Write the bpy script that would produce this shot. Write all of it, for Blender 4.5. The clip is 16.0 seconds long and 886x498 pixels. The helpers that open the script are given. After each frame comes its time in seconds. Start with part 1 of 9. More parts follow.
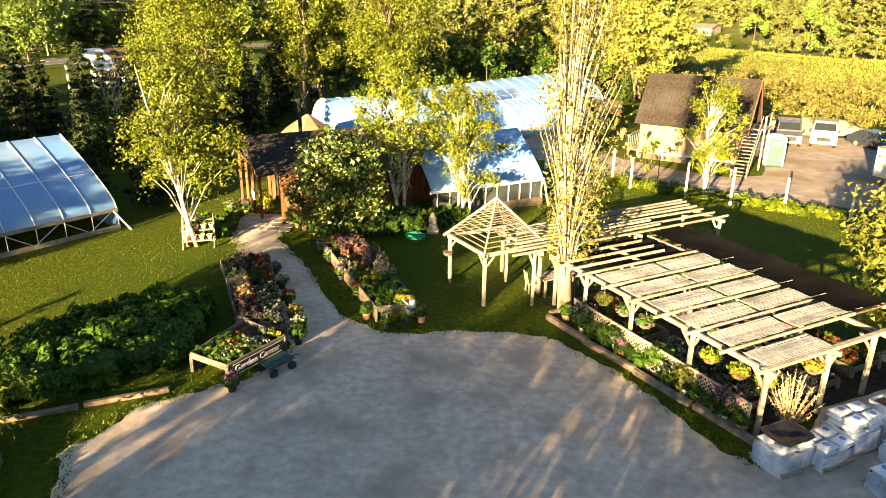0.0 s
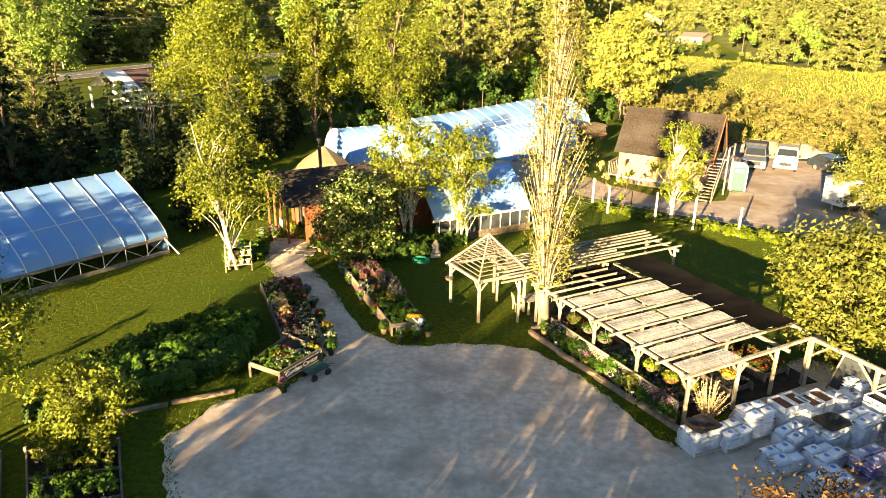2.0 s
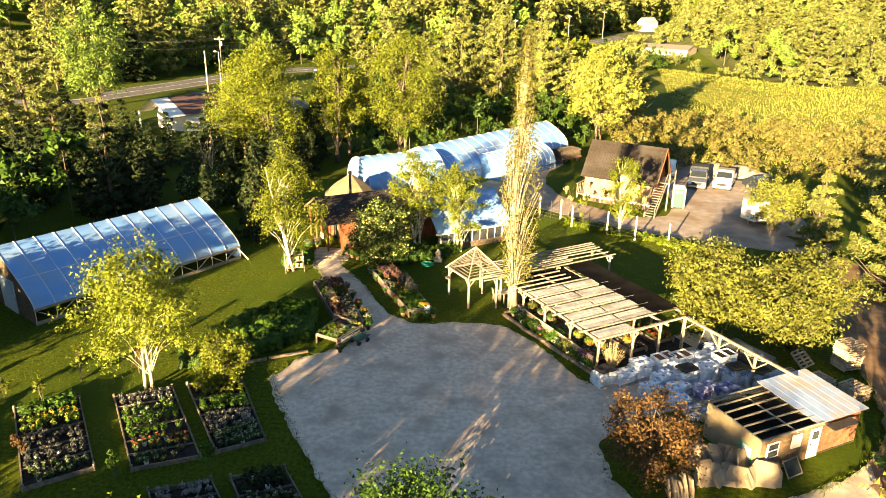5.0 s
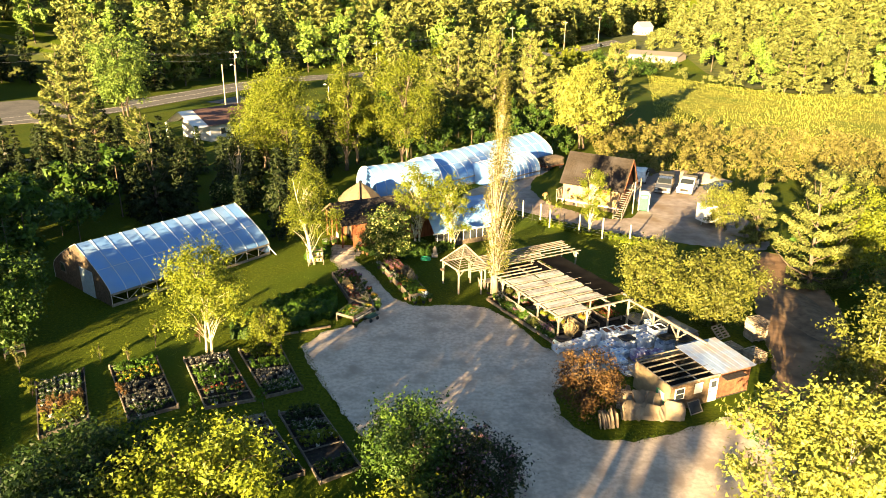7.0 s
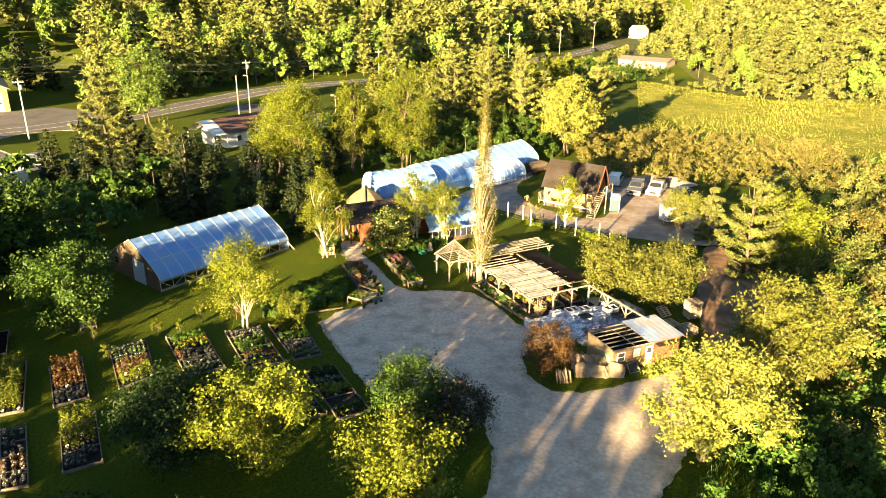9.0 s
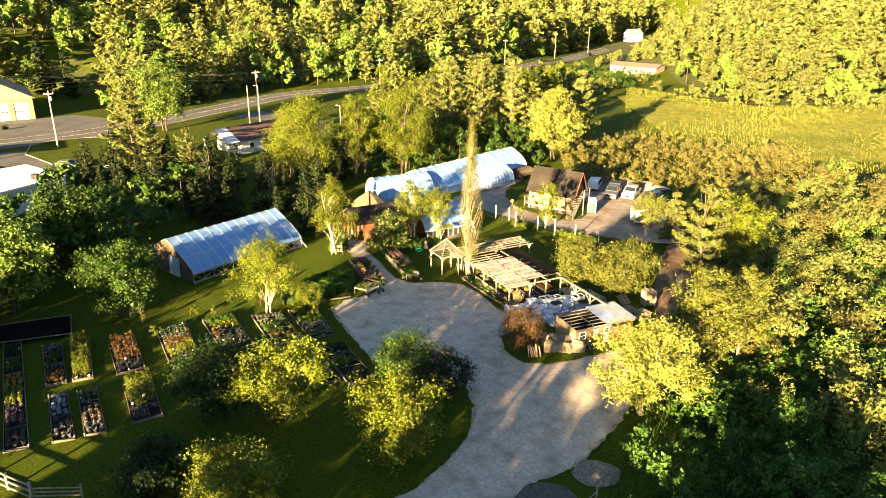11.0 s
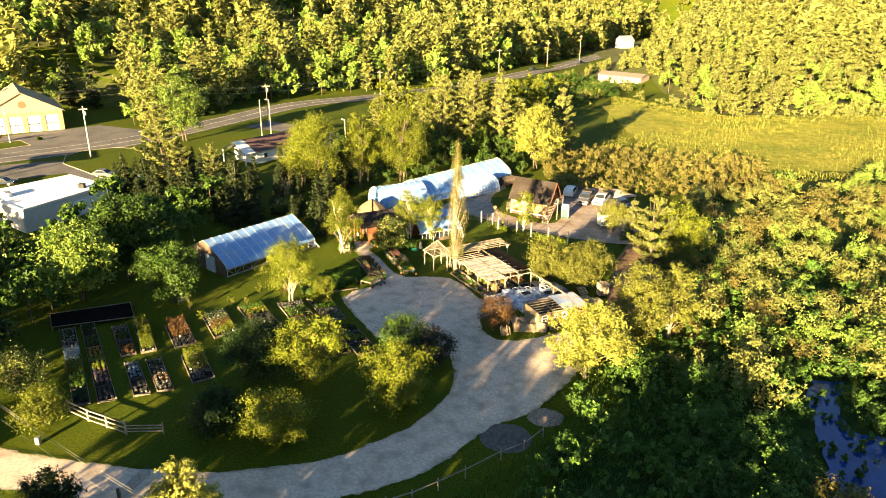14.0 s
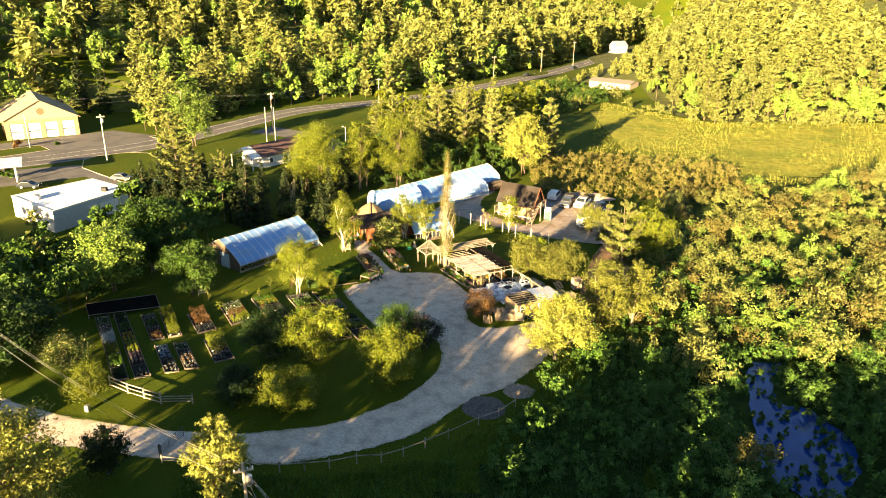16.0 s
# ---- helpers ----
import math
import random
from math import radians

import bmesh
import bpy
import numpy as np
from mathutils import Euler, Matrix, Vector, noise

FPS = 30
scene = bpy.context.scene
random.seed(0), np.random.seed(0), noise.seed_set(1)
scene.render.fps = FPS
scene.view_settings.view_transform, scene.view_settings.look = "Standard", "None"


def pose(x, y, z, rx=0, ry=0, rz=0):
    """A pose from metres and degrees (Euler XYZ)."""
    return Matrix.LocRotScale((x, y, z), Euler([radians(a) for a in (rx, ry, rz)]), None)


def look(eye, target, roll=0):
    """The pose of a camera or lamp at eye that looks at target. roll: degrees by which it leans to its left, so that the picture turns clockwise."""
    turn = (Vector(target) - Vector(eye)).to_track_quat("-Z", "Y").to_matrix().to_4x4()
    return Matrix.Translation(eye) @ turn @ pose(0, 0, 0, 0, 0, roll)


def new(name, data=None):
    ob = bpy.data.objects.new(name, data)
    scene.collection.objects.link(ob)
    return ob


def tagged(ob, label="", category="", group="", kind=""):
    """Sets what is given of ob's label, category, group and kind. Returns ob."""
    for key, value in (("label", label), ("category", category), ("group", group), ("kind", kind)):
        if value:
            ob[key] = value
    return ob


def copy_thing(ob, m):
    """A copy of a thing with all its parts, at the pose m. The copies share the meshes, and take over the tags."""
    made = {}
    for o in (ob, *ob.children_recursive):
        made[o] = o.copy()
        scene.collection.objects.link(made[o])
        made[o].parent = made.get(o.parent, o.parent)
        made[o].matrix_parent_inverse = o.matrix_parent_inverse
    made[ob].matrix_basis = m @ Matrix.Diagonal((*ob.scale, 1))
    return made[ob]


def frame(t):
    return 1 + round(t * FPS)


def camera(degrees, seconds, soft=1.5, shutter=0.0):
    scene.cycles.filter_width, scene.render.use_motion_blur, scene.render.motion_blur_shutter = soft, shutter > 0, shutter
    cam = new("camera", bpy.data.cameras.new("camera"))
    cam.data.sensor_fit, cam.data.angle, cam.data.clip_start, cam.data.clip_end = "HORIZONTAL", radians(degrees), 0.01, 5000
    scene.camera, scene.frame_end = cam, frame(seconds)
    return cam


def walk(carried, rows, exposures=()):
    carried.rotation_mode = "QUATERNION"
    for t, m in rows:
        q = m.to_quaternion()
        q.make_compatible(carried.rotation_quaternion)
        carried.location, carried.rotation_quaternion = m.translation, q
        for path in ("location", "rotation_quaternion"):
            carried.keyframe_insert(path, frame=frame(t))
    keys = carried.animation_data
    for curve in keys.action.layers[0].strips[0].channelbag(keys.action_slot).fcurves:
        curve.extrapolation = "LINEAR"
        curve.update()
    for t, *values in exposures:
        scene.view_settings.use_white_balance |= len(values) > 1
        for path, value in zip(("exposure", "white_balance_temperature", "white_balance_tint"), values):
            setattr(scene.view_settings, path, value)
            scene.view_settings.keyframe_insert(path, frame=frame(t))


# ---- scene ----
cam = camera(65.0, 16.0, soft=0.6)
# seconds, eye x, y, z, yaw to the left, pitch, lean
ROWS = [
    (0.0, -0.830, 2.458, 11.300, 2.729, -19.943, 0.737),
    (0.5, -0.819, 1.585, 12.154, 2.636, -19.984, 0.780),
    (1.0, -0.826, 0.349, 12.994, 2.565, -20.021, 0.814),
    (1.5, -0.837, -1.173, 13.845, 2.515, -20.055, 0.841),
    (2.0, -0.839, -2.922, 14.721, 2.481, -20.087, 0.861),
    (2.5, -0.823, -4.853, 15.626, 2.463, -20.117, 0.875),
    (3.0, -0.781, -6.932, 16.555, 2.458, -20.145, 0.882),
    (3.5, -0.709, -9.135, 17.502, 2.463, -20.171, 0.885),
    (4.0, -0.602, -11.440, 18.458, 2.478, -20.197, 0.882),
    (4.5, -0.461, -13.832, 19.415, 2.500, -20.221, 0.875),
    (5.0, -0.284, -16.298, 20.364, 2.527, -20.245, 0.865),
    (5.5, -0.073, -18.824, 21.301, 2.558, -20.268, 0.852),
    (6.0, 0.169, -21.401, 22.223, 2.592, -20.291, 0.836),
    (6.5, 0.439, -24.015, 23.130, 2.627, -20.313, 0.819),
    (7.0, 0.732, -26.656, 24.022, 2.662, -20.335, 0.800),
    (7.5, 1.045, -29.313, 24.905, 2.695, -20.357, 0.780),
    (8.0, 1.372, -31.974, 25.782, 2.727, -20.378, 0.760),
    (8.5, 1.709, -34.630, 26.660, 2.756, -20.399, 0.741),
    (9.0, 2.050, -37.271, 27.544, 2.781, -20.419, 0.723),
    (9.5, 2.392, -39.890, 28.438, 2.802, -20.439, 0.706),
    (10.0, 2.729, -42.480, 29.347, 2.818, -20.457, 0.691),
    (10.5, 3.061, -45.039, 30.271, 2.830, -20.475, 0.679),
    (11.0, 3.383, -47.567, 31.210, 2.836, -20.492, 0.671),
    (11.5, 3.696, -50.064, 32.161, 2.837, -20.507, 0.666),
    (12.0, 4.000, -52.536, 33.118, 2.832, -20.520, 0.666),
    (12.5, 4.297, -54.992, 34.074, 2.822, -20.531, 0.671),
    (13.0, 4.592, -57.440, 35.021, 2.808, -20.539, 0.681),
    (13.5, 4.890, -59.891, 35.952, 2.789, -20.544, 0.698),
    (14.0, 5.200, -62.356, 36.862, 2.766, -20.546, 0.722),
    (14.5, 5.532, -64.845, 37.749, 2.739, -20.543, 0.752),
    (15.0, 5.900, -67.364, 38.623, 2.710, -20.537, 0.791),
    (15.5, 6.321, -69.912, 39.500, 2.679, -20.525, 0.838),
    (16.0, 6.814, -72.479, 40.416, 2.648, -20.507, 0.895),
]


def aim(x, y, z, yaw, pitch, lean):
    a, b = radians(yaw), radians(pitch)
    return look((x, y, z), (x - math.sin(a) * math.cos(b), y + math.cos(a) * math.cos(b), z + math.sin(b)), lean)


walk(cam, [(r[0], aim(*r[1:])) for r in ROWS])

# ---- light: low evening sun from behind, over the trees ----
SUN_EL, SUN_AZ = 10.0, 204.8          # degrees; azimuth clockwise from +y, where the sun stands
world = bpy.data.worlds.new("world")
scene.world = world
world.use_nodes = True
wn = world.node_tree.nodes
sky = wn.new("ShaderNodeTexSky")
sky.sky_type = "NISHITA"
sky.sun_disc = False
sky.sun_elevation, sky.sun_rotation = radians(SUN_EL), radians(SUN_AZ)
sky.air_density, sky.dust_density, sky.ozone_density = 1.0, 0.5, 2.0
wn["Background"].inputs["Strength"].default_value = 0.0162
world.node_tree.links.new(sky.outputs[0], wn["Background"].inputs["Color"])
sun_data = bpy.data.lights.new("sun", "SUN")
sun_data.energy, sun_data.angle, sun_data.color = 2.9, radians(0.55), (1.0, 0.695, 0.33)
sun = new("sun", sun_data)
_e, _a = radians(SUN_EL), radians(SUN_AZ)
TO_SUN = Vector((math.sin(_a) * math.cos(_e), math.cos(_a) * math.cos(_e), math.sin(_e)))
sun.matrix_world = look((0, 0, 80), Vector((0, 0, 80)) - TO_SUN)
scene.view_settings.exposure = 4.05

# ---- materials ----
def material(name, c1, c2, rough=0.8, scale=3.0, bump=0.0, bump_scale=40.0, metal=0.0, c3=None, scale3=0.35, lo=0.35, hi=0.65, spec=0.3,
             vary=0.0, stretch=(1, 1, 1), local=False):
    """Two colours mixed by a fine noise, a third by a coarse one, with relief and a shade of its own for each object."""
    m = bpy.data.materials.new(name)
    m.use_nodes = True
    n, l = m.node_tree.nodes, m.node_tree.links
    b = n["Principled BSDF"]
    b.inputs["Roughness"].default_value, b.inputs["Metallic"].default_value = rough, metal
    b.inputs["Specular IOR Level"].default_value = spec
    if local:
        src = n.new("ShaderNodeTexCoord").outputs["Object"]
    else:
        src = n.new("ShaderNodeNewGeometry").outputs["Position"]
    mp = n.new("ShaderNodeMapping")
    mp.inputs["Scale"].default_value = stretch
    l.new(src, mp.inputs["Vector"])

    def ramp(sc, detail, a, z):
        t = n.new("ShaderNodeTexNoise")
        t.inputs["Scale"].default_value, t.inputs["Detail"].default_value = sc, detail
        l.new(mp.outputs[0], t.inputs["Vector"])
        r = n.new("ShaderNodeMapRange")
        r.inputs["From Min"].default_value, r.inputs["From Max"].default_value = a, z
        l.new(t.outputs["Fac"], r.inputs["Value"])
        return r.outputs[0]

    def mix(fac, a, z, mode="MIX"):
        x = n.new("ShaderNodeMix")
        x.data_type, x.blend_type = "RGBA", mode
        for sock, v in ((x.inputs[0], fac), (x.inputs[6], a), (x.inputs[7], z)):
            if isinstance(v, bpy.types.NodeSocket):
                l.new(v, sock)
            else:
                sock.default_value = v if isinstance(v, float) else (*v, 1)
        return x.outputs[2]

    col = mix(ramp(scale, 6, lo, hi), c1, c2)
    if c3:
        col = mix(ramp(scale3, 4, 0.45, 0.7), col, c3)
    if vary:
        o = n.new("ShaderNodeObjectInfo")
        h = n.new("ShaderNodeHueSaturation")
        r = n.new("ShaderNodeMapRange")
        r.inputs["To Min"].default_value, r.inputs["To Max"].default_value = 1 - vary, 1 + vary
        l.new(o.outputs["Random"], r.inputs["Value"])
        l.new(r.outputs[0], h.inputs["Value"])
        l.new(col, h.inputs["Color"])
        col = h.outputs[0]
    l.new(col, b.inputs["Base Color"])
    if bump:
        t = n.new("ShaderNodeTexNoise")
        t.inputs["Scale"].default_value, t.inputs["Detail"].default_value = bump_scale, 4
        l.new(mp.outputs[0], t.inputs["Vector"])
        k = n.new("ShaderNodeBump")
        k.inputs["Strength"].default_value, k.inputs["Distance"].default_value = bump, 0.03
        l.new(t.outputs["Fac"], k.inputs["Height"])
        l.new(k.outputs[0], b.inputs["Normal"])
    return m


def leaf_material(name, dark, mid, light, through_light=0.35, rough=0.55, blossom=False):
    """Leaves: each one a shade between three, some light let through; whole sprays paler or deeper."""
    if not blossom:
        dark = tuple(0.6 * a + 0.4 * b for a, b in zip(mid, dark))
        light = tuple(0.45 * a + 0.55 * b for a, b in zip(mid, light))
    m = bpy.data.materials.new(name)
    m.use_nodes = True
    n, l = m.node_tree.nodes, m.node_tree.links
    b = n["Principled BSDF"]
    b.inputs["Roughness"].default_value, b.inputs["Specular IOR Level"].default_value = rough, 0.25
    g = n.new("ShaderNodeNewGeometry")
    r = n.new("ShaderNodeValToRGB")
    e = r.color_ramp.elements
    e[0].color, e[1].color = (*dark, 1), (*light, 1)
    k = e.new(0.78 if blossom else 0.5)
    k.color = (*mid, 1)
    o = n.new("ShaderNodeObjectInfo")
    h = n.new("ShaderNodeHueSaturation")
    q = n.new("ShaderNodeMapRange")
    q.inputs["To Min"].default_value, q.inputs["To Max"].default_value = 0.82, 1.18
    l.new(o.outputs["Random"], q.inputs["Value"])
    l.new(q.outputs[0], h.inputs["Value"])
    l.new(g.outputs["Random Per Island"], r.inputs["Fac"])
    l.new(r.outputs["Color"], h.inputs["Color"])
    w = n.new("ShaderNodeTexNoise")
    w.inputs["Scale"].default_value, w.inputs["Detail"].default_value = 0.55, 3
    l.new(g.outputs["Position"], w.inputs["Vector"])
    v = n.new("ShaderNodeMapRange")
    v.inputs["From Min"].default_value, v.inputs["From Max"].default_value = 0.3, 0.7
    v.inputs["To Min"].default_value, v.inputs["To Max"].default_value = 0.72, 1.3
    l.new(w.outputs["Fac"], v.inputs["Value"])
    spray = n.new("ShaderNodeHueSaturation")
    l.new(v.outputs[0], spray.inputs["Value"])
    l.new(h.outputs[0], spray.inputs["Color"])
    l.new(spray.outputs[0], b.inputs["Base Color"])
    t = n.new("ShaderNodeBsdfTranslucent")
    l.new(spray.outputs[0], t.inputs["Color"])
    x = n.new("ShaderNodeMixShader")
    x.inputs[0].default_value = through_light
    l.new(b.outputs[0], x.inputs[1])
    l.new(t.outputs[0], x.inputs[2])
    l.new(x.outputs[0], n["Material Output"].inputs["Surface"])
    return m


M_GRASS = material("lawn", (0.030, 0.050, 0.003), (0.085, 0.104, 0.004), 0.95, 5.0, 0.7, 30, c3=(0.04, 0.07, 0.004), scale3=0.12, spec=0.1)
M_MARSH = material("marsh_ground", (0.010, 0.025, 0.004), (0.03, 0.055, 0.008), 0.95, 0.8, 0.8, 10, spec=0.1)
M_GRAVEL = material("gravel", (0.46, 0.385, 0.31), (0.66, 0.565, 0.46), 0.95, 3.4, 0.35, 16, c3=(0.36, 0.295, 0.235), scale3=0.6, spec=0.15, lo=0.33, hi=0.68)
M_DIRT = material("dirt_road", (0.25, 0.21, 0.185), (0.36, 0.315, 0.28), 0.95, 0.9, 0.7, 20, c3=(0.22, 0.165, 0.115), scale3=0.25, spec=0.1)
M_TRACK = material("brown_track", (0.17, 0.105, 0.06), (0.29, 0.19, 0.115), 0.95, 0.8, 0.8, 14, c3=(0.09, 0.065, 0.045), scale3=0.35, spec=0.1)
M_ASPHALT = material("asphalt", (0.10, 0.10, 0.10), (0.15, 0.145, 0.14), 0.9, 2.0, 0.4, 60, c3=(0.08, 0.08, 0.085), scale3=0.2, spec=0.2)
M_PAINT_LINE = material("road_paint", (0.6, 0.58, 0.5), (0.8, 0.78, 0.7), 0.7, 3.0)
M_BARK = material("bark_brown", (0.07, 0.055, 0.04), (0.15, 0.12, 0.09), 0.9, 6.0, 0.8, 20, stretch=(1, 1, 0.3))
M_BIRCH = material("bark_birch", (0.70, 0.66, 0.58), (0.55, 0.50, 0.22), 0.7, 4.0, 0.3, 20, c3=(0.16, 0.12, 0.09), scale3=2.2, stretch=(0.6, 0.6, 1.6))
M_PALEBARK = material("bark_pale", (0.24, 0.20, 0.145), (0.38, 0.325, 0.235), 0.85, 6.0, 0.5, 20, stretch=(1, 1, 0.3))
L_BIRCH = leaf_material("leaf_birch", (0.029, 0.056, 0.005), (0.108, 0.141, 0.009), (0.222, 0.229, 0.018), 0.22)
L_YELLOW = leaf_material("leaf_willow", (0.035, 0.055, 0.008), (0.107, 0.123, 0.019), (0.194, 0.193, 0.038), 0.22)
L_PALE = leaf_material("leaf_pale_willow", (0.065, 0.090, 0.012), (0.185, 0.205, 0.034), (0.330, 0.340, 0.085), 0.22)
L_GREEN = leaf_material("leaf_green", (0.007, 0.025, 0.004), (0.031, 0.070, 0.008), (0.089, 0.141, 0.014), 0.2)
# copy of the green leaf, lightened because its plants stand in shade
L_HOLLOW = leaf_material("leaf_hollow", (0.017, 0.048, 0.008), (0.054, 0.122, 0.018), (0.115, 0.190, 0.030), 0.22)
L_DARK = leaf_material("leaf_dark", (0.003, 0.011, 0.002), (0.012, 0.032, 0.004), (0.037, 0.070, 0.008), 0.15)
# needles lightened with extra blue, haze of the far woods in the colour
L_PINE = leaf_material("needles", (0.035, 0.063, 0.018), (0.157, 0.184, 0.044), (0.353, 0.352, 0.101), 0.3, 0.7)
L_SPRUCE = leaf_material("needles_dark", (0.005, 0.013, 0.003), (0.017, 0.030, 0.007), (0.051, 0.065, 0.012), 0.1, 0.7)
# lighter leaf colours that carry the haze and sunlight of distant woods
L_FOREST = leaf_material("leaf_forest", (0.032, 0.080, 0.017), (0.132, 0.212, 0.035), (0.287, 0.359, 0.064), 0.22)
L_SUNWOOD = leaf_material("leaf_sunlit_wood", (0.050, 0.079, 0.022), (0.145, 0.170, 0.043), (0.262, 0.278, 0.089), 0.36)
L_BROWN = leaf_material("leaf_bronze", (0.024, 0.012, 0.005), (0.096, 0.052, 0.016), (0.192, 0.120, 0.040), 0.15)
L_SHRUB = leaf_material("leaf_shrub", (0.031, 0.053, 0.016), (0.130, 0.151, 0.035), (0.277, 0.283, 0.084), 0.22)
L_STRAWSHRUB = leaf_material("leaf_tan_shrub", (0.039, 0.041, 0.008), (0.122, 0.115, 0.028), (0.218, 0.197, 0.058), 0.22)
L_FLOWER_TREE = leaf_material("leaf_and_blossom", (0.015, 0.035, 0.006), (0.060, 0.095, 0.010), (0.550, 0.520, 0.200), 0.22, blossom=True)
L_LILAC = leaf_material("leaf_and_lilac", (0.010, 0.025, 0.006), (0.03, 0.045, 0.012), (0.28, 0.16, 0.25), 0.2, blossom=True)
L_REED = leaf_material("reed", (0.10, 0.12, 0.015), (0.18, 0.20, 0.03), (0.30, 0.29, 0.06), 0.3)
L_GRASS = leaf_material("grass_blades", (0.037, 0.076, 0.004), (0.094, 0.138, 0.006), (0.163, 0.193, 0.010), 0.3)
M_WOOD = material("weathered_wood", (0.21, 0.185, 0.15), (0.33, 0.295, 0.24), 0.85, 5.0, 0.4, 40, c3=(0.15, 0.125, 0.10), scale3=1.0, vary=0.15)
M_BEDWOOD = material("grey_bed_boards", (0.12, 0.105, 0.085), (0.21, 0.18, 0.145), 0.9, 5.0, 0.4, 40, c3=(0.11, 0.09, 0.07), scale3=1.0, vary=0.15)
M_LATH = material("grey_lath", (0.29, 0.295, 0.30), (0.41, 0.415, 0.42), 0.9, 5.0, 0.4, 40, c3=(0.21, 0.21, 0.21), scale3=1.0, vary=0.18)
M_WOOD_DARK = material("dark_wood", (0.07, 0.055, 0.04), (0.14, 0.11, 0.08), 0.9, 5.0, 0.5, 40, vary=0.2)
M_WOOD_RED = material("red_cedar", (0.15, 0.05, 0.022), (0.25, 0.095, 0.042), 0.8, 4.0, 0.5, 30, c3=(0.16, 0.06, 0.03), scale3=0.8, vary=0.15, stretch=(1, 1, 0.25))
M_SHINGLE = material("asphalt_shingle", (0.020, 0.016, 0.013), (0.042, 0.034, 0.028), 0.95, 8.0, 0.5, 60, c3=(0.045, 0.04, 0.04), scale3=0.6, vary=0.2)
M_SHED_RED = material("old_red_shingle", (0.13, 0.055, 0.03), (0.24, 0.11, 0.06), 0.85, 4.0, 0.5, 30, c3=(0.08, 0.04, 0.025), scale3=0.9)
M_CEDAR_SHINGLE = material("cedar_shingle", (0.19, 0.125, 0.07), (0.30, 0.205, 0.12), 0.85, 6.0, 0.4, 30, c3=(0.13, 0.085, 0.05), scale3=0.8, vary=0.2)
M_METAL = material("galvanised", (0.5, 0.5, 0.5), (0.62, 0.62, 0.62), 0.4, 4.0, metal=0.9)
M_WHITE = material("white_paint", (0.74, 0.73, 0.70), (0.82, 0.81, 0.78), 0.6, 2.0, c3=(0.62, 0.60, 0.56), scale3=0.5)
M_BLACK = material("black_rubber", (0.02, 0.02, 0.02), (0.04, 0.04, 0.04), 0.8, 5.0)
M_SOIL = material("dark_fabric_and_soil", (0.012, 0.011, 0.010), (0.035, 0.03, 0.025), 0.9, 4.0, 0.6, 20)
M_STONE = material("fieldstone", (0.30, 0.26, 0.21), (0.48, 0.42, 0.33), 0.9, 3.0, 0.6, 15, c3=(0.22, 0.19, 0.16), scale3=0.9, vary=0.2)


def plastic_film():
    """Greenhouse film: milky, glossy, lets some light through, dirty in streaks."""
    # blue base colours paint the sky's reflection into the film
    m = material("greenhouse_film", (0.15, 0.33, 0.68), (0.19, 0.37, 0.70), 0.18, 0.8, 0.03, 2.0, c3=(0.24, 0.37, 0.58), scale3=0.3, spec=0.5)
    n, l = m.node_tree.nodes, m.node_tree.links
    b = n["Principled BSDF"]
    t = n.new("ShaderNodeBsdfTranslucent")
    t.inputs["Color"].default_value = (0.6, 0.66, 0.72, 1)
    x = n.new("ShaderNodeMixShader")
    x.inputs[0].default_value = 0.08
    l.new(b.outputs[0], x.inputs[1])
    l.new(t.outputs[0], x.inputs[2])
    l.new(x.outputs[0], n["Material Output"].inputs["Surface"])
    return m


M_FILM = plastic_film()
L_POPLAR = leaf_material("leaf_poplar", (0.081, 0.081, 0.018), (0.126, 0.126, 0.027), (0.180, 0.180, 0.036), 0.22)
M_GLASS = material("window_glass", (0.03, 0.035, 0.04), (0.05, 0.06, 0.07), 0.08, 1.0, spec=0.8)


def flat(name, c, rough=0.6, metal=0.0, spread=0.12, scale=4.0):
    return material(name, tuple(v * (1 - spread) for v in c), tuple(min(1, v * (1 + spread)) for v in c), rough, scale, metal=metal)

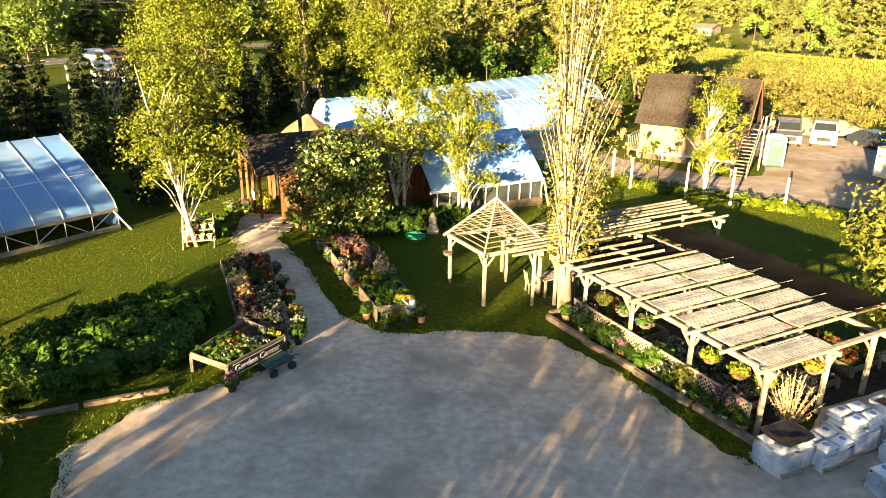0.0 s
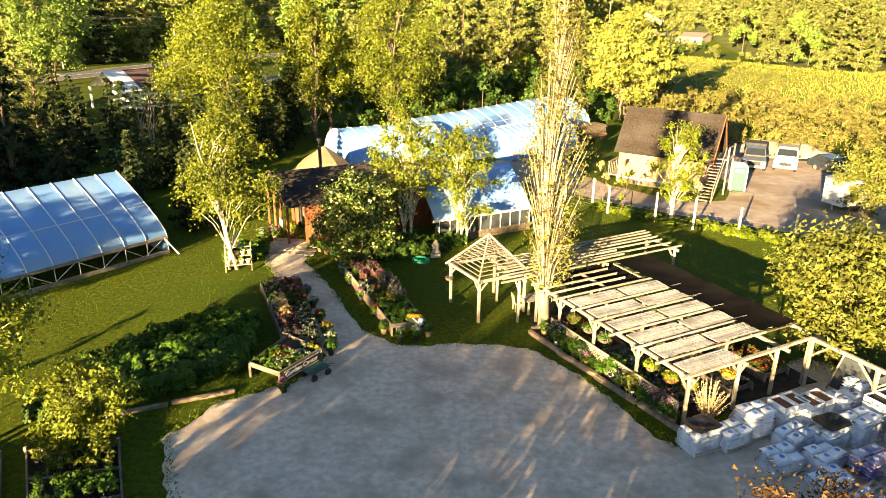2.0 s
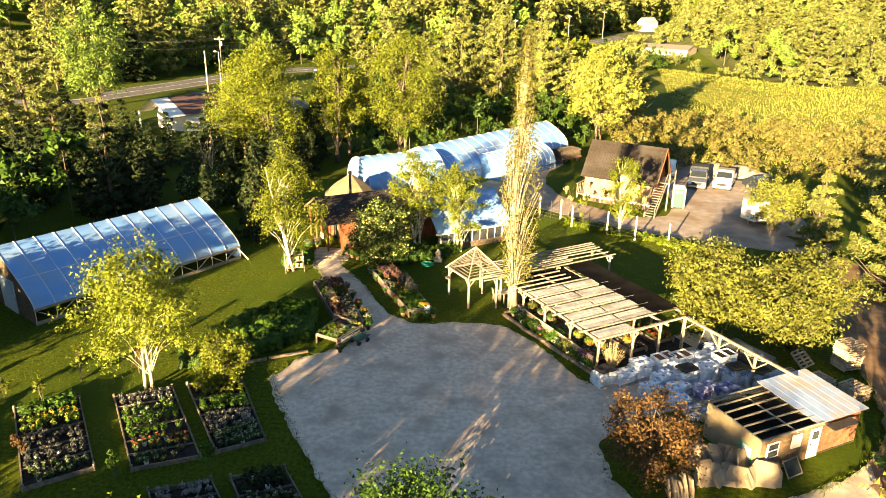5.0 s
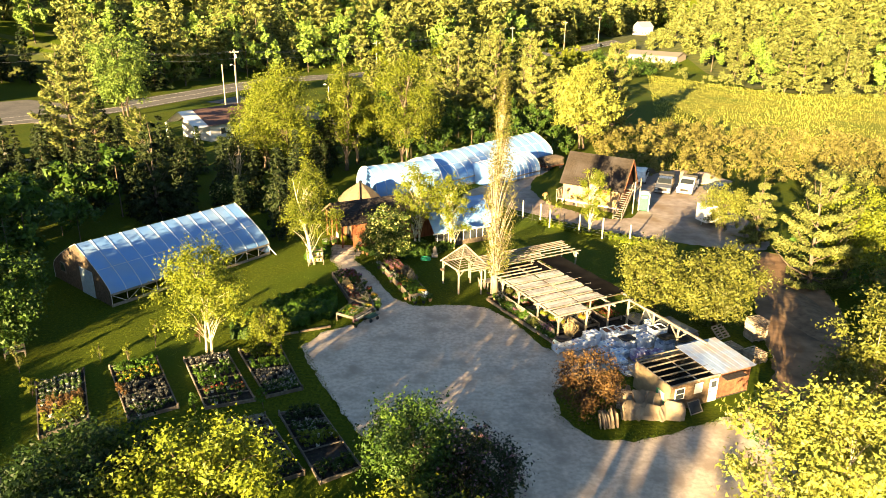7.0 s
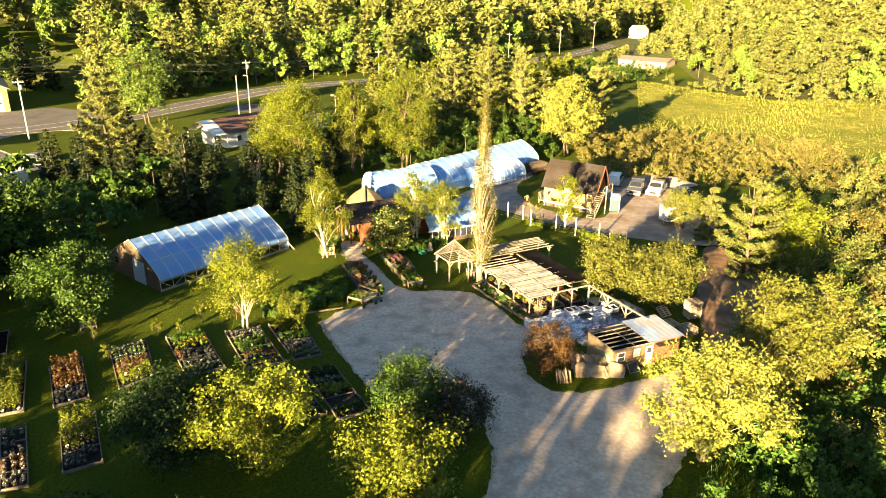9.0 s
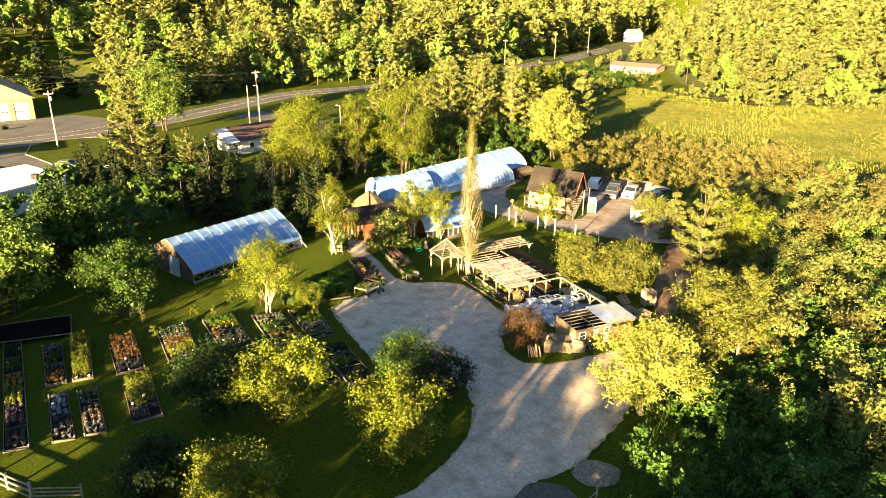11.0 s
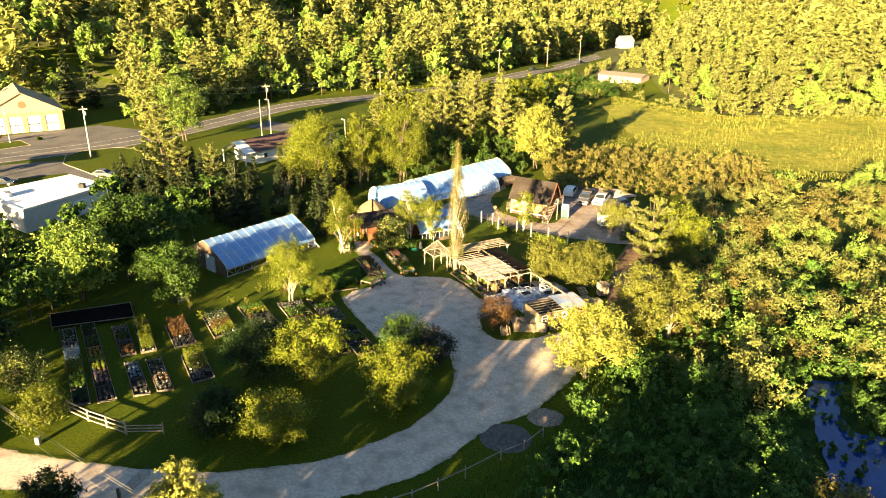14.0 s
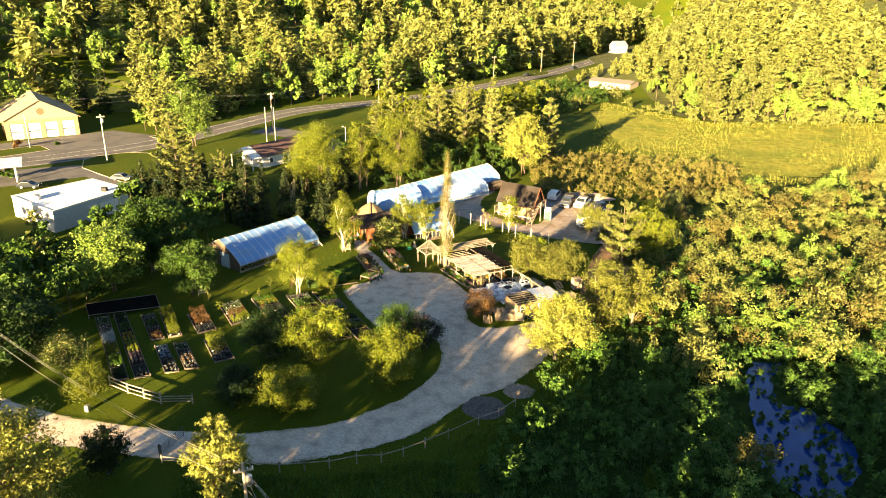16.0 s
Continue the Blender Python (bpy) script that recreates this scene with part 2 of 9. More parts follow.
# ---- mesh tools ----
class MB:
    """Gathers vertices and faces of one mesh."""

    def __init__(self):
        self.v, self.f = [], []

    def add(self, vs, fs, m=None):
        k = len(self.v)
        self.v += [tuple(m @ Vector(p)) for p in vs] if m is not None else [tuple(p) for p in vs]
        self.f += [tuple(i + k for i in f) for f in fs]
        return self

    def box(self, x0, y0, z0, x1, y1, z1, m=None, b=0.0):
        if not b:
            vs = [(x, y, z) for z in (z0, z1) for y in (y0, y1) for x in (x0, x1)]
            return self.add(vs, [(0, 2, 3, 1), (4, 5, 7, 6), (0, 1, 5, 4), (1, 3, 7, 5), (3, 2, 6, 7), (2, 0, 4, 6)], m)
        b = min(b, 0.45 * min(x1 - x0, y1 - y0, z1 - z0))
        rings = []
        for z, i in ((z0, b), (z0 + b, 0), (z1 - b, 0), (z1, b)):
            a, c, d, e = x0 + i, x1 - i, y0 + i, y1 - i
            k = b if not i else b * 0.5
            rings += [[(a + k, d, z), (c - k, d, z), (c, d + k, z), (c, e - k, z), (c - k, e, z), (a + k, e, z), (a, e - k, z), (a, d + k, z)]]
        vs = [p for r in rings for p in r]
        fs = [tuple(range(7, -1, -1)), tuple(range(24, 32))]
        for r in range(3):
            for i in range(8):
                j = (i + 1) % 8
                fs.append((r * 8 + i, r * 8 + j, r * 8 + 8 + j, r * 8 + 8 + i))
        return self.add(vs, fs, m)

    def beam(self, p, q, w, h, b=0.0):
        """A square timber from p to q, w wide and h deep (h upright where the timber lies)."""
        p, q = Vector(p), Vector(q)
        d = q - p
        side = d.cross(Vector((0, 0, 1)))
        if side.length < 1e-4 * max(1, d.length):
            side = Vector((1, 0, 0))
        side.normalize()
        up = side.cross(d).normalized()
        m = Matrix.Translation(p) @ Matrix((side, d.normalized(), up)).transposed().to_4x4()
        return self.box(-w / 2, 0, -h / 2, w / 2, d.length, h / 2, m, b)

    def tube(self, pts, radii, n=6, cap=True):
        pts = [Vector(p) for p in pts]
        k = len(self.v)
        last = None
        for i, p in enumerate(pts):
            d = (pts[min(i + 1, len(pts) - 1)] - pts[max(i - 1, 0)]).normalized()
            s = d.cross(Vector((0.31, 0.17, 0.94)) if abs(d.z) < 0.9 else Vector((1, 0.1, 0)))
            s.normalize()
            if last is not None and s.dot(last) < 0:
                s = -s
            last = s
            t = d.cross(s)
            r = radii[i] if isinstance(radii, (list, tuple)) else radii
            for j in range(n):
                a = 2 * math.pi * j / n
                self.v.append(tuple(p + r * (math.cos(a) * s + math.sin(a) * t)))
        for i in range(len(pts) - 1):
            for j in range(n):
                a, b2 = k + i * n + j, k + i * n + (j + 1) % n
                self.f.append((a, b2, b2 + n, a + n))
        if cap:
            self.f.append(tuple(k + j for j in range(n - 1, -1, -1)))
            self.f.append(tuple(k + (len(pts) - 1) * n + j for j in range(n)))
        return self

    def lathe(self, profile, n=10, at=(0, 0, 0), cap=True):
        k = len(self.v)
        for r, z in profile:
            for j in range(n):
                a = 2 * math.pi * j / n
                self.v.append((at[0] + r * math.cos(a), at[1] + r * math.sin(a), at[2] + z))
        for i in range(len(profile) - 1):
            for j in range(n):
                a, b2 = k + i * n + j, k + i * n + (j + 1) % n
                self.f.append((a, b2, b2 + n, a + n))
        if cap:
            self.f.append(tuple(k + j for j in range(n - 1, -1, -1)))
            self.f.append(tuple(k + (len(profile) - 1) * n + j for j in range(n)))
        return self

    def mesh(self, name, mat, smooth=False):
        me = bpy.data.meshes.new(name)
        me.from_pydata(self.v, [], self.f)
        me.materials.append(mat)
        if smooth:
            me.polygons.foreach_set("use_smooth", [True] * len(me.polygons))
        me.update()
        return me


def part(name, mb, mat, parent=None, label="", smooth=False, at=None):
    """Links one mesh as a part of a thing or of a part (or as a thing, with no parent)."""
    me = mb if isinstance(mb, bpy.types.Mesh) else mb.mesh(name, mat, smooth)
    ob = new(name, me)
    if at is not None:
        ob.matrix_basis = at
    if parent is not None:
        ob.parent = parent
    if label:
        tagged(ob, label)
    return ob


def thing(name, at, label, category, group="", kind=""):
    ob = new(name)
    ob.matrix_basis = at if isinstance(at, Matrix) else pose(*at)
    return tagged(ob, label, category, group, kind)


def quads_mesh(name, co, mat):
    """A mesh of loose faces; co: faces x corners x 3."""
    n, k = co.shape[:2]
    me = bpy.data.meshes.new(name)
    me.vertices.add(k * n)
    me.vertices.foreach_set("co", np.ascontiguousarray(co, np.float32).ravel())
    me.loops.add(k * n)
    me.loops.foreach_set("vertex_index", np.arange(k * n, dtype=np.int32))
    me.polygons.add(n)
    me.polygons.foreach_set("loop_start", np.arange(0, k * n, k, dtype=np.int32))
    me.polygons.foreach_set("loop_total", np.full(n, k, np.int32))
    me.materials.append(mat)
    me.update(calc_edges=True)
    return me


def leaf_quads(c, nrm, size, rng, long=1.7):
    """Pointed leaves at c that face nrm: n x 3 x 3."""
    n = len(c)
    nrm = nrm / (np.linalg.norm(nrm, axis=1, keepdims=True) + 1e-9)
    r = rng.normal(size=(n, 3))
    a = np.cross(nrm, r)
    a /= np.linalg.norm(a, axis=1, keepdims=True) + 1e-9
    b = np.cross(nrm, a)
    s = (size * rng.uniform(0.6, 1.35, n))[:, None]
    q = np.stack([c - a * s * 0.5 * long + b * s * 0.55, c - a * s * 0.35 * long - b * s * 0.6, c + a * s * 0.7 * long - nrm * s * 0.15], 1)
    return q


def clump_leaves(centres, radii, per, size, rng, flat_z=0.75, up=0.35, long=1.7):
    """Leaves scattered round clump centres."""
    k = len(centres)
    c = np.repeat(centres, per, 0)
    rr = np.repeat(radii, per)[:, None]
    d = rng.normal(size=(k * per, 3))
    d /= np.linalg.norm(d, axis=1, keepdims=True)
    rad = rng.uniform(0.35, 1.0, (k * per, 1)) ** 0.5
    p = c + d * rr * rad * np.array([1, 1, flat_z])
    mid = centres.mean(0)
    o = c - mid
    o /= np.linalg.norm(o, axis=1, keepdims=True) + 1e-6
    nrm = 0.9 * d + 0.45 * o + np.array([0, 0, up]) + rng.normal(scale=0.30, size=d.shape)
    inner = rng.random(len(p)) < 0.14      # larger sprays inside the clump keep it from being seen through
    p[inner] = c[inner] + (p[inner] - c[inner]) * 0.55
    return leaf_quads(p, nrm, size * np.where(inner, 2.0, 1.0), rng, long)

# ---- ground ----
ROAD_LINE = [(-150, 40), (-105, 82), (-82, 106), (-68, 138), (-54, 170), (-21, 201), (22, 264), (58, 340), (113, 462), (160, 570)]


def smooth_line(pts, step=3.0):
    """A curve through the points, at even steps."""
    p = [Vector((*a, 0)) if len(a) == 2 else Vector(a) for a in pts]
    p = [2 * p[0] - p[1]] + p + [2 * p[-1] - p[-2]]
    out = []
    for i in range(1, len(p) - 2):
        a, b, c, d = p[i - 1:i + 3]
        n = max(1, int((c - b).length / step))
        for k in range(n):
            t = k / n
            out.append(0.5 * (2 * b + (c - a) * t + (2 * a - 5 * b + 4 * c - d) * t * t + (3 * b - a - 3 * c + d) * t ** 3))
    return out + [p[-2]]


ROAD_PTS = np.array([p[:2] for p in smooth_line(ROAD_LINE, 6)])


def beyond_road(x, y):
    """Metres to the north-west of the main road (minus: on this side)."""
    d = np.hypot(ROAD_PTS[:, 0] - x, ROAD_PTS[:, 1] - y)
    i = min(max(int(d.argmin()), 1), len(ROAD_PTS) - 2)
    t = ROAD_PTS[i + 1] - ROAD_PTS[i - 1]
    s = t[0] * (y - ROAD_PTS[i, 1]) - t[1] * (x - ROAD_PTS[i, 0])
    return float(d.min()) * (1 if s > 0 else -1)


def step01(a, b, v):
    v = min(1, max(0, (v - a) / (b - a)))
    return v * v * (3 - 2 * v)


def ground_z(x, y):
    """Height of the ground: level yard, marsh to the east, wooded hills to the north."""
    z = -1.0 * step01(20, 36, x + 0.25 * max(0, 25 - y) - 0.22 * max(0, min(y, 70) - 25)) * step01(-60, -25, y)
    if y > 30 or x < -60:
        b = beyond_road(x, y)
        b -= 46 * step01(-72, -90, x) * step01(178, 152, y)
        if b > 14:
            z += 0.20 * min(b - 14, 60) + 0.30 * max(0, b - 74)
    far = y - 215 - 0.10 * x
    if x > 60 and far > 0:
        z += step01(40, 100, x) * 0.24 * far * step01(12, 80, -beyond_road(x, y))
    return z


def grid_axis(lo, hi, a, b, fine, coarse):
    return sorted(set([round(v, 2) for v in np.arange(lo, a, coarse)] + [round(v, 2) for v in np.arange(a, b, fine)] + [round(v, 2) for v in np.arange(b, hi + 1, coarse)]))


gx, gy = grid_axis(-1000, 1000, -100, 130, 5, 25), grid_axis(-300, 1300, -60, 240, 5, 25)
mb = MB()
for yy in gy:
    for xx in gx:
        mb.v.append((xx, yy, ground_z(xx, yy)))
W = len(gx)
mb.f = [(j * W + i, j * W + i + 1, (j + 1) * W + i + 1, (j + 1) * W + i) for j in range(len(gy) - 1) for i in range(W - 1)]
ground = tagged(part("ground", mb, M_GRASS, smooth=True), "mown lawn and rough grass under the whole place", "ground", kind="structure")


def ragged(pts, amp=0.25, step=0.5):
    """A closed outline with uneven edges."""
    out = []
    n = len(pts)
    for i in range(n):
        a, b = Vector((*pts[i], 0)), Vector((*pts[(i + 1) % n], 0))
        k = max(1, int((b - a).length / step))
        d = (b - a).normalized()
        for j in range(k):
            p = a + (b - a) * j / k
            s = noise.noise(p * 0.45) * amp * 0.7 + noise.noise(p * 1.7) * amp * 0.5 + noise.noise(p * 4.0) * amp * 0.18
            out.append((p.x - d.y * s, p.y + d.x * s))
    return out


def sheet(name, pts, z, mat, label, category="ground", amp=0.4, step=0.22, rounded=True):
    if rounded:
        c = smooth_line(list(pts) + [pts[0]], 1.5)[:-1]
        pts = [(p.x, p.y) for p in c]
    e = ragged(pts, amp, step)
    mb = MB().add([(x, y, z) for x, y in e], [tuple(range(len(e)))])
    return tagged(part(name, mb, mat), label, category, kind="structure")


def ribbon(name, line, width, dz, mat, label, category="road", step=3.0):
    c = smooth_line(line, step)
    mb = MB()
    for i, p in enumerate(c):
        d = (c[min(i + 1, len(c) - 1)] - c[max(i - 1, 0)]).normalized()
        s = Vector((-d.y, d.x, 0)) * width / 2
        z = ground_z(p.x, p.y) + dz
        mb.v += [(p.x - s.x, p.y - s.y, z), (p.x + s.x, p.y + s.y, z)]
    mb.f = [(2 * i, 2 * i + 2, 2 * i + 3, 2 * i + 1) for i in range(len(c) - 1)]
    return tagged(part(name, mb, mat), label, category, kind="structure")


YARD = [(-11.3, 17), (-8.4, 11.6), (-5.4, 6.9), (-2.5, 5.2), (1.2, 5.2), (3, 3.2), (3.7, 0.3), (3, -4.3), (0.3, -9.1), (-3.9, -13.1), (-8, -15.3), (-14.2, -16.9),
        (-21.4, -17), (-27.9, -16.3), (-36, -14.7), (-50, -9), (-70, 1), (-72, -5), (-52, -14.5), (-36, -19.3), (-25.4, -20.8), (-20.1, -21.4), (-10.8, -21.3),
        (-4.9, -19.5), (-0.5, -17.5), (3.1, -14.5), (6.3, -10.3), (8.1, -8.5), (10.5, -7.2), (13.5, -3.5), (16.5, 1.3), (20, 5), (24, 10), (26.6, 17.8),
        (30.6, 25.4), (31.5, 37), (29.5, 40), (27.2, 36.2), (23.5, 24.8), (21.5, 16), (20, 13.2), (16.8, 10.3), (10.2, 7.4), (8, 7.4), (6.1, 9.7), (6.3, 12.4),
        (8, 14.3), (13, 16.2), (17.6, 19.4), (13.8, 24.6), (9.4, 20.4), (7.2, 18.0), (6.5, 17.9), (3.7, 22.6), (1.8, 24.8), (-1, 25.0), (-4.0, 24.6), (-5.6, 25.9),
        (-8.3, 30.9), (-10.4, 34.4), (-11.2, 38.4), (-13.4, 38.4), (-12.4, 33.6), (-10.3, 30.4), (-7.9, 25.6), (-6.9, 23.4), (-7.7, 21.2), (-10.5, 19.3)]
sheet("gravel_yard", YARD, 0.03, M_GRAVEL, "grey compacted gravel parking yard, drive and path")
HUT_ROAD = [(-1, 56), (4, 53.5), (8.8, 49.3), (14.3, 45.7), (17.7, 44), (21, 42.3), (25, 41), (30, 40.5), (32, 46), (31.5, 56), (32.5, 64), (26, 67), (20.8, 66), (20.8, 55),
            (18.6, 50.2), (16.2, 49.4), (11.6, 52.8), (8.6, 58), (8.4, 66), (12, 74), (9, 78), (4, 66), (0, 60)]
sheet("dirt_lane", HUT_ROAD, 0.02, M_DIRT, "pale dirt lane and parking past the timber hut", "road")
ribbon("main_road", ROAD_LINE, 11.0, 0.05, M_ASPHALT, "grey asphalt main road along the woods")
for off in (-4.6, -0.15, 0.15, 4.6):
    c = smooth_line(ROAD_LINE, 5)
    ln = []
    for i, p in enumerate(c):
        d = (c[min(i + 1, len(c) - 1)] - c[max(i - 1, 0)]).normalized()
        ln.append((p.x - d.y * off, p.y + d.x * off))
    ribbon("road_marking", ln, 0.14 if abs(off) > 1 else 0.10, 0.058, M_PAINT_LINE, "painted line on the main road", "road marking", 6.0)
sheet("dirt_track", [(18.5, 6.5), (21, 6.2), (24, 10), (26.6, 17.8), (30.6, 25.4), (31.5, 37), (29.5, 40), (27.2, 36.2), (23.5, 24.8), (21.5, 16), (20, 13.2), (17.6, 10)], 0.045, M_TRACK, "brown rutted dirt track past the pallets", "road", 0.6)
sheet("station_forecourt", [(-124, 100), (-100, 126), (-84, 120), (-76, 112), (-96, 92), (-108, 84)], 0.045, M_ASPHALT, "dark asphalt forecourt of the fire station", "pavement", 0.05, 3, False)
sheet("side_lot", [(-104, 76), (-88, 84), (-80, 84), (-66, 72), (-64, 64), (-80, 74), (-100, 58), (-112, 66)], 0.045, M_ASPHALT, "asphalt lot beside the flat-roofed building", "pavement", 0.05, 3, False)
sheet("house_drive", [(-60, 128), (-42, 120), (-30, 100), (-22, 92), (-18, 96), (-26, 108), (-36, 126), (-56, 138)], 0.045, M_ASPHALT, "asphalt drive past the white bungalow", "pavement", 0.05, 3, False)

# ---- trees ----
def poplar_crown(h, w, rng, n, size):
    """A column of small leaves on steep twigs; also the twigs' ends."""
    k = n // 14
    z = 0.12 + 0.88 * rng.uniform(0.0, 1.0, k) ** 0.85
    env = w / 2 * np.clip(np.minimum(0.35 + 1.5 * z, 1.0) * (1.0 - np.clip((z - 0.38) / 0.62, 0, 1) ** 1.1) + 0.05, 0, 1)
    a = rng.uniform(0, 2 * np.pi, k)
    q = env * np.sqrt(rng.uniform(0.05, 1, k))
    c = np.stack([q * np.cos(a), q * np.sin(a), z * h * 0.98], 1)
    return clump_leaves(c, np.full(k, 0.08 * w + 0.22), 14, size, rng, 2.0, 0.35, 1.6), c


def needle_crown(kind, h, w, rng, n, size):
    """Whorls of flat branches with gaps between them; also the branches' ends."""
    droop = kind == "conifer"
    tiers = max(7, int(h * (1.0 if droop else 0.62)))
    arms = []
    for i in range(tiers):
        z = 0.07 + 0.92 * (i + rng.uniform(-0.2, 0.2)) / tiers
        env = w / 2 * (max(0.0, 1 - z) ** 0.75 if droop else min(1.0, 0.55 + 1.6 * z) * max(0.0, 1.02 - z) ** 0.62) + 0.15
        turn = rng.uniform(0, 6.28)
        for j in range(7 if droop else 6):
            if rng.random() < 0.87:
                arms.append((z * h, turn + j * 6.28 / (7 if droop else 6) + rng.normal(0, 0.18), env * rng.uniform(0.62, 1.12), rng.normal(-0.22 if droop else 0.16, 0.08)))
    arms = np.array(arms)
    pick = rng.choice(len(arms), n, p=arms[:, 2] / arms[:, 2].sum())
    z0, a, l, rise = arms[pick].T
    s = rng.uniform(0.04, 1.0, n) ** 0.75
    side = rng.normal(0, 0.5, n) * l * (0.30 * s * (1.18 - s) + 0.05) * (1.0 if droop else 1.25)
    lift = (0.10 if droop else 0.22) * l * s * s
    x, y = l * s * np.cos(a) - side * np.sin(a), l * s * np.sin(a) + side * np.cos(a)
    z = z0 + rise * l * s + lift + rng.normal(0, 0.045 * h / tiers + 0.05, n)
    p = np.stack([x, y, np.clip(z, 0.05, h)], 1)
    out = np.stack([np.cos(a), np.sin(a), np.zeros(n)], 1)
    nrm = 0.35 * out + np.array([0, 0, 0.75]) + rng.normal(0, 0.45, (n, 3))
    ends = np.stack([arms[:, 2] * np.cos(arms[:, 1]), arms[:, 2] * np.sin(arms[:, 1]), arms[:, 0] + arms[:, 3] * arms[:, 2]], 1)
    return leaf_quads(p, nrm, size, rng, 2.2), ends


def leafy_crown(kind, h, w, rng, n, size):
    """Boughs that carry leafy twigs, with gaps between the boughs; also the boughs' middles."""
    lo, rise, fat = {"birch": (0.13, 0.25, 0.27), "round": (0.06, 0.35, 0.27), "shrub": (0.0, 0.45, 0.34), "willow": (0.04, 1.0, 0.24), "forest": (0.0, 0.35, 0.30)}[kind]
    r = w / 2
    k = int(np.clip(n / 120, 14, 120))
    d = rng.normal(size=(k, 3))
    d /= np.linalg.norm(d, axis=1, keepdims=True)
    d *= rng.uniform(0.05, 1.0, (k, 1)) ** 0.42 * 0.88
    t = (d[:, 2] + 1) / 2
    wide = np.where(t < 0.45, 1.0, 1.0 - 0.42 * (t - 0.45) / 0.55) if kind in ("birch", "forest", "willow") else np.ones(k)
    if kind == "forest":      # trees of a stand keep their leaves down to the ground
        wide = np.where(t < 0.5, 1.0 + 0.5 * (0.5 - t), wide)
    ph = rng.uniform(0, 6.28, 3)
    a = np.arctan2(d[:, 1], d[:, 0])
    lobe = (1 + 0.13 * np.sin(2 * a + ph[0] + 3 * t) + 0.12 * np.sin(3 * a + ph[1] - 4 * t)) * wide
    c = np.stack([d[:, 0] * r * lobe, d[:, 1] * r * lobe, h * (lo + (0.96 - lo) * t)], 1)
    rb = fat * r * rng.uniform(0.75, 1.5, k) * np.where(t > 0.8, 0.8, 1.0)
    # twigs of each bough run outwards and up
    m = 16
    twigs = max(k, n // m)
    own = rng.choice(k, twigs, p=rb ** 2 / (rb ** 2).sum())
    out = c[own] * np.array([1, 1, 0.35]) / (np.linalg.norm(c[own] * np.array([1, 1, 0.35]), axis=1, keepdims=True) + 1e-6)
    way = rng.normal(size=(twigs, 3)) * 0.9 + 0.45 * out + np.array([0, 0, rise])
    way /= np.linalg.norm(way, axis=1, keepdims=True)
    length = rb[own] * rng.uniform(0.55, 1.25, twigs) * (1.35 if kind == "willow" else 1.0)
    leaf_own = np.repeat(np.arange(twigs), m)
    s = rng.uniform(0.12, 1.0, len(leaf_own)) ** 0.7
    spread = rb[own][leaf_own][:, None] * (0.13 if kind == "willow" else 0.20)
    p = c[own][leaf_own] + way[leaf_own] * (length[leaf_own] * s)[:, None] * np.array([1, 1, 0.85]) + rng.normal(size=(len(leaf_own), 3)) * spread
    nrm = 0.7 * way[leaf_own] + np.array([0, 0, 0.3]) + rng.normal(0, 0.6, p.shape)
    big = np.where(rng.random(len(p)) < 0.10, 1.8, 1.0)      # larger sprays near the limbs keep the boughs from being seen through
    p = np.where((big > 1.5)[:, None], c[own][leaf_own] + (p - c[own][leaf_own]) * 0.45, p)
    p[:, 2] = np.where(p[:, 2] < 0.1, rng.uniform(0.1, 0.5, len(p)) * min(1.0, 0.15 * h), p[:, 2])
    return leaf_quads(p, nrm, size * big, rng, 1.6 if kind == "willow" else 1.3), c


def crown_quads(kind, h, w, rng, n, size):
    if kind == "poplar":
        return poplar_crown(h, w, rng, n, size)
    return (needle_crown if kind in ("pine", "conifer") else leafy_crown)(kind, h, w, rng, n, size)


def trunk_mesh(kind, h, w, c, rng, stems=1, thick=1.0):
    mb = MB()
    r0 = thick * (0.012 * h + 0.04)
    for s in range(stems):
        lean = Vector((rng.normal(0, 0.05), rng.normal(0, 0.05), 0)) * (0.1 if kind == "poplar" else 1 if stems == 1 else 1.3)
        off = Vector((0, 0, 0)) if stems == 1 else Vector((math.cos(s * 6.28 / stems), math.sin(s * 6.28 / stems), 0)) * r0 * 1.6
        top = 0.97 if kind in ("conifer", "pine", "poplar") else 0.8
        pts = [off + lean * (h * t) + Vector((rng.normal(0, 0.012 * h), rng.normal(0, 0.012 * h), 0)) * (t > 0) + Vector((0, 0, h * top * t - 0.15)) for t in (0, 0.15, 0.35, 0.6, 0.8, 1)]
        rr = r0 / (1 if stems == 1 else 1.35)
        mb.tube(pts, [rr * 1.35, rr, rr * 0.85, rr * 0.55, rr * 0.35, rr * 0.12], 8)
        m = int(min(len(c), {"poplar": 230, "birch": 34, "willow": 40}.get(kind, 20) / stems + 4))
        for i in rng.choice(len(c), m, replace=False):
            e = Vector(c[i])
            t = min(0.95, max(0.08 if kind == "poplar" else 0.18, (e.z / h - (0.24 if kind == "poplar" else 0.2)) / top))
            j = min(4, int(t * 5))
            b = pts[j].lerp(pts[j + 1], t * 5 - j) if j < 5 else pts[5]
            q = b.lerp(e, 0.5) + Vector((0, 0, 0.04 * h * (-1 if kind == "pine" else 1)))
            f = 0.6 if kind == "poplar" else 1.0
            mb.tube([b, q, e], [rr * 0.32 * f, rr * 0.2 * f, rr * 0.05], 5, False)
    return mb


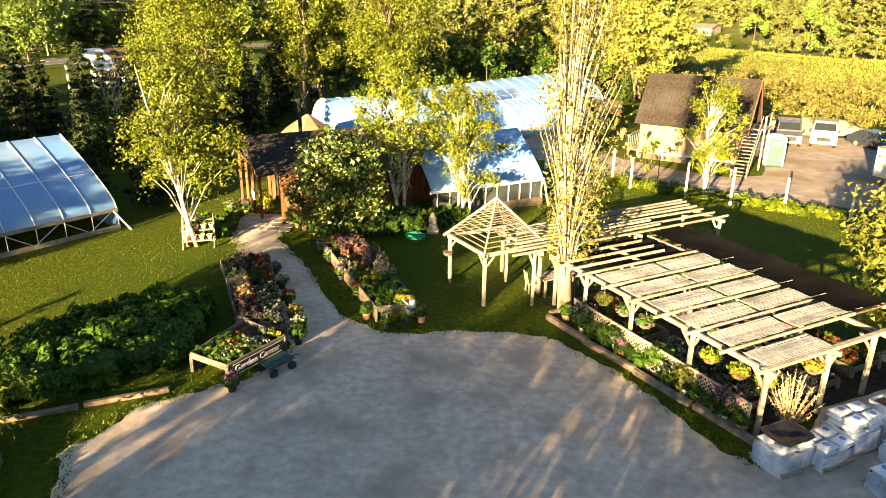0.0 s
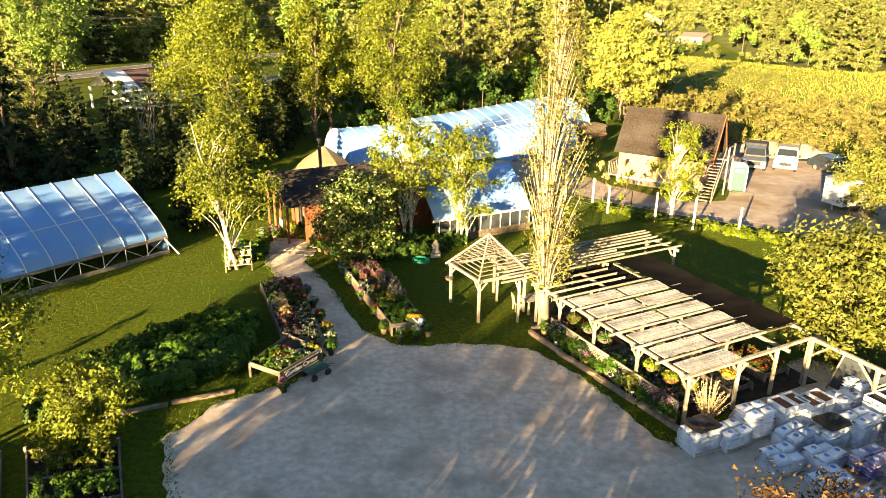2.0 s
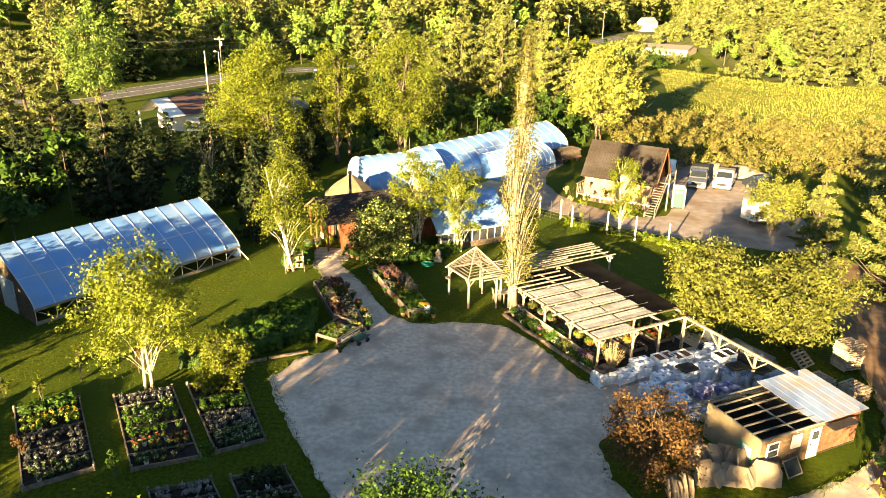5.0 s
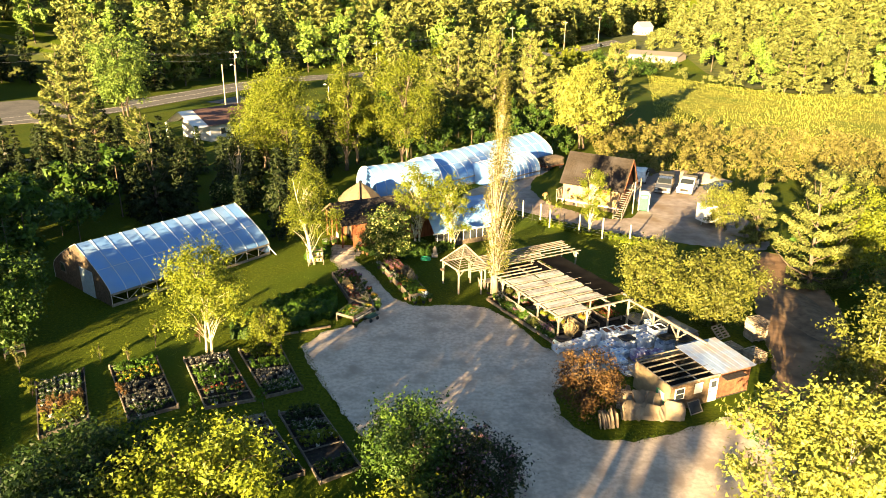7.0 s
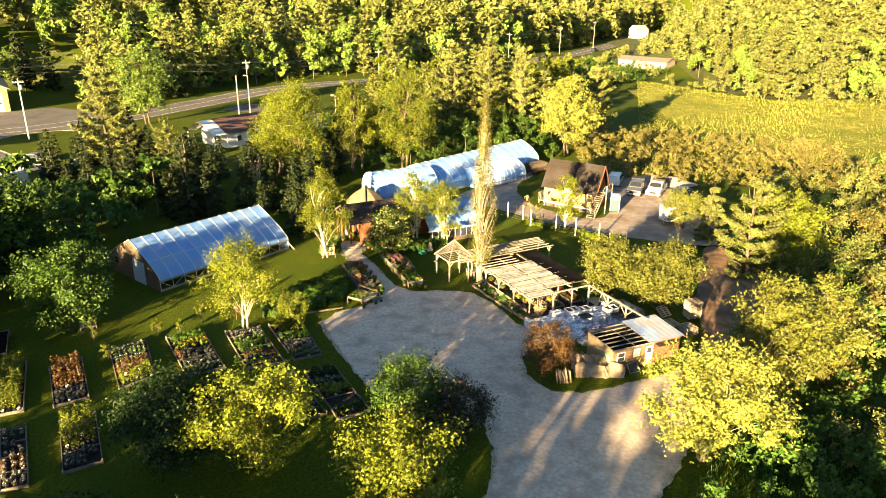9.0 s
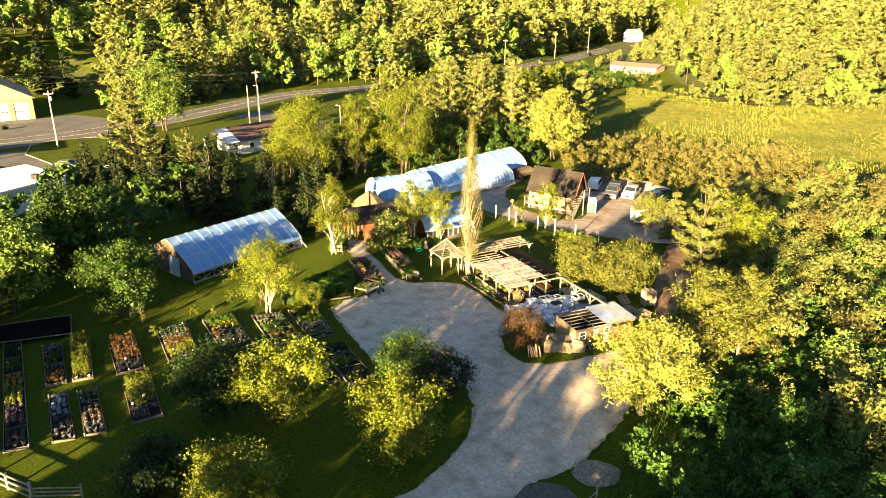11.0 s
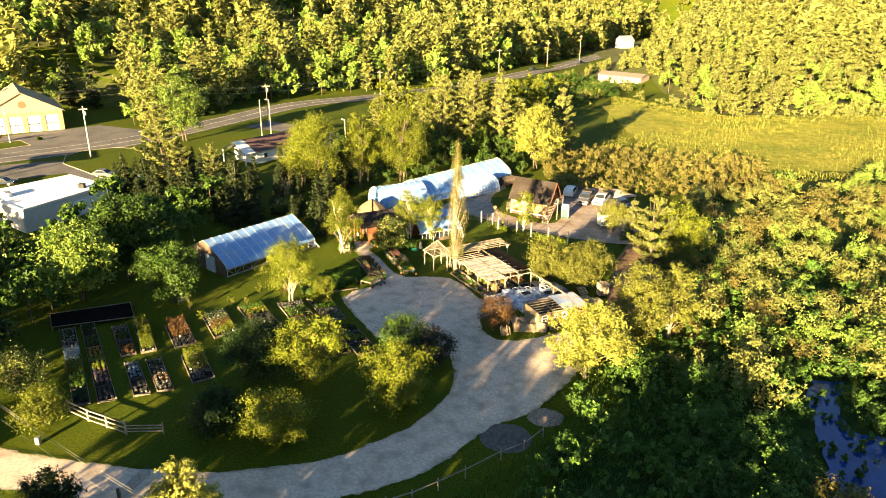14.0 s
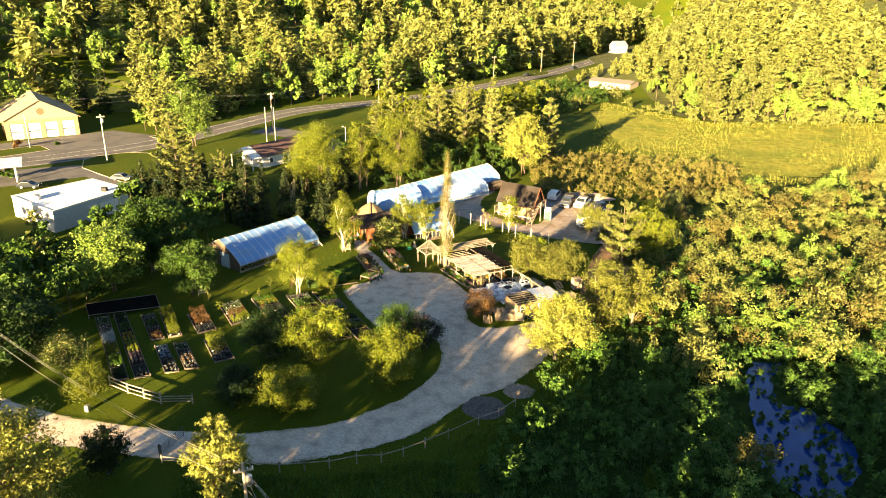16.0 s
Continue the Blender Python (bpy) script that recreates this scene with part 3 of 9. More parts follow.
def tree(name, x, y, h, w, kind, leaf, bark, n, size, label, seed, stems=1, thick=1.0, z=None, category="tree", crown_name="crown", group=""):
    if size < 0.19:
        n, size = int(n * 1.2), size * 0.74
    rng = np.random.default_rng(seed)
    ob = thing(name, pose(x, y, ground_z(x, y) if z is None else z), label, category, group)
    q, c = crown_quads(kind, h, w, rng, n, size)
    q[:, :, 2] = np.maximum(q[:, :, 2], 0.03)
    part("trunk", trunk_mesh(kind, h, w, c, rng, stems, thick), bark, ob, smooth=True)
    part(crown_name, quads_mesh(crown_name, q, leaf), leaf, ob)
    return ob

# ---- trees of the place: x, y, height, width ----
def birch(x, y, h, w, seed, n, stems=2, label="slender white-barked birch with yellow-green leaves on the lawn"):
    return tree("birch_tree", x, y, h, w, "birch", L_BIRCH, M_BIRCH, int(n * 1.5), 0.125, label, seed, stems, 0.8, group="birches")


birch(-17.5, 15.6, 9.4, 6.2, 11, 7500, 2, "twin-trunked birch with airy yellow-green crown beside the raised beds")
birch(-14.2, 33.0, 10.8, 5.6, 12, 7000, 2, "tall birch with dense green crown beside the shop entrance")
birch(-4.9, 38.2, 10.0, 5.0, 13, 4600, 3, "white-barked birch clump in front of the shop wall")
birch(-1.4, 38.4, 8.6, 4.4, 14, 3800, 3, "leaning white-barked birch clump beside the lawn")
birch(12.9, 43.9, 8.4, 3.8, 15, 2600, 1, "young birch beside the wire fence of the lane")
tree("poplar_tree", 2.7, 26.9, 18.6, 3.0, "poplar", L_POPLAR, M_PALEBARK, 9500, 0.08, "tall half-bare columnar poplar with pale trunk at the pergola", 16, 1, 0.85)
tree("blossom_tree", -7.3, 34.2, 5.9, 4.9, "round", L_FLOWER_TREE, M_BARK, 10944, 0.15, "small rounded tree with cream blossom beside the path", 17, 3)
tree("small_tree", -13.6, 16.6, 3.6, 3.4, "round", L_BIRCH, M_BARK, 5016, 0.11, "small leafy tree among the pots of a raised bed", 18, 4, 0.7)
tree("willow_tree", 15.2, 24.6, 6.6, 6.4, "round", L_YELLOW, M_BARK, 11856, 0.17, "broad round yellow-green willow behind the pergola", 19, 5, 0.8)
tree("willow_tree", 19.6, 23.0, 7.0, 6.6, "round", L_YELLOW, M_BARK, 11856, 0.17, "broad round yellow-green willow beside the dirt track", 20, 5, 0.8)
tree("bronze_tree", 8.0, 10.4, 4.2, 5.2, "round", L_BROWN, M_BARK, 6000, 0.11, "low spreading tree with bronze leaves beside the stone pile", 21, 4)
tree("willow_tree", 23.3, 7.6, 10.8, 7.4, "willow", L_YELLOW, M_PALEBARK, 17784, 0.15, "tall feathery yellow-green willow beside the drive", 22, 4, 0.8)
tree("willow_tree", 28.0, 11.0, 10.0, 5.6, "willow", L_YELLOW, M_PALEBARK, 11400, 0.15, "tall feathery yellow-green willow at the marsh edge", 221, 3, 0.8)
tree("willow_tree", 16.8, 0.2, 8.6, 8.4, "willow", L_PALE, M_PALEBARK, 17784, 0.15, "spreading yellow-green willow leaning over the drive", 23, 5, 0.8)
tree("crab_apple_tree", -15.8, -2.6, 6.9, 7.4, "round", L_DARK, M_BARK, 11856, 0.15, "rounded dark green apple tree among the raised beds", 24, 2)
tree("crab_apple_tree", -10.9, -2.4, 7.2, 7.2, "round", L_BIRCH, M_BARK, 12768, 0.15, "rounded green apple tree beside the raised beds", 25, 2)
tree("crab_apple_tree", -1.8, -6.4, 6.6, 6.8, "round", L_BIRCH, M_BARK, 14136, 0.15, "rounded bright green apple tree on the lawn by the drive", 26, 2)
tree("green_bush", -1.9, 2.9, 4.7, 5.6, "shrub", L_GREEN, M_BARK, 9576, 0.14, "dense green bush at the corner of the drive", 27, 5, 0.6, category="bush")
tree("lilac_bush", 0.9, 1.6, 4.1, 5.0, "shrub", L_LILAC, M_BARK, 8664, 0.13, "dark lilac bush with pale purple blossom by the drive", 28, 5, 0.6, category="bush")
tree("green_bush", -11.6, -12.6, 4.8, 5.8, "shrub", L_BIRCH, M_BARK, 10488, 0.14, "rounded green bush on the lawn inside the drive", 29, 5, 0.6, category="bush")
tree("green_bush", -17.2, -11.4, 3.8, 5.4, "shrub", L_DARK, M_BARK, 8664, 0.14, "low dark green bush near the wooden gate", 30, 5, 0.6, category="bush")
tree("roadside_tree", -13.2, -27.0, 9.6, 4.8, "willow", L_PALE, M_BARK, 15504, 0.13, "ragged yellow-green tree beside the utility pole", 31, 3)
tree("roadside_tree", -28.0, -31.0, 12.6, 9.4, "willow", L_PALE, M_BARK, 19608, 0.15, "large yellow-green tree by the entrance drive", 32, 3)
tree("dark_bush", -24.6, -23.6, 5.2, 4.2, "shrub", L_DARK, M_BARK, 7296, 0.14, "dark bush beside the drive gate", 33, 3, category="bush")
tree("yellow_bush", -32.6, -11.8, 3.8, 4.6, "shrub", L_BIRCH, M_BARK, 7752, 0.13, "yellow-green bush beside the wooden gate", 34, 4, 0.6, category="bush")
tree("blossom_bush", -38.0, -6.8, 4.4, 5.8, "shrub", L_FLOWER_TREE, M_BARK, 8208, 0.13, "bush with pale blossom under the dark trees", 35, 4, 0.6, category="bush")
tree("maple_tree", -45.0, -6.0, 9.6, 11.0, "round", L_DARK, M_BARK, 14820, 0.20, "broad dark green maple at the edge of the garden", 36, 1)
tree("maple_tree", -31.8, 14.0, 8.8, 7.2, "round", L_GREEN, M_BARK, 14136, 0.18, "round green maple at the end of the long greenhouse", 37, 1)
tree("maple_tree", -43.2, 14.0, 11.6, 9.4, "round", L_FOREST, M_BARK, 14820, 0.20, "tall dark green maple at the edge of the garden", 38, 1)
tree("maple_tree", -41.0, 22.0, 12.6, 8.8, "round", L_GREEN, M_BARK, 14820, 0.20, "tall dark green maple beside the hedge trees", 39, 1)
tree("spruce_tree", -61, 26, 8.6, 6.4, "conifer", L_PINE, M_BARK, 7752, 0.18, "pale green spruce behind the maples", 40)
tree("pine_tree", -56.4, 68.6, 16.5, 11.5, "pine", L_PINE, M_BARK, 11856, 0.21, "large spreading white pine beside the side lot", 41)
tree("pine_tree", -60.0, 77.0, 15.5, 9.0, "pine", L_PINE, M_BARK, 7000, 0.2, "white pine beside the grass island", 60)
tree("pine_tree", -52.0, 66.0, 9.6, 7.0, "pine", L_PINE, M_BARK, 5000, 0.18, "young white pine behind the dark hedge", 61)
tree("pine_tree", -46.0, 66.5, 9.4, 6.6, "pine", L_PINE, M_BARK, 5000, 0.18, "young white pine beside the bungalow", 62)
tree("spruce_tree", -33.7, 44.4, 11.6, 7.0, "conifer", L_SPRUCE, M_BARK, 8208, 0.20, "dark cedar behind the long greenhouse", 42)
tree("cottonwood_tree", -24.5, 63.3, 16.0, 12.0, "birch", L_BIRCH, M_BARK, 22000, 0.17, "big cottonwood with lit yellow-green crown behind the shop", 43, 2)
tree("cottonwood_tree", -16.6, 72.8, 13.6, 7.4, "birch", L_BIRCH, M_BARK, 10488, 0.20, "slim cottonwood behind the greenhouses", 44, 1)
tree("cottonwood_tree", -28.6, 67.5, 14.0, 9.0, "birch", L_BIRCH, M_BARK, 12000, 0.18, "leafy cottonwood beside the white bungalow", 58, 2)
tree("lime_tree", -68.5, 108.0, 17.0, 12.5, "round", L_FOREST, M_BARK, 12000, 0.24, "bright lime-green leafy tree beside the main road", 59, 2)
tree("cottonwood_tree", -9.4, 71.0, 17.4, 10.0, "birch", L_BIRCH, M_BARK, 16416, 0.18, "tall cottonwood behind the greenhouses", 45, 2)
tree("cottonwood_tree", -17.5, 69.0, 16.4, 7.0, "birch", L_BIRCH, M_BARK, 10488, 0.18, "tall narrow cottonwood behind the greenhouses", 46, 1)
tree("weeping_willow", 18.0, 87.5, 14.6, 12.0, "willow", L_PALE, M_BARK, 17784, 0.20, "rounded golden weeping willow behind the timber hut", 47, 2)
tree("pine_tree", 3.6, 108.8, 19.4, 11.0, "pine", L_PINE, M_BARK, 10488, 0.25, "tall white pine behind the greenhouses", 48)
tree("pine_tree", 10.6, 103.2, 18.6, 10.0, "pine", L_PINE, M_BARK, 10488, 0.25, "tall white pine beside the golden willow", 49)
tree("pine_tree", 24.4, 98.6, 17.0, 9.0, "pine", L_PINE, M_BARK, 9576, 0.25, "white pine behind the golden willow", 50)
tree("pine_tree", -4.0, 112.0, 17.5, 11.0, "pine", L_PINE, M_BARK, 9576, 0.25, "tall white pine behind the cottonwoods", 51)
tree("spruce_tree", 30.0, 43.0, 7.6, 5.0, "conifer", L_PINE, M_BARK, 9576, 0.15, "pale green spruce at the end of the dirt track", 52)
tree("pine_tree", 30.6, 31.6, 11.4, 9.0, "pine", L_PINE, M_BARK, 14136, 0.17, "broad pine beside the dirt track", 53)
tree("maple_tree", 35.0, 34.5, 10.0, 8.0, "round", L_BIRCH, M_BARK, 11856, 0.18, "round yellow-green tree beside the broad pine", 54)
tree("small_tree", 27.8, 46.6, 5.6, 5.6, "round", L_YELLOW, M_BARK, 5928, 0.15, "small yellow-green tree beside the white trailer", 55, 3)
tree("viburnum_bush", -27.0, 49.5, 3.6, 5.6, "shrub", L_FLOWER_TREE, M_BARK, 5928, 0.18, "pale flowering bush behind the long greenhouse", 56, 3, category="bush")

# bare grey tree
rng = np.random.default_rng(57)
bare = thing("dead_tree", pose(-27.8, 53.2, 0), "bare grey dead tree behind the long greenhouse", "tree")
cc = leafy_crown("round", 8.6, 6.0, rng, 9000, 0.1)[1]
part("trunk", trunk_mesh("birch", 8.6, 6.0, cc, rng, 4, 0.7), M_PALEBARK, bare, smooth=True)


# ---- woods, joined ----
def prototypes(kind, count, h, w, n, size, seed):
    out = []
    for i in range(count):
        r = np.random.default_rng(seed + i)
        out.append(crown_quads(kind, h * r.uniform(0.9, 1.1), w * r.uniform(0.85, 1.15), r, n, size)[0])
    return out


def tallest(x, y):
    """How high trees grow on this side of the main road: low scrub along its verge, taller further off."""
    b = -beyond_road(x, y)
    return 0.21 * max(0.0, b - 4) if 0 < b < 90 and 150 < y < 480 and x > -30 else 99


def wood(name, spots, protos, leaf, label, seed, lo=0.75, hi=1.25, trunks=True, category="woods"):
    """Many trees in one mesh. spots: x, y."""
    r = np.random.default_rng(seed)
    qs, mb = [], MB()
    for x, y in spots:
        p = protos[r.integers(len(protos))]
        a, s, sz = r.uniform(0, 6.28), r.uniform(lo, hi), r.uniform(0.9, 1.15)
        if y > 150:
            s = min(s, tallest(x, y) / float(p[..., 2].max()))
            if s < 0.12:
                continue
        q = p * np.array([s, s, s * sz])
        c, d = math.cos(a), math.sin(a)
        q = np.stack([q[..., 0] * c - q[..., 1] * d + x, q[..., 0] * d + q[..., 1] * c + y, q[..., 2] + ground_z(x, y)], -1)
        qs.append(q)
        if trunks:
            z = ground_z(x, y)
            t = float(p[..., 2].max()) * s * sz
            mb.tube([(x, y, z - 0.3), (x, y, z + t * 0.75)], [0.011 * t, 0.004 * t], 5, False)
    ob = part(name, quads_mesh(name, np.concatenate(qs), leaf), leaf)
    tagged(ob, label, category, kind="stuff")
    if trunks:
        tagged(part("trunks", mb, M_BARK, ob), kind="stuff")
    return ob


def scatter(n, box, keep, gap, seed):
    r = np.random.default_rng(seed)
    got = []
    for _ in range(n * 30):
        x, y = r.uniform(box[0], box[1]), r.uniform(box[2], box[3])
        if keep(x, y) and all((x - a) ** 2 + (y - b) ** 2 > gap * gap for a, b in got):
            got.append((x, y))
            if len(got) == n:
                break
    return got


P_PINE = prototypes("pine", 5, 20, 10.0, 1700, 0.46, 100)
F_PINE = prototypes("pine", 6, 20, 13.0, 360, 1.15, 150)
P_SPRUCE = prototypes("conifer", 4, 17, 8.0, 1500, 0.4, 110)
P_LEAFY = prototypes("forest", 5, 15, 10.0, 1700, 0.45, 120)
F_LEAFY = prototypes("forest", 5, 15, 14.0, 380, 1.0, 160)
P_SHRUB = prototypes("shrub", 6, 4.2, 5.2, 1180, 0.155, 130)
P_SCRUB = prototypes("shrub", 5, 4.0, 4.6, 560, 0.20, 170)
P_THICK = prototypes("forest", 4, 15, 10.5, 800, 0.66, 180)
P_LOW = prototypes("shrub", 4, 2.0, 2.4, 200, 0.16, 140)


def hill(x, y):
    b = beyond_road(x, y)
    return 13 < b < 300 and not (-135 < x < -92 and y < 150)


spots = scatter(980, (-230, 260, 90, 640), lambda x, y: hill(x, y) and abs(x + 10) < (y + 110) * 0.66, 5.2, 200)
k = len(spots)
front = [s for s in spots if s[1] < 225 and beyond_road(*s) < 75]
spots = [s for s in spots if s not in front]
spots += scatter(170, (10, 340, 280, 640), lambda x, y: 13 < beyond_road(x, y) < 70 and abs(x + 10) < (y + 110) * 0.66, 6.0, 206)
wood("far_hill_pines", spots[0::3] + spots[1::3], F_PINE, L_PINE, "pines high on the far hillside", 204)
wood("far_hill_leafy_trees", spots[2::3], F_LEAFY, L_FOREST, "leafy trees high on the far hillside", 205)
spots = front
wood("hillside_pines", spots[0::5] + spots[1::5], P_PINE, L_PINE, "tall white pines on the hillside beyond the road", 201)
wood("hillside_spruces", spots[2::5], P_SPRUCE, L_SPRUCE, "dark spruces on the hillside beyond the road", 202)
wood("hillside_leafy_trees", spots[3::5] + spots[4::5], P_LEAFY, L_FOREST, "green leafy trees on the hillside beyond the road", 203)


P_EDGE = prototypes("forest", 5, 13, 8.0, 900, 0.5, 185)
P_EDGEPINE = prototypes("pine", 4, 17, 8.0, 900, 0.55, 188)
spots = scatter(150, (-150, 60, 90, 330), lambda x, y: 12 < beyond_road(x, y) < 34 and not (-140 < x < -92 and y < 150) and abs(x + 10) < (y + 110) * 0.66, 4.2, 207)
wood("roadside_leafy_trees", spots[0::3] + spots[1::3], P_EDGE, L_FOREST, "leafy trees along the edge of the hillside woods", 208, 0.5, 1.2)
wood("roadside_pines", spots[2::3], P_EDGEPINE, L_PINE, "pines along the edge of the hillside woods", 209, 0.7, 1.2)
spots = scatter(60, (-34, 22, 64, 104), lambda x, y: y > 70 + 0.5 * x and y > 66 - 0.4 * x and x < 16, 3.4, 218)
wood("grove_undergrowth", spots, P_EDGE, L_GREEN, "dark leafy undergrowth between the greenhouses and the grove", 219, 0.3, 0.6)


def field_edge(x):
    return 163 + 4 * math.sin(x * 0.06) + (50 - 1.4 * (x - 50) if x < 86 else 0)


spots = scatter(420, (30, 330, 140, 320), lambda x, y: y > (field_edge(x) + 6 if x > 66 else 262 - 1.1 * (x - 30)) and beyond_road(x, y) < -9 and abs(x - 4) < (y + 90) * 0.70, 5.4, 210)
spots = [p for p in spots if not (36 < p[0] < 80 and p[1] < 266)] + scatter(300, (90, 460, 250, 640), lambda x, y: beyond_road(x, y) < -9 and abs(x - 4) < (y + 90) * 0.70, 8.0, 214)
back = [s for s in spots if s[1] > 250]
spots = [s for s in spots if s[1] <= 250]
wood("far_ridge_pines", back[0::2], F_PINE, L_PINE, "sunlit pines on the ridge beyond the field", 216, 0.8, 1.2)
wood("far_ridge_woods", back[1::2], F_LEAFY, L_SUNWOOD, "sunlit woods on the ridge beyond the field", 213, 0.7, 1.2)
wood("far_leafy_woods", spots[0::3], P_LEAFY, L_SUNWOOD, "sunlit yellow-green woods beyond the marsh field", 211, 0.6, 1.25)
wood("far_green_woods", spots[1::3], P_LEAFY, L_FOREST, "sunlit green woods beyond the marsh field", 215, 0.6, 1.2)
wood("far_pine_woods", spots[2::3], P_PINE, L_PINE, "sunlit pines beyond the marsh field", 212, 0.75, 1.15)


def mid(x, y):
    return beyond_road(x, y) < -11 and x < 19 + 0.12 * (y - 96) and y > 92 + 0.28 * abs(x - 10) * (x < 10)


spots = scatter(46, (-22, 44, 96, 190), mid, 6.0, 220)
wood("pine_grove", spots[0::2], P_PINE, L_PINE, "sunlit pines between the greenhouses and the road", 221, 0.6, 0.85)
wood("leafy_grove", spots[1::2], P_LEAFY, L_BIRCH, "leafy trees between the greenhouses and the road", 222, 0.6, 0.95)
spots = scatter(58, (-62, -14, 38, 80), lambda x, y: y > 48 - 0.5 * (x + 45) and not (-52 < x < -34 and y > 66) and x < -17 - 0.10 * (y - 40), 3.6, 230)
wood("dark_hedge_trees", spots, P_SPRUCE, L_SPRUCE, "dark spruces and cedars behind the long greenhouse", 231, 0.32, 0.55)
spots = scatter(64, (-84, -36, -4, 46), lambda x, y: x < -38 - 0.35 * max(0, 16 - y) * 0.6 and not (-82 < x < -56.5 and y > 33) and not (x > -44 and y < 13) and not (x < -52 and y > 22), 3.6, 240)
wood("dark_thicket", spots, P_THICK, L_GREEN, "dark thicket between the garden and the flat-roofed building", 241, 0.38, 0.62)

mb = MB()
ax, ay = [float(v) for v in range(-330, 440, 8)], [float(v) for v in range(60, 620, 8)]
at = {}
for yy in ay:
    for xx in ax:
        if hill(xx, yy) or (xx > 70 and yy > field_edge(xx) + 6) or (20 < xx <= 70 and yy > 290 - 1.1 * (xx - 30) and beyond_road(xx, yy) < -14):
            at[xx, yy] = len(mb.v)
            mb.v.append((xx, yy, ground_z(xx, yy) + 0.12))
for (xx, yy), i in at.items():
    c = [at.get((xx + 8, yy)), at.get((xx + 8, yy + 8)), at.get((xx, yy + 8))]
    if None not in c:
        mb.f.append((i, *c))
tagged(part("forest_floor", mb, material("forest_floor", (0.035, 0.05, 0.008), (0.08, 0.09, 0.016), 0.95, 0.3, 0.6, 3.0), smooth=True), "dark leaf-littered forest floor under the woods", "ground", kind="structure")

# unseen trees behind the start of the flight, below the sun, added to cast shade
def sunward(x, y, bands):
    return any(a < x - 0.46 * (y + 50) < b for a, b in bands)


spots = scatter(34, (-96, -50, -72, -50), lambda x, y: sunward(x, y, ((-84, -66),)), 3.2, 250)
wood("sunward_woods", spots, F_LEAFY, L_GREEN, "unseen leafy woods added to shade the greenhouse", 251, 0.85, 1.05)
spots = scatter(80, (-64, 10, -68, -52), lambda x, y: sunward(x, y, ((-58, -53.5), (-20.5, -15.5), (-9.5, -5.0))), 2.2, 252)
wood("woods_behind", spots, F_LEAFY, L_GREEN, "unseen leafy woods added to shade the beds and drive", 253, 0.62, 0.72)
# more trees out of view, spaced to close sunlit streaks on the yard
P_SLIM = prototypes("birch", 3, 17.5, 5.2, 1100, 0.5, 115)
tall = [(b - 3.7 - 0.46 * k, -58.0 - k) for b, k in ((-32.6, 0), (-30.8, 4), (-29.7, 8), (-27.0, 0), (-25.4, 4), (-19.8, 0), (-17.2, 3))]
wood("slim_trees_behind", tall, P_SLIM, L_GREEN, "unseen slim tall leafy trees added to shade the yard", 258, 0.98, 1.06)
high = [(b - 3.7 - 0.46 * k, -58.0 - k) for b, k in ((-42.6, 0), (-40.8, 4))]
wood("high_trees_behind", high, P_SLIM, L_GREEN, "unseen high leafy trees added to shade the yard's west edge", 268, 1.28, 1.34)
# spruces and birches out of view, added to break up sunlight on the drive
short = [(b - 3.7 - 0.46 * k, -58.0 - k) for b, k in ((-18.6, 3), (-17.0, 0), (-9.4, 3), (-7.8, 0), (-6.2, 3))]
wood("short_spruces_behind", short, P_SPRUCE, L_SPRUCE, "unseen shorter spruces added to shade the drive", 259, 0.78, 0.84)
P_AIRY = prototypes("birch", 3, 14.5, 6.5, 1800, 0.30, 190)
spots = scatter(22, (-34, 2, -64, -54), lambda x, y: sunward(x, y, ((-16.0, -9.0),)), 1.8, 264)
wood("airy_trees_behind", spots, P_AIRY, L_BIRCH, "unseen thin airy birches added to dapple the drive's sunlight", 265, 0.75, 1.0)
# low thicket out of view, added to keep the low sun off the drive
spots = scatter(60, (-50, -2, -41, -37.5), lambda x, y: sunward(x, y, ((-41, -14.5),)), 1.1, 256)
wood("roadside_thicket", spots, P_SCRUB, L_GREEN, "unseen thicket behind the utility poles, added to shade the drive", 257, 0.8, 1.0, False, "shrubs")
# woods never in view, set in bands to darken parts of the marsh
spots = scatter(70, (0, 56, -66, -54), lambda x, y: sunward(x, y, ((14.5, 44),)), 2.6, 254)
wood("marsh_woods_behind", spots, F_LEAFY, L_GREEN, "unseen low leafy woods added to shade the marsh", 255, 0.66, 0.80)
spots = scatter(40, (-12, 16, -66, -54), lambda x, y: sunward(x, y, ((1.0, 7.5),)), 2.2, 262)
wood("tall_marsh_woods_behind", spots, F_LEAFY, L_GREEN, "unseen tall leafy woods added to shade the marsh", 263, 0.8, 0.95)


# ---- marsh ----
def dry(x, y, gap=0.0):
    """Whether a spot is clear of the pond."""
    mid_x, half = 39.4 + 0.6 * max(0.0, y + 2), (4.6 if y < -7 else 1.7)
    return not (abs(x - mid_x) < half + gap and -22.5 - gap < y < 2.5 + gap)


def marsh(x, y):
    edge = 33 - 0.25 * max(0, 25 - y) + 0.30 * max(0, min(y, 70) - 25)
    return x > edge and dry(x, y, 1.6)


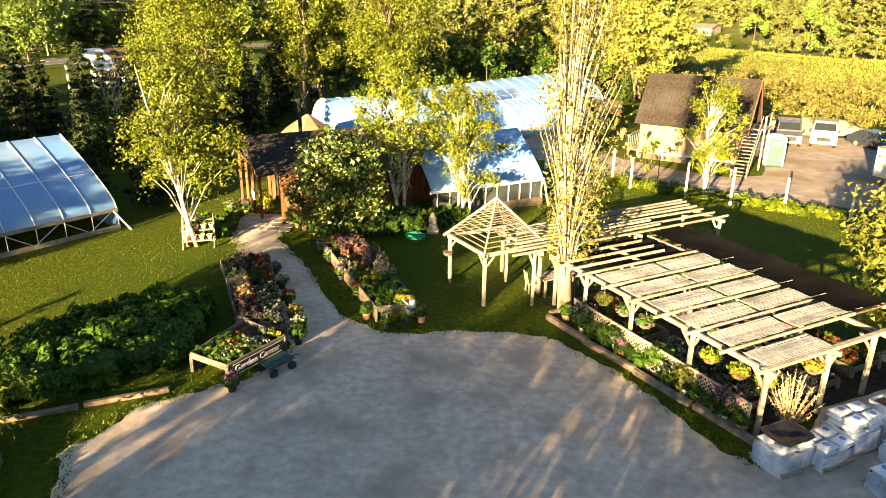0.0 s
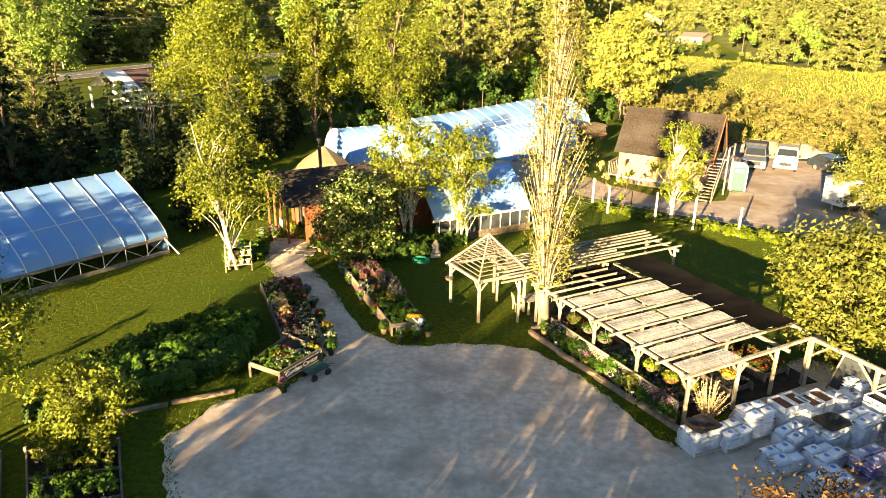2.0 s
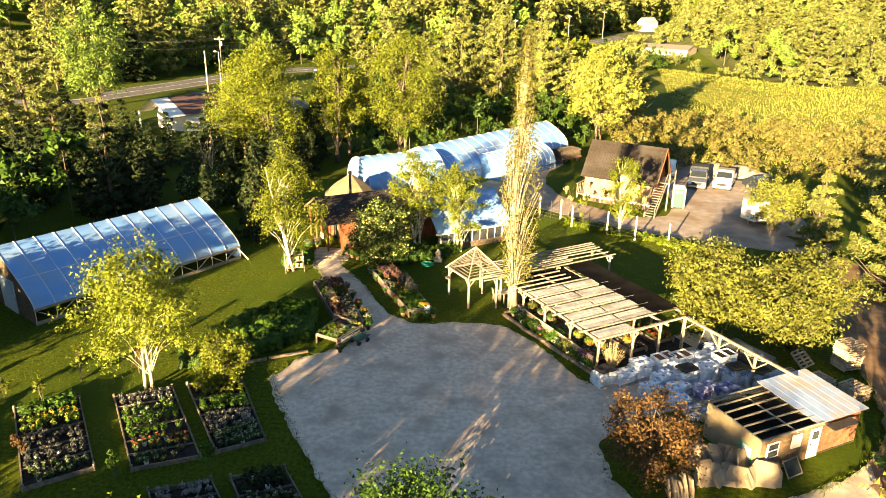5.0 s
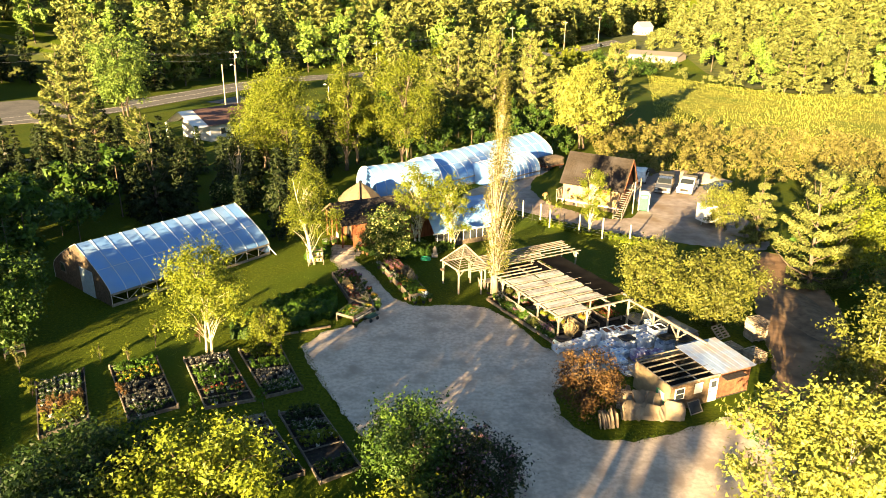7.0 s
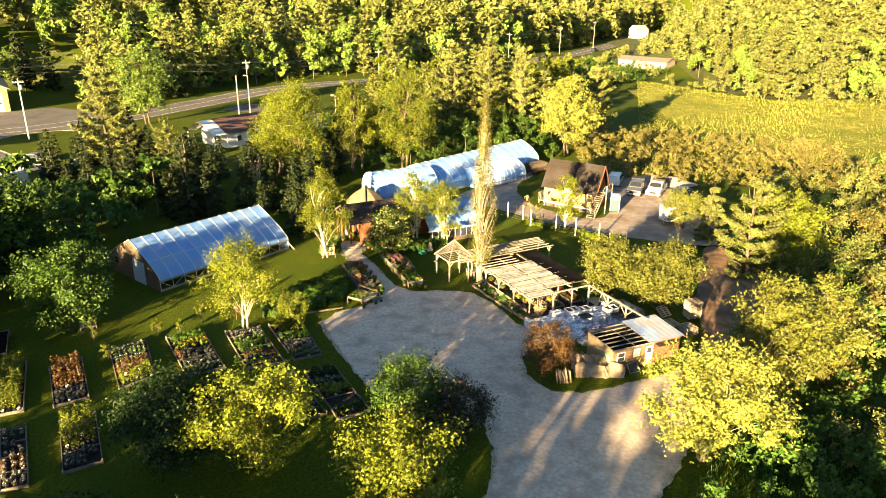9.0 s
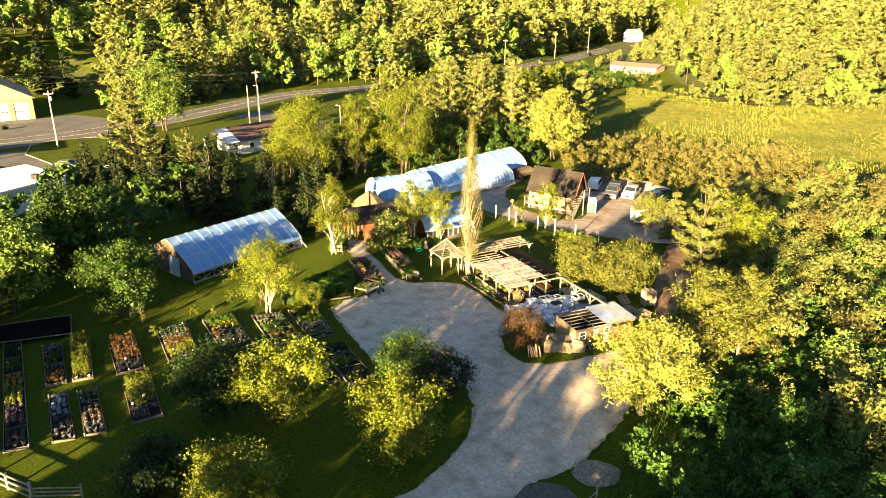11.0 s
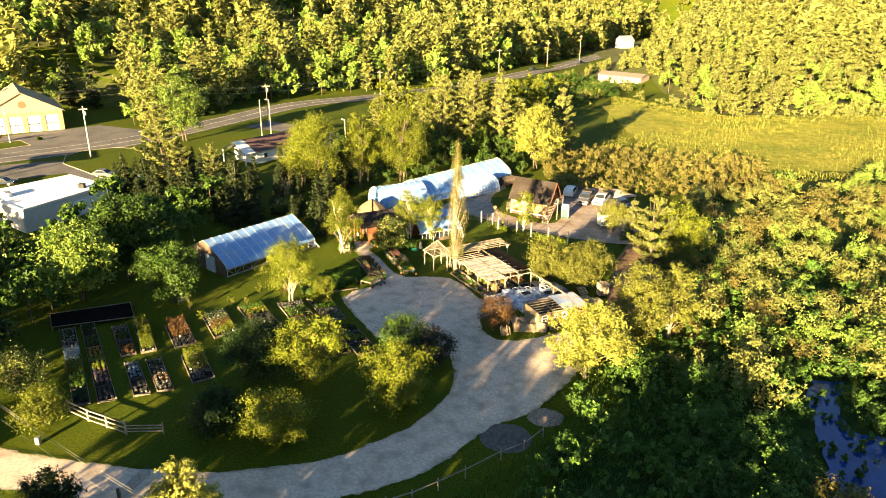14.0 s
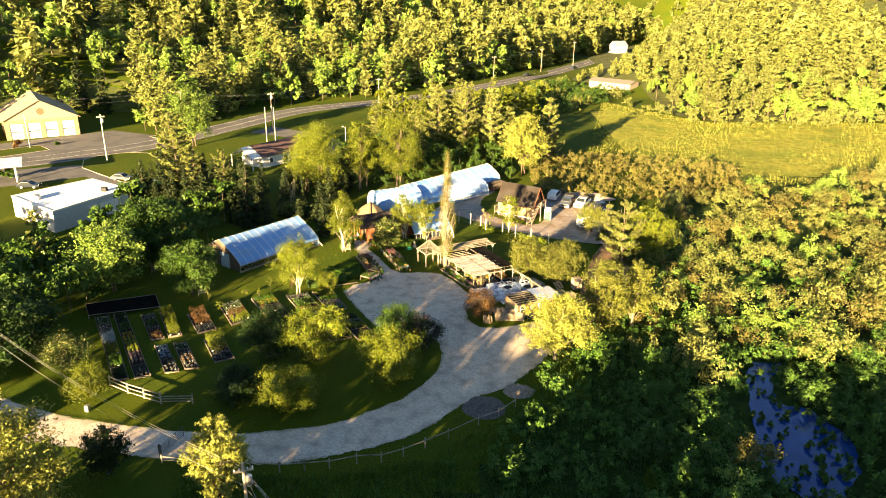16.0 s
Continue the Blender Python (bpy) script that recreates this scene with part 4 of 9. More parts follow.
spots = scatter(330, (12, 120, -34, 98), lambda x, y: marsh(x, y) and y < 62 + 0.42 * (x - 30) and abs(x - 6) < (y + 90) * 0.80, 2.9, 260)
hollow = [p for p in spots if p[1] < 2 and (p[0] < 30 or p[0] > 37)]
spots = [p for p in spots if p not in hollow]
wood("marsh_hollow_shrubs", hollow, P_SHRUB, L_HOLLOW, "dense green shrubs in the hollow round the pond", 264, 0.45, 0.95, False, "shrubs")
wood("marsh_tan_shrubs", spots[2::5], P_SHRUB, L_STRAWSHRUB, "dense tan-tinged shrubs over the marsh", 263, 0.7, 1.4, False, "shrubs")
wood("marsh_shrubs", spots[0::5] + spots[1::5] + spots[3::5], P_SHRUB, L_SHRUB, "dense olive-yellow alder shrubs over the marsh", 261, 0.65, 1.35, False, "shrubs")
wood("marsh_green_shrubs", spots[4::5], P_SHRUB, L_FOREST, "dense green willow shrubs over the marsh", 262, 0.6, 1.2, False, "shrubs")
spots = scatter(520, (2, 70, -40, 40), lambda x, y: x > 17 - 0.75 * min(0, y + 0) * -1 * 0.0 + (0 if y > -4 else -0.62 * (-4 - y)) and x > 8 and (x > 34 or y < 8 or x > 27), 1.35, 270)
spots = [s for s in spots if dry(s[0], s[1], 0.3) and not (s[0] < 33 and s[1] > 12)]
wood("marsh_undergrowth", spots, P_LOW, L_HOLLOW, "low green undergrowth along the marsh edge", 271, 0.6, 1.5, False, "shrubs")
spots = scatter(110, (8, 44, -38, 12), lambda x, y: x > 19 - 0.6 * max(0, -2 - y) and dry(x, y, 0.8), 2.2, 275)
wood("marsh_edge_shrubs", spots, P_SCRUB, L_HOLLOW, "dark green shrubs along the marsh edge", 276, 0.4, 0.85, False, "shrubs")
spots = scatter(110, (50, 240, 150, 200), lambda x, y: -4 < y - field_edge(x) < 9, 2.6, 283)
wood("field_edge_shrubs", spots[0::2], P_SCRUB, L_SUNWOOD, "sunlit shrubs along the back of the marsh field", 284, 0.7, 1.5, False, "shrubs")
spots = scatter(150, (20, 70, 62, 112), lambda x, y: y > 66 + 0.2 * abs(x - 30) and y < 108 - 0.1 * x, 2.6, 280)
wood("scrub", spots, P_SCRUB, L_STRAWSHRUB, "straw-coloured scrub at the edge of the field", 281, 0.45, 0.9, False, "shrubs")

spots = scatter(110, (14, 78, 112, 262), lambda x, y: -60 < beyond_road(x, y) < -12  and x > 12 + 0.12 * (y - 96) and y > 110 and not (48 < x < 84 and 228 < y < 264), 3.4, 285)
wood("verge_scrub", spots[0::2], P_SCRUB, L_SHRUB, "olive scrub between the main road and the field", 286, 0.6, 1.3, False, "shrubs")
wood("verge_thicket", spots[1::2], P_SCRUB, L_GREEN, "dark green thicket between the main road and the field", 287, 0.7, 1.5, False, "shrubs")
spots = scatter(40, (60, 420, 630, 820), lambda x, y: abs(beyond_road(x, y)) > 14, 14.0, 288)
wood("horizon_woods", spots, F_LEAFY, L_SUNWOOD, "sunlit woods where the valley closes", 289, 1.2, 1.8)

mb = MB()
ax, ay = [round(v, 1) for v in np.arange(4, 260, 4.0)], [round(v, 1) for v in np.arange(-60, 190, 4.0)]
at = {}
for yy in ay:
    for xx in ax:
        lim = (19 if yy > -2 else max(4, 19 + 0.75 * (yy + 2))) if yy < 12 else 33 + 0.30 * max(0, min(yy, 70) - 25)
        if xx >= lim and yy < field_edge(xx) + 12:
            at[xx, yy] = len(mb.v)
            mb.v.append((xx, yy, ground_z(xx, yy) + 0.025))
for (xx, yy), i in at.items():
    c = [at.get((round(xx + 4, 1), yy)), at.get((round(xx + 4, 1), round(yy + 4, 1))), at.get((xx, round(yy + 4, 1)))]
    if None not in c:
        mb.f.append((i, *c))
field = MB()
field.v = [(a, b, c + 0.05) for a, b, c in mb.v]
field.f = [f for f in mb.f if all(field.v[i][1] > 74 + 0.35 * (field.v[i][0] - 30) for i in f)]
M_REEDBED = material("reed_bed", (0.13, 0.145, 0.02), (0.24, 0.235, 0.04), 0.95, 0.5, 0.8, 6, c3=(0.11, 0.14, 0.02), scale3=0.08, spec=0.1)
tagged(part("reed_bed", field, M_REEDBED, smooth=True), "matted yellow-green reed bed of the open field", "ground", kind="structure")
tagged(part("marsh_floor", mb, M_MARSH, smooth=True), "dark wet marsh ground under the shrubs", "ground", kind="structure")

# reeds of the open field
r = np.random.default_rng(290)
n = 130000
x = r.uniform(20, 250, n)
y = r.uniform(75, 215, n)
ok = np.array([(b > 70 + 0.35 * (a - 30)) and b < field_edge(a) + 10 and a > 30 + 0.2 * (b - 80) for a, b in zip(x, y)])
x, y = x[ok], y[ok]
z = np.array([ground_z(a, b) for a, b in zip(x, y)])
hh = r.uniform(0.2, 0.55, len(x)) * (1 + 0.25 * np.sin(x * 0.11 + 2 * np.sin(y * 0.07)))
ang = r.uniform(0, np.pi, len(x))
wd = r.uniform(0.03, 0.11, len(x))
dx, dy = np.cos(ang) * wd, np.sin(ang) * wd
lean = r.normal(0, 0.2, (2, len(x)))
q = np.stack([np.stack([x - dx, y - dy, z], 1), np.stack([x + dx, y + dy, z], 1), np.stack([x + lean[0], y + lean[1], z + hh], 1)], 1)
tagged(part("field_reeds", quads_mesh("field_reeds", q, L_REED), L_REED), "sunlit yellow-green reeds of the open marsh field", "reeds", kind="stuff")
# blue of the reflected sky is put into the water's base colour
M_WATER = material("pond_water", (0.008, 0.03, 0.13), (0.015, 0.05, 0.20), 0.05, 0.6, 0.05, 2.0, spec=0.3)
sheet("pond", [(38.5, -0.5), (41.5, 2.4), (44.0, 2.6), (41.0, -2.7), (40.6, -6.2), (42.8, -7.2), (44.6, -11.2), (44.3, -14.3), (42.2, -18.8), (39.0, -22.5), (36.6, -22), (34.4, -18.3), (34.9, -14.3), (36.4, -9.1)], -0.86, M_WATER, "dark still water of the marsh pond", "water", 1.0, 0.6)

spots = scatter(90, (37, 66, -26, 10), lambda x, y: x > 40 + 0.2 * (y + 10) and dry(x, y, 0.5), 1.7, 298)
wood("pond_side_shrubs", spots, P_SCRUB, L_HOLLOW, "low green shrubs on the far side of the pond", 299, 0.4, 0.75, False, "shrubs")
r = random.Random(295)
tufts = []
while len(tufts) < 90:
    a, b = r.uniform(34.5, 44.5), r.uniform(-22, 2)
    if not dry(a, b, -0.4):
        tufts.append((a, b))
P_TUFT = prototypes("shrub", 3, 0.9, 0.8, 90, 0.13, 296)
wood("pond_tufts", tufts, P_TUFT, L_HOLLOW, "green rush tufts standing in the pond", 297, 0.4, 1.3, False, "rushes")

# ---- hoop greenhouses ----
def arch(w, h, side, n=14, k=0.5):
    """Half-outline points of a hoop section: straight side wall, then a pointed arch."""
    pts = [(-w / 2, 0.0), (-w / 2, side)]
    for i in range(1, n):
        a = math.pi * i / n
        x = -math.cos(a)
        pts.append((x * w / 2, side + (h - side) * ((1 - k) * math.sin(a) ** 0.8 + k * (1 - abs(x)))))
    return pts + [(w / 2, side), (w / 2, 0.0)]


def greenhouse(x, y, turn, w, l, h, side, label, bays, film_from=0, ends="film", open_side=False, point=0.5):
    """A hoop house of length l along its own y, from y = 0."""
    ob = thing("greenhouse", pose(x, y, 0, 0, 0, turn), label, "greenhouse")
    a = arch(w, h, side, 14, point)
    n = len(a)
    lo = 1 if open_side else 0
    mb = MB()
    rows = bays * 3
    for j in range(rows + 1):
        t = j / rows
        sag = -0.003 * (1 - abs(2 * ((t * bays) % 1) - 1))
        for i, (px, pz) in enumerate(a[lo:n - lo]):
            k = 1 + sag / (w / 2) * (1 if 0 < i < n - 2 * lo - 1 else 0)
            mb.v.append((px * k, l * t, pz * (1 + sag / h)))
    m = n - 2 * lo
    mb.f = [(j * m + i, j * m + i + 1, (j + 1) * m + i + 1, (j + 1) * m + i) for j in range(rows) for i in range(m - 1)]
    part("film_cover", mb, M_FILM, ob, "milky plastic film, sky reflection put into its blue", True)
    for j in range(bays + 1):
        yy = l * j / bays
        mb = MB().tube([(px * 1.006, yy, pz * 1.004 + 0.004) for px, pz in a], 0.022, 5)
        part("hoop", mb, M_WHITE, ob)
    for sx in (-1, 1):
        part("hip_board", MB().box(sx * w / 2 - 0.05, -0.05, side - 0.1, sx * w / 2 + 0.05, l + 0.05, side + 0.06), M_WOOD, ob)
        part("base_board", MB().box(sx * w / 2 - 0.06, -0.05, -0.02, sx * w / 2 + 0.06, l + 0.05, 0.22), M_WOOD, ob)
    part("ridge_pole", MB().tube([(0, 0, h - 0.06), (0, l, h - 0.06)], 0.035, 5), M_METAL, ob)
    for i in (5, 11):
        part("purlin", MB().tube([(a[i][0] * 1.004, 0, a[i][1] * 1.004), (a[i][0] * 1.004, l, a[i][1] * 1.004)], 0.018, 4), M_WHITE, ob)
    for yy, s in ((0, -1), (l, 1)):
        mb = MB()
        c = len(mb.v)
        mb.v += [(px, yy + 0.01 * s, pz) for px, pz in a]
        mb.f.append(tuple(range(n)))
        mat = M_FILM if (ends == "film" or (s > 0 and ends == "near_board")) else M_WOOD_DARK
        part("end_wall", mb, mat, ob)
    return ob, a


def side_braces(ob, w, l, side, bays):
    for sx in (-1, 1):
        for j in range(bays):
            y0, y1 = l * j / bays, l * (j + 1) / bays
            part("brace", MB().tube([(sx * w / 2, y0, 0.15), (sx * w / 2, y1, side)] if j % 2 else [(sx * w / 2, y1, 0.15), (sx * w / 2, y0, side)], 0.02, 4), M_METAL, ob)


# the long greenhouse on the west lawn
gl, gl_arch = greenhouse(-31.9, 25.3, -35.3, 9.8, 15.6, 4.2, 1.05, "long hoop greenhouse with sky-tinted film and roll-up sides", 12, ends="near_board", open_side=True, point=0.72)
side_braces(gl, 9.8, 15.4, 1.0, 12)
dr = part("door", MB().box(0.2, -0.07, 0.02, 2.3, -0.02, 2.3), flat("pale_blue_door", (0.35, 0.47, 0.55), 0.5), gl, "pale blue sheet door")
wn_ = part("window", MB().box(-3.4, -0.07, 1.0, -2.5, -0.02, 1.9), M_WOOD, gl)
part("pane", MB().box(-3.3, -0.08, 1.1, -2.6, -0.06, 1.8), M_GLASS, wn_)
for s in (-1, 1):
    part("corner_brace", MB().tube([(s * 4.9, 15.4, 1.0), (s * 5.5, 15.9, 0.0)], 0.05, 5), M_WHITE, gl)
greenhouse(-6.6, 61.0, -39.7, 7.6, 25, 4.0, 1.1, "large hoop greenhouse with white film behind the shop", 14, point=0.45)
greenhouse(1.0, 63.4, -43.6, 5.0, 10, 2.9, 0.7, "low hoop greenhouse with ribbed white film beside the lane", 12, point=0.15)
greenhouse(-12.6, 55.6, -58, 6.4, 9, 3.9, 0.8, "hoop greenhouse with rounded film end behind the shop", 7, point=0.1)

# ---- yard: frames of reference ----
def frame_at(o, ax, z=0.0):
    """A pose at o whose x axis runs along ax (level)."""
    a = math.degrees(math.atan2(ax[1], ax[0]))
    return pose(o[0], o[1], z, 0, 0, a)


# ---- gazebo ----
gz = thing("gazebo", pose(0, 29.05, 0, 0, 0, -57.5), "open wooden gazebo with slatted pyramid roof on the lawn", "gazebo")
G = 1.32
for sx, sy in ((-1, -1), (1, -1), (1, 1), (-1, 1)):
    p = part("post", MB().box(-0.06, -0.06, -0.1, 0.06, 0.06, 2.05, b=0.012), M_WOOD, gz, at=pose(sx * G, sy * G, 0))
    for dx, dy in ((-sx, 0), (0, -sy)):
        part("knee_brace", MB().beam((0, 0, 1.55), (dx * 0.42, dy * 0.42, 1.98), 0.06, 0.06), M_WOOD, p)
for a in range(4):
    m = pose(0, 0, 0, 0, 0, 90 * a)
    part("plate", MB().beam((-G - 0.12, -G, 2.08), (G + 0.12, -G, 2.08), 0.09, 0.14), M_WOOD, gz, at=m)
    part("hip_rafter", MB().beam((-G - 0.2, -G - 0.2, 2.08), (0, 0, 3.85), 0.07, 0.10), M_WOOD, gz, at=m)
    for k in range(11):
        t = 0.03 + k * 0.086
        w = (G + 0.17) * (1 - t)
        part("roof_slat", MB().beam((-w, -w, 2.16 + 1.75 * t), (w, -w, 2.16 + 1.75 * t), 0.06, 0.022), M_WOOD, gz, at=m)
hb = thing("hanging_basket", pose(-1.9, 29.3, 1.25), "hanging basket with pale flowers on the gazebo", "planter")
part("bowl", MB().lathe([(0.05, 0), (0.18, 0.06), (0.22, 0.2), (0.2, 0.2)], 10), M_WOOD_DARK, hb)
part("hanger", MB().tube([(0, 0, 0.2), (0, 0, 0.8)], 0.008, 4), M_METAL, hb)

# ---- shade pergola: local x runs along the yard's edge, local y away from it ----
PU, PV, PO = Vector((-0.505, 0.863, 0)), Vector((0.863, 0.505, 0)), Vector((7.02, 19.12, 0))


def pp(u, v, z=0.0):
    return PO + PU * u + PV * v + Vector((0, 0, z))


pg = thing("pergola", Matrix(), "long weathered timber pergola with lattice shade panels beside the gravel yard", "pergola")
for u, v in ((0, 0.05), (2.6, 0.05), (5.2, 0.05), (7.6, 0.05), (0, 2.62), (2.6, 2.75), (5.2, 2.75), (7.6, 2.75), (0.05, 4.75), (2.6, 5.1), (5.2, 5.1), (7.6, 5.1), (0, 6.6), (3.2, 7.2), (6.6, 7.2), (9.8, 7.2), (9.6, 0.2), (9.6, 3.5)):
    q = part("post", MB().beam(pp(u, v, -0.1), pp(u, v, 2.05), 0.13, 0.13, 0.012), M_WOOD, pg)
    if v < 6:
        part("knee_brace", MB().beam(pp(u, v, 1.5), pp(u + 0.45, v, 1.97), 0.07, 0.07), M_WOOD, q)
        part("knee_brace", MB().beam(pp(u, v, 1.5), pp(u, v + (0.45 if v < 4 else -0.45), 1.97), 0.07, 0.07), M_WOOD, q)
for v, u1 in ((0.05, 9.7), (2.72, 9.7), (5.05, 9.9), (7.15, 10.0)):
    part("long_beam", MB().beam(pp(-0.25, v, 2.03), pp(u1, v, 2.03), 0.09, 0.14), M_WOOD, pg)
part("end_beam", MB().beam(pp(0, -0.2, 2.14), pp(0, 6.7, 2.14), 0.09, 0.12), M_WOOD, pg)
rr = random.Random(3)
for k in range(10):
    u = -0.07 + 1.26 * k if k < 7 else 8.1 + 0.62 * (k - 7)
    v1 = 5.3 + rr.uniform(-0.25, 0.35) if k < 7 else 4.2
    part("rafter", MB().beam(pp(u, -0.35 - rr.uniform(0, 0.15), 2.14), pp(u + rr.uniform(-0.05, 0.05), v1, 2.15), 0.05, 0.10), M_WOOD, pg)
lath = MB().box(-0.019, 0, 0, 0.019, 2.4, 0.012).mesh("lath", M_LATH)
cross_lath = MB().box(0, -0.018, -0.016, 0.82, 0.018, 0.0).mesh("cross_lath", M_LATH)
for col, (v0, width, n0, n1) in enumerate(((0.05, 2.62, 0, 6), (2.85, 2.35, 1, 6))):
    for r0 in range(n0, n1):
        u0 = 0.02 + 1.26 * r0
        sp = part("shade_panel", MB().beam(pp(u0, v0 + 0.03, 2.19), pp(u0 + 0.81, v0 + 0.03, 2.19), 0.04, 0.03), M_WOOD, pg, "slatted lattice shade panel")
        ang = math.degrees(math.atan2(PV.y, PV.x)) - 90
        for i in range(15):
            p = pp(u0 + 0.03 + i * 0.0545, v0, 2.205 + 0.010 * math.sin(r0 * 2 + i * 0.4))
            ob = new("lath", lath)
            ob.matrix_basis = pose(p.x, p.y, p.z, 0, 0, ang + rr.uniform(-0.5, 0.5)) @ Matrix.Diagonal((1, width / 2.4, 1, 1))
            ob.parent = sp
        for i in range(24):
            p = pp(u0, v0 + 0.06 + i * (width - 0.12) / 23, 2.203)
            ob = new("cross_lath", cross_lath)
            ob.matrix_basis = pose(p.x, p.y, p.z, 0, 0, ang + 90)
            ob.parent = sp
M_CLOTH = material("shade_cloth", (0.004, 0.004, 0.004), (0.009, 0.008, 0.008), 0.95, 1.2, 0.4, 14, c3=(0.010, 0.010, 0.010), scale3=0.7, spec=0.03)


def draped(name, u0, u1, v0, v1, z, nu, nv, mat, parent):
    mb = MB()
    for i in range(nu + 1):
        for j in range(nv + 1):
            u, v = u0 + (u1 - u0) * i / nu, v0 + (v1 - v0) * j / nv
            mb.v.append(tuple(pp(u, v, z - 0.05 * abs(math.sin(i * 1.3)) - 0.06 * math.sin(math.pi * j / nv) + 0.03 * noise.noise((u, v, 1)))))
    mb.f = [(i * (nv + 1) + j, (i + 1) * (nv + 1) + j, (i + 1) * (nv + 1) + j + 1, i * (nv + 1) + j + 1) for i in range(nu) for j in range(nv)]
    return part(name, mb, mat, parent, "dark shade cloth", True)


draped("shade_cloth", 1.2, 9.9, 5.15, 7.35, 2.24, 24, 8, M_CLOTH, pg)
draped("shade_cloth", 7.75, 10.2, 1.2, 5.1, 2.08, 10, 10, M_CLOTH, pg)
for k in range(14):
    u = 1.2 + 0.66 * k
    part("rafter", MB().beam(pp(u, 4.95, 2.10), pp(u, 7.45, 2.08), 0.04, 0.06), M_WOOD_DARK, pg)

# near-black sheet puts the darkness under the pergola into the ground
sheet("weed_fabric", [tuple(pp(u, v)[:2]) for u, v in ((0.2, 0.35), (10.0, 0.35), (10.1, 7.4), (-0.2, 7.4))], 0.05, M_SOIL, "black ground sheet painting the darkness under the pergola", "ground", 0.1, 0.3, False)

# rail from the pergola to the shed, with a leaning glazed frame
rail = thing("post_rail", Matrix(), "timber rail on braced posts between pergola and shed", "fence")
rp = [(12.72, 22.3), (14.05, 20.0), (15.2, 17.7), (16.5, 15.6)]
part("rail", MB().beam((*rp[0], 2.2), (*rp[3], 2.2), 0.12, 0.14), M_WOOD, rail)
for i, (x, y) in enumerate(rp[:3]):
    q = part("post", MB().beam((x, y, -0.1), (x, y, 2.14), 0.13, 0.13), M_WOOD, rail)
    part("knee_brace", MB().beam((x, y, 1.4), (x + 0.36, y - 0.63, 2.12), 0.07, 0.07), M_WOOD, q)
    if i:
        part("knee_brace", MB().beam((x, y, 1.4), (x - 0.36, y + 0.63, 2.12), 0.07, 0.07), M_WOOD, q)
gf = thing("glazed_frame", Matrix(), "old glazed frame leaning behind the bag pallets", "window frame")
part("frame", MB().beam((13.6, 22.2, 0.02), (13.9, 22.0, 1.7), 0.06, 0.06).beam((14.9, 20.1, 0.02), (15.2, 19.9, 1.7), 0.06, 0.06).beam((13.9, 22.0, 1.68), (15.2, 19.9, 1.68), 0.06, 0.06), M_WOOD, gf)
part("pane", MB().add([(13.64, 22.17, 0.2), (14.94, 20.07, 0.2), (15.18, 19.91, 1.62), (13.88, 22.0, 1.62)], [(0, 1, 2, 3)]), M_GLASS, gf)

# ---- rafter canopy between gazebo and lawn ----
rc = thing("rafter_canopy", Matrix(), "open timber canopy of long rafters beside the gazebo", "pergola")
for u, v in ((9.95, -0.6), (12.5, -0.2), (9.95, 4.4), (12.3, 4.6), (9.9, 9.2), (12.1, 9.3)):
    q = part("post", MB().beam(pp(u, v, -0.1), pp(u, v, 2.15), 0.12, 0.12), M_WOOD, rc)
    part("knee_brace", MB().beam(pp(u, v, 1.6), pp(u + (0.4 if u < 11 else -0.4), v, 2.1), 0.07, 0.07), M_WOOD, q)
for v in (-0.4, 4.5, 9.25):
    part("cross_beam", MB().beam(pp(9.7, v, 2.18), pp(12.8, v, 2.18), 0.09, 0.14), M_WOOD, rc)
for k in range(9):
    u = 9.9 + 0.34 * k
    z = 2.3 + 0.02 * (k % 2)
    part("rafter", MB().beam(pp(u - 0.1, -1.7 + 0.25 * k, z), pp(u + rr.uniform(-0.15, 0.1), (6.0 if k in (1, 3) else 9.6 + 0.15 * rr.uniform(-1, 1)), z + 0.03), 0.06, 0.09), M_WOOD, rc)

# picnic table and chairs under the canopy
tb = thing("garden_table", pose(2.5, 28.9, 0, 0, 0, 30), "pale wooden garden table under the rafter canopy", "table")
for i in range(5):
    part("tabletop_board", MB().box(-0.85, -0.42 + 0.17 * i, 0.71, 0.85, -0.27 + 0.17 * i, 0.75, b=0.008), M_WOOD, tb)
for sx in (-0.7, 0.7):
    for sy in (-0.33, 0.33):
        part("leg", MB().box(sx - 0.04, sy - 0.04, -0.005, sx + 0.04, sy + 0.04, 0.71), M_WOOD, tb)


def garden_chair(m):
    ob = thing("garden_chair", m, "pale wooden garden chair beside the table", "chair", "garden chairs")
    part("seat", MB().box(-0.23, -0.22, 0.40, 0.23, 0.22, 0.44, b=0.01), M_WOOD, ob)
    part("backrest", MB().beam((0, 0.21, 0.44), (0, 0.30, 0.92), 0.44, 0.03), M_WOOD, ob)
    for sx in (-0.2, 0.2):
        for sy in (-0.18, 0.18):
            part("leg", MB().box(sx - 0.025, sy - 0.025, -0.005, sx + 0.025, sy + 0.025, 0.40), M_WOOD, ob)
    return ob


ch = garden_chair(pose(1.55, 28.75, 0, 0, 0, 105))
copy_thing(ch, pose(2.9, 28.0, 0, 0, 0, 210))
copy_thing(ch, pose(3.6, 29.6, 0, 0, 0, -60))

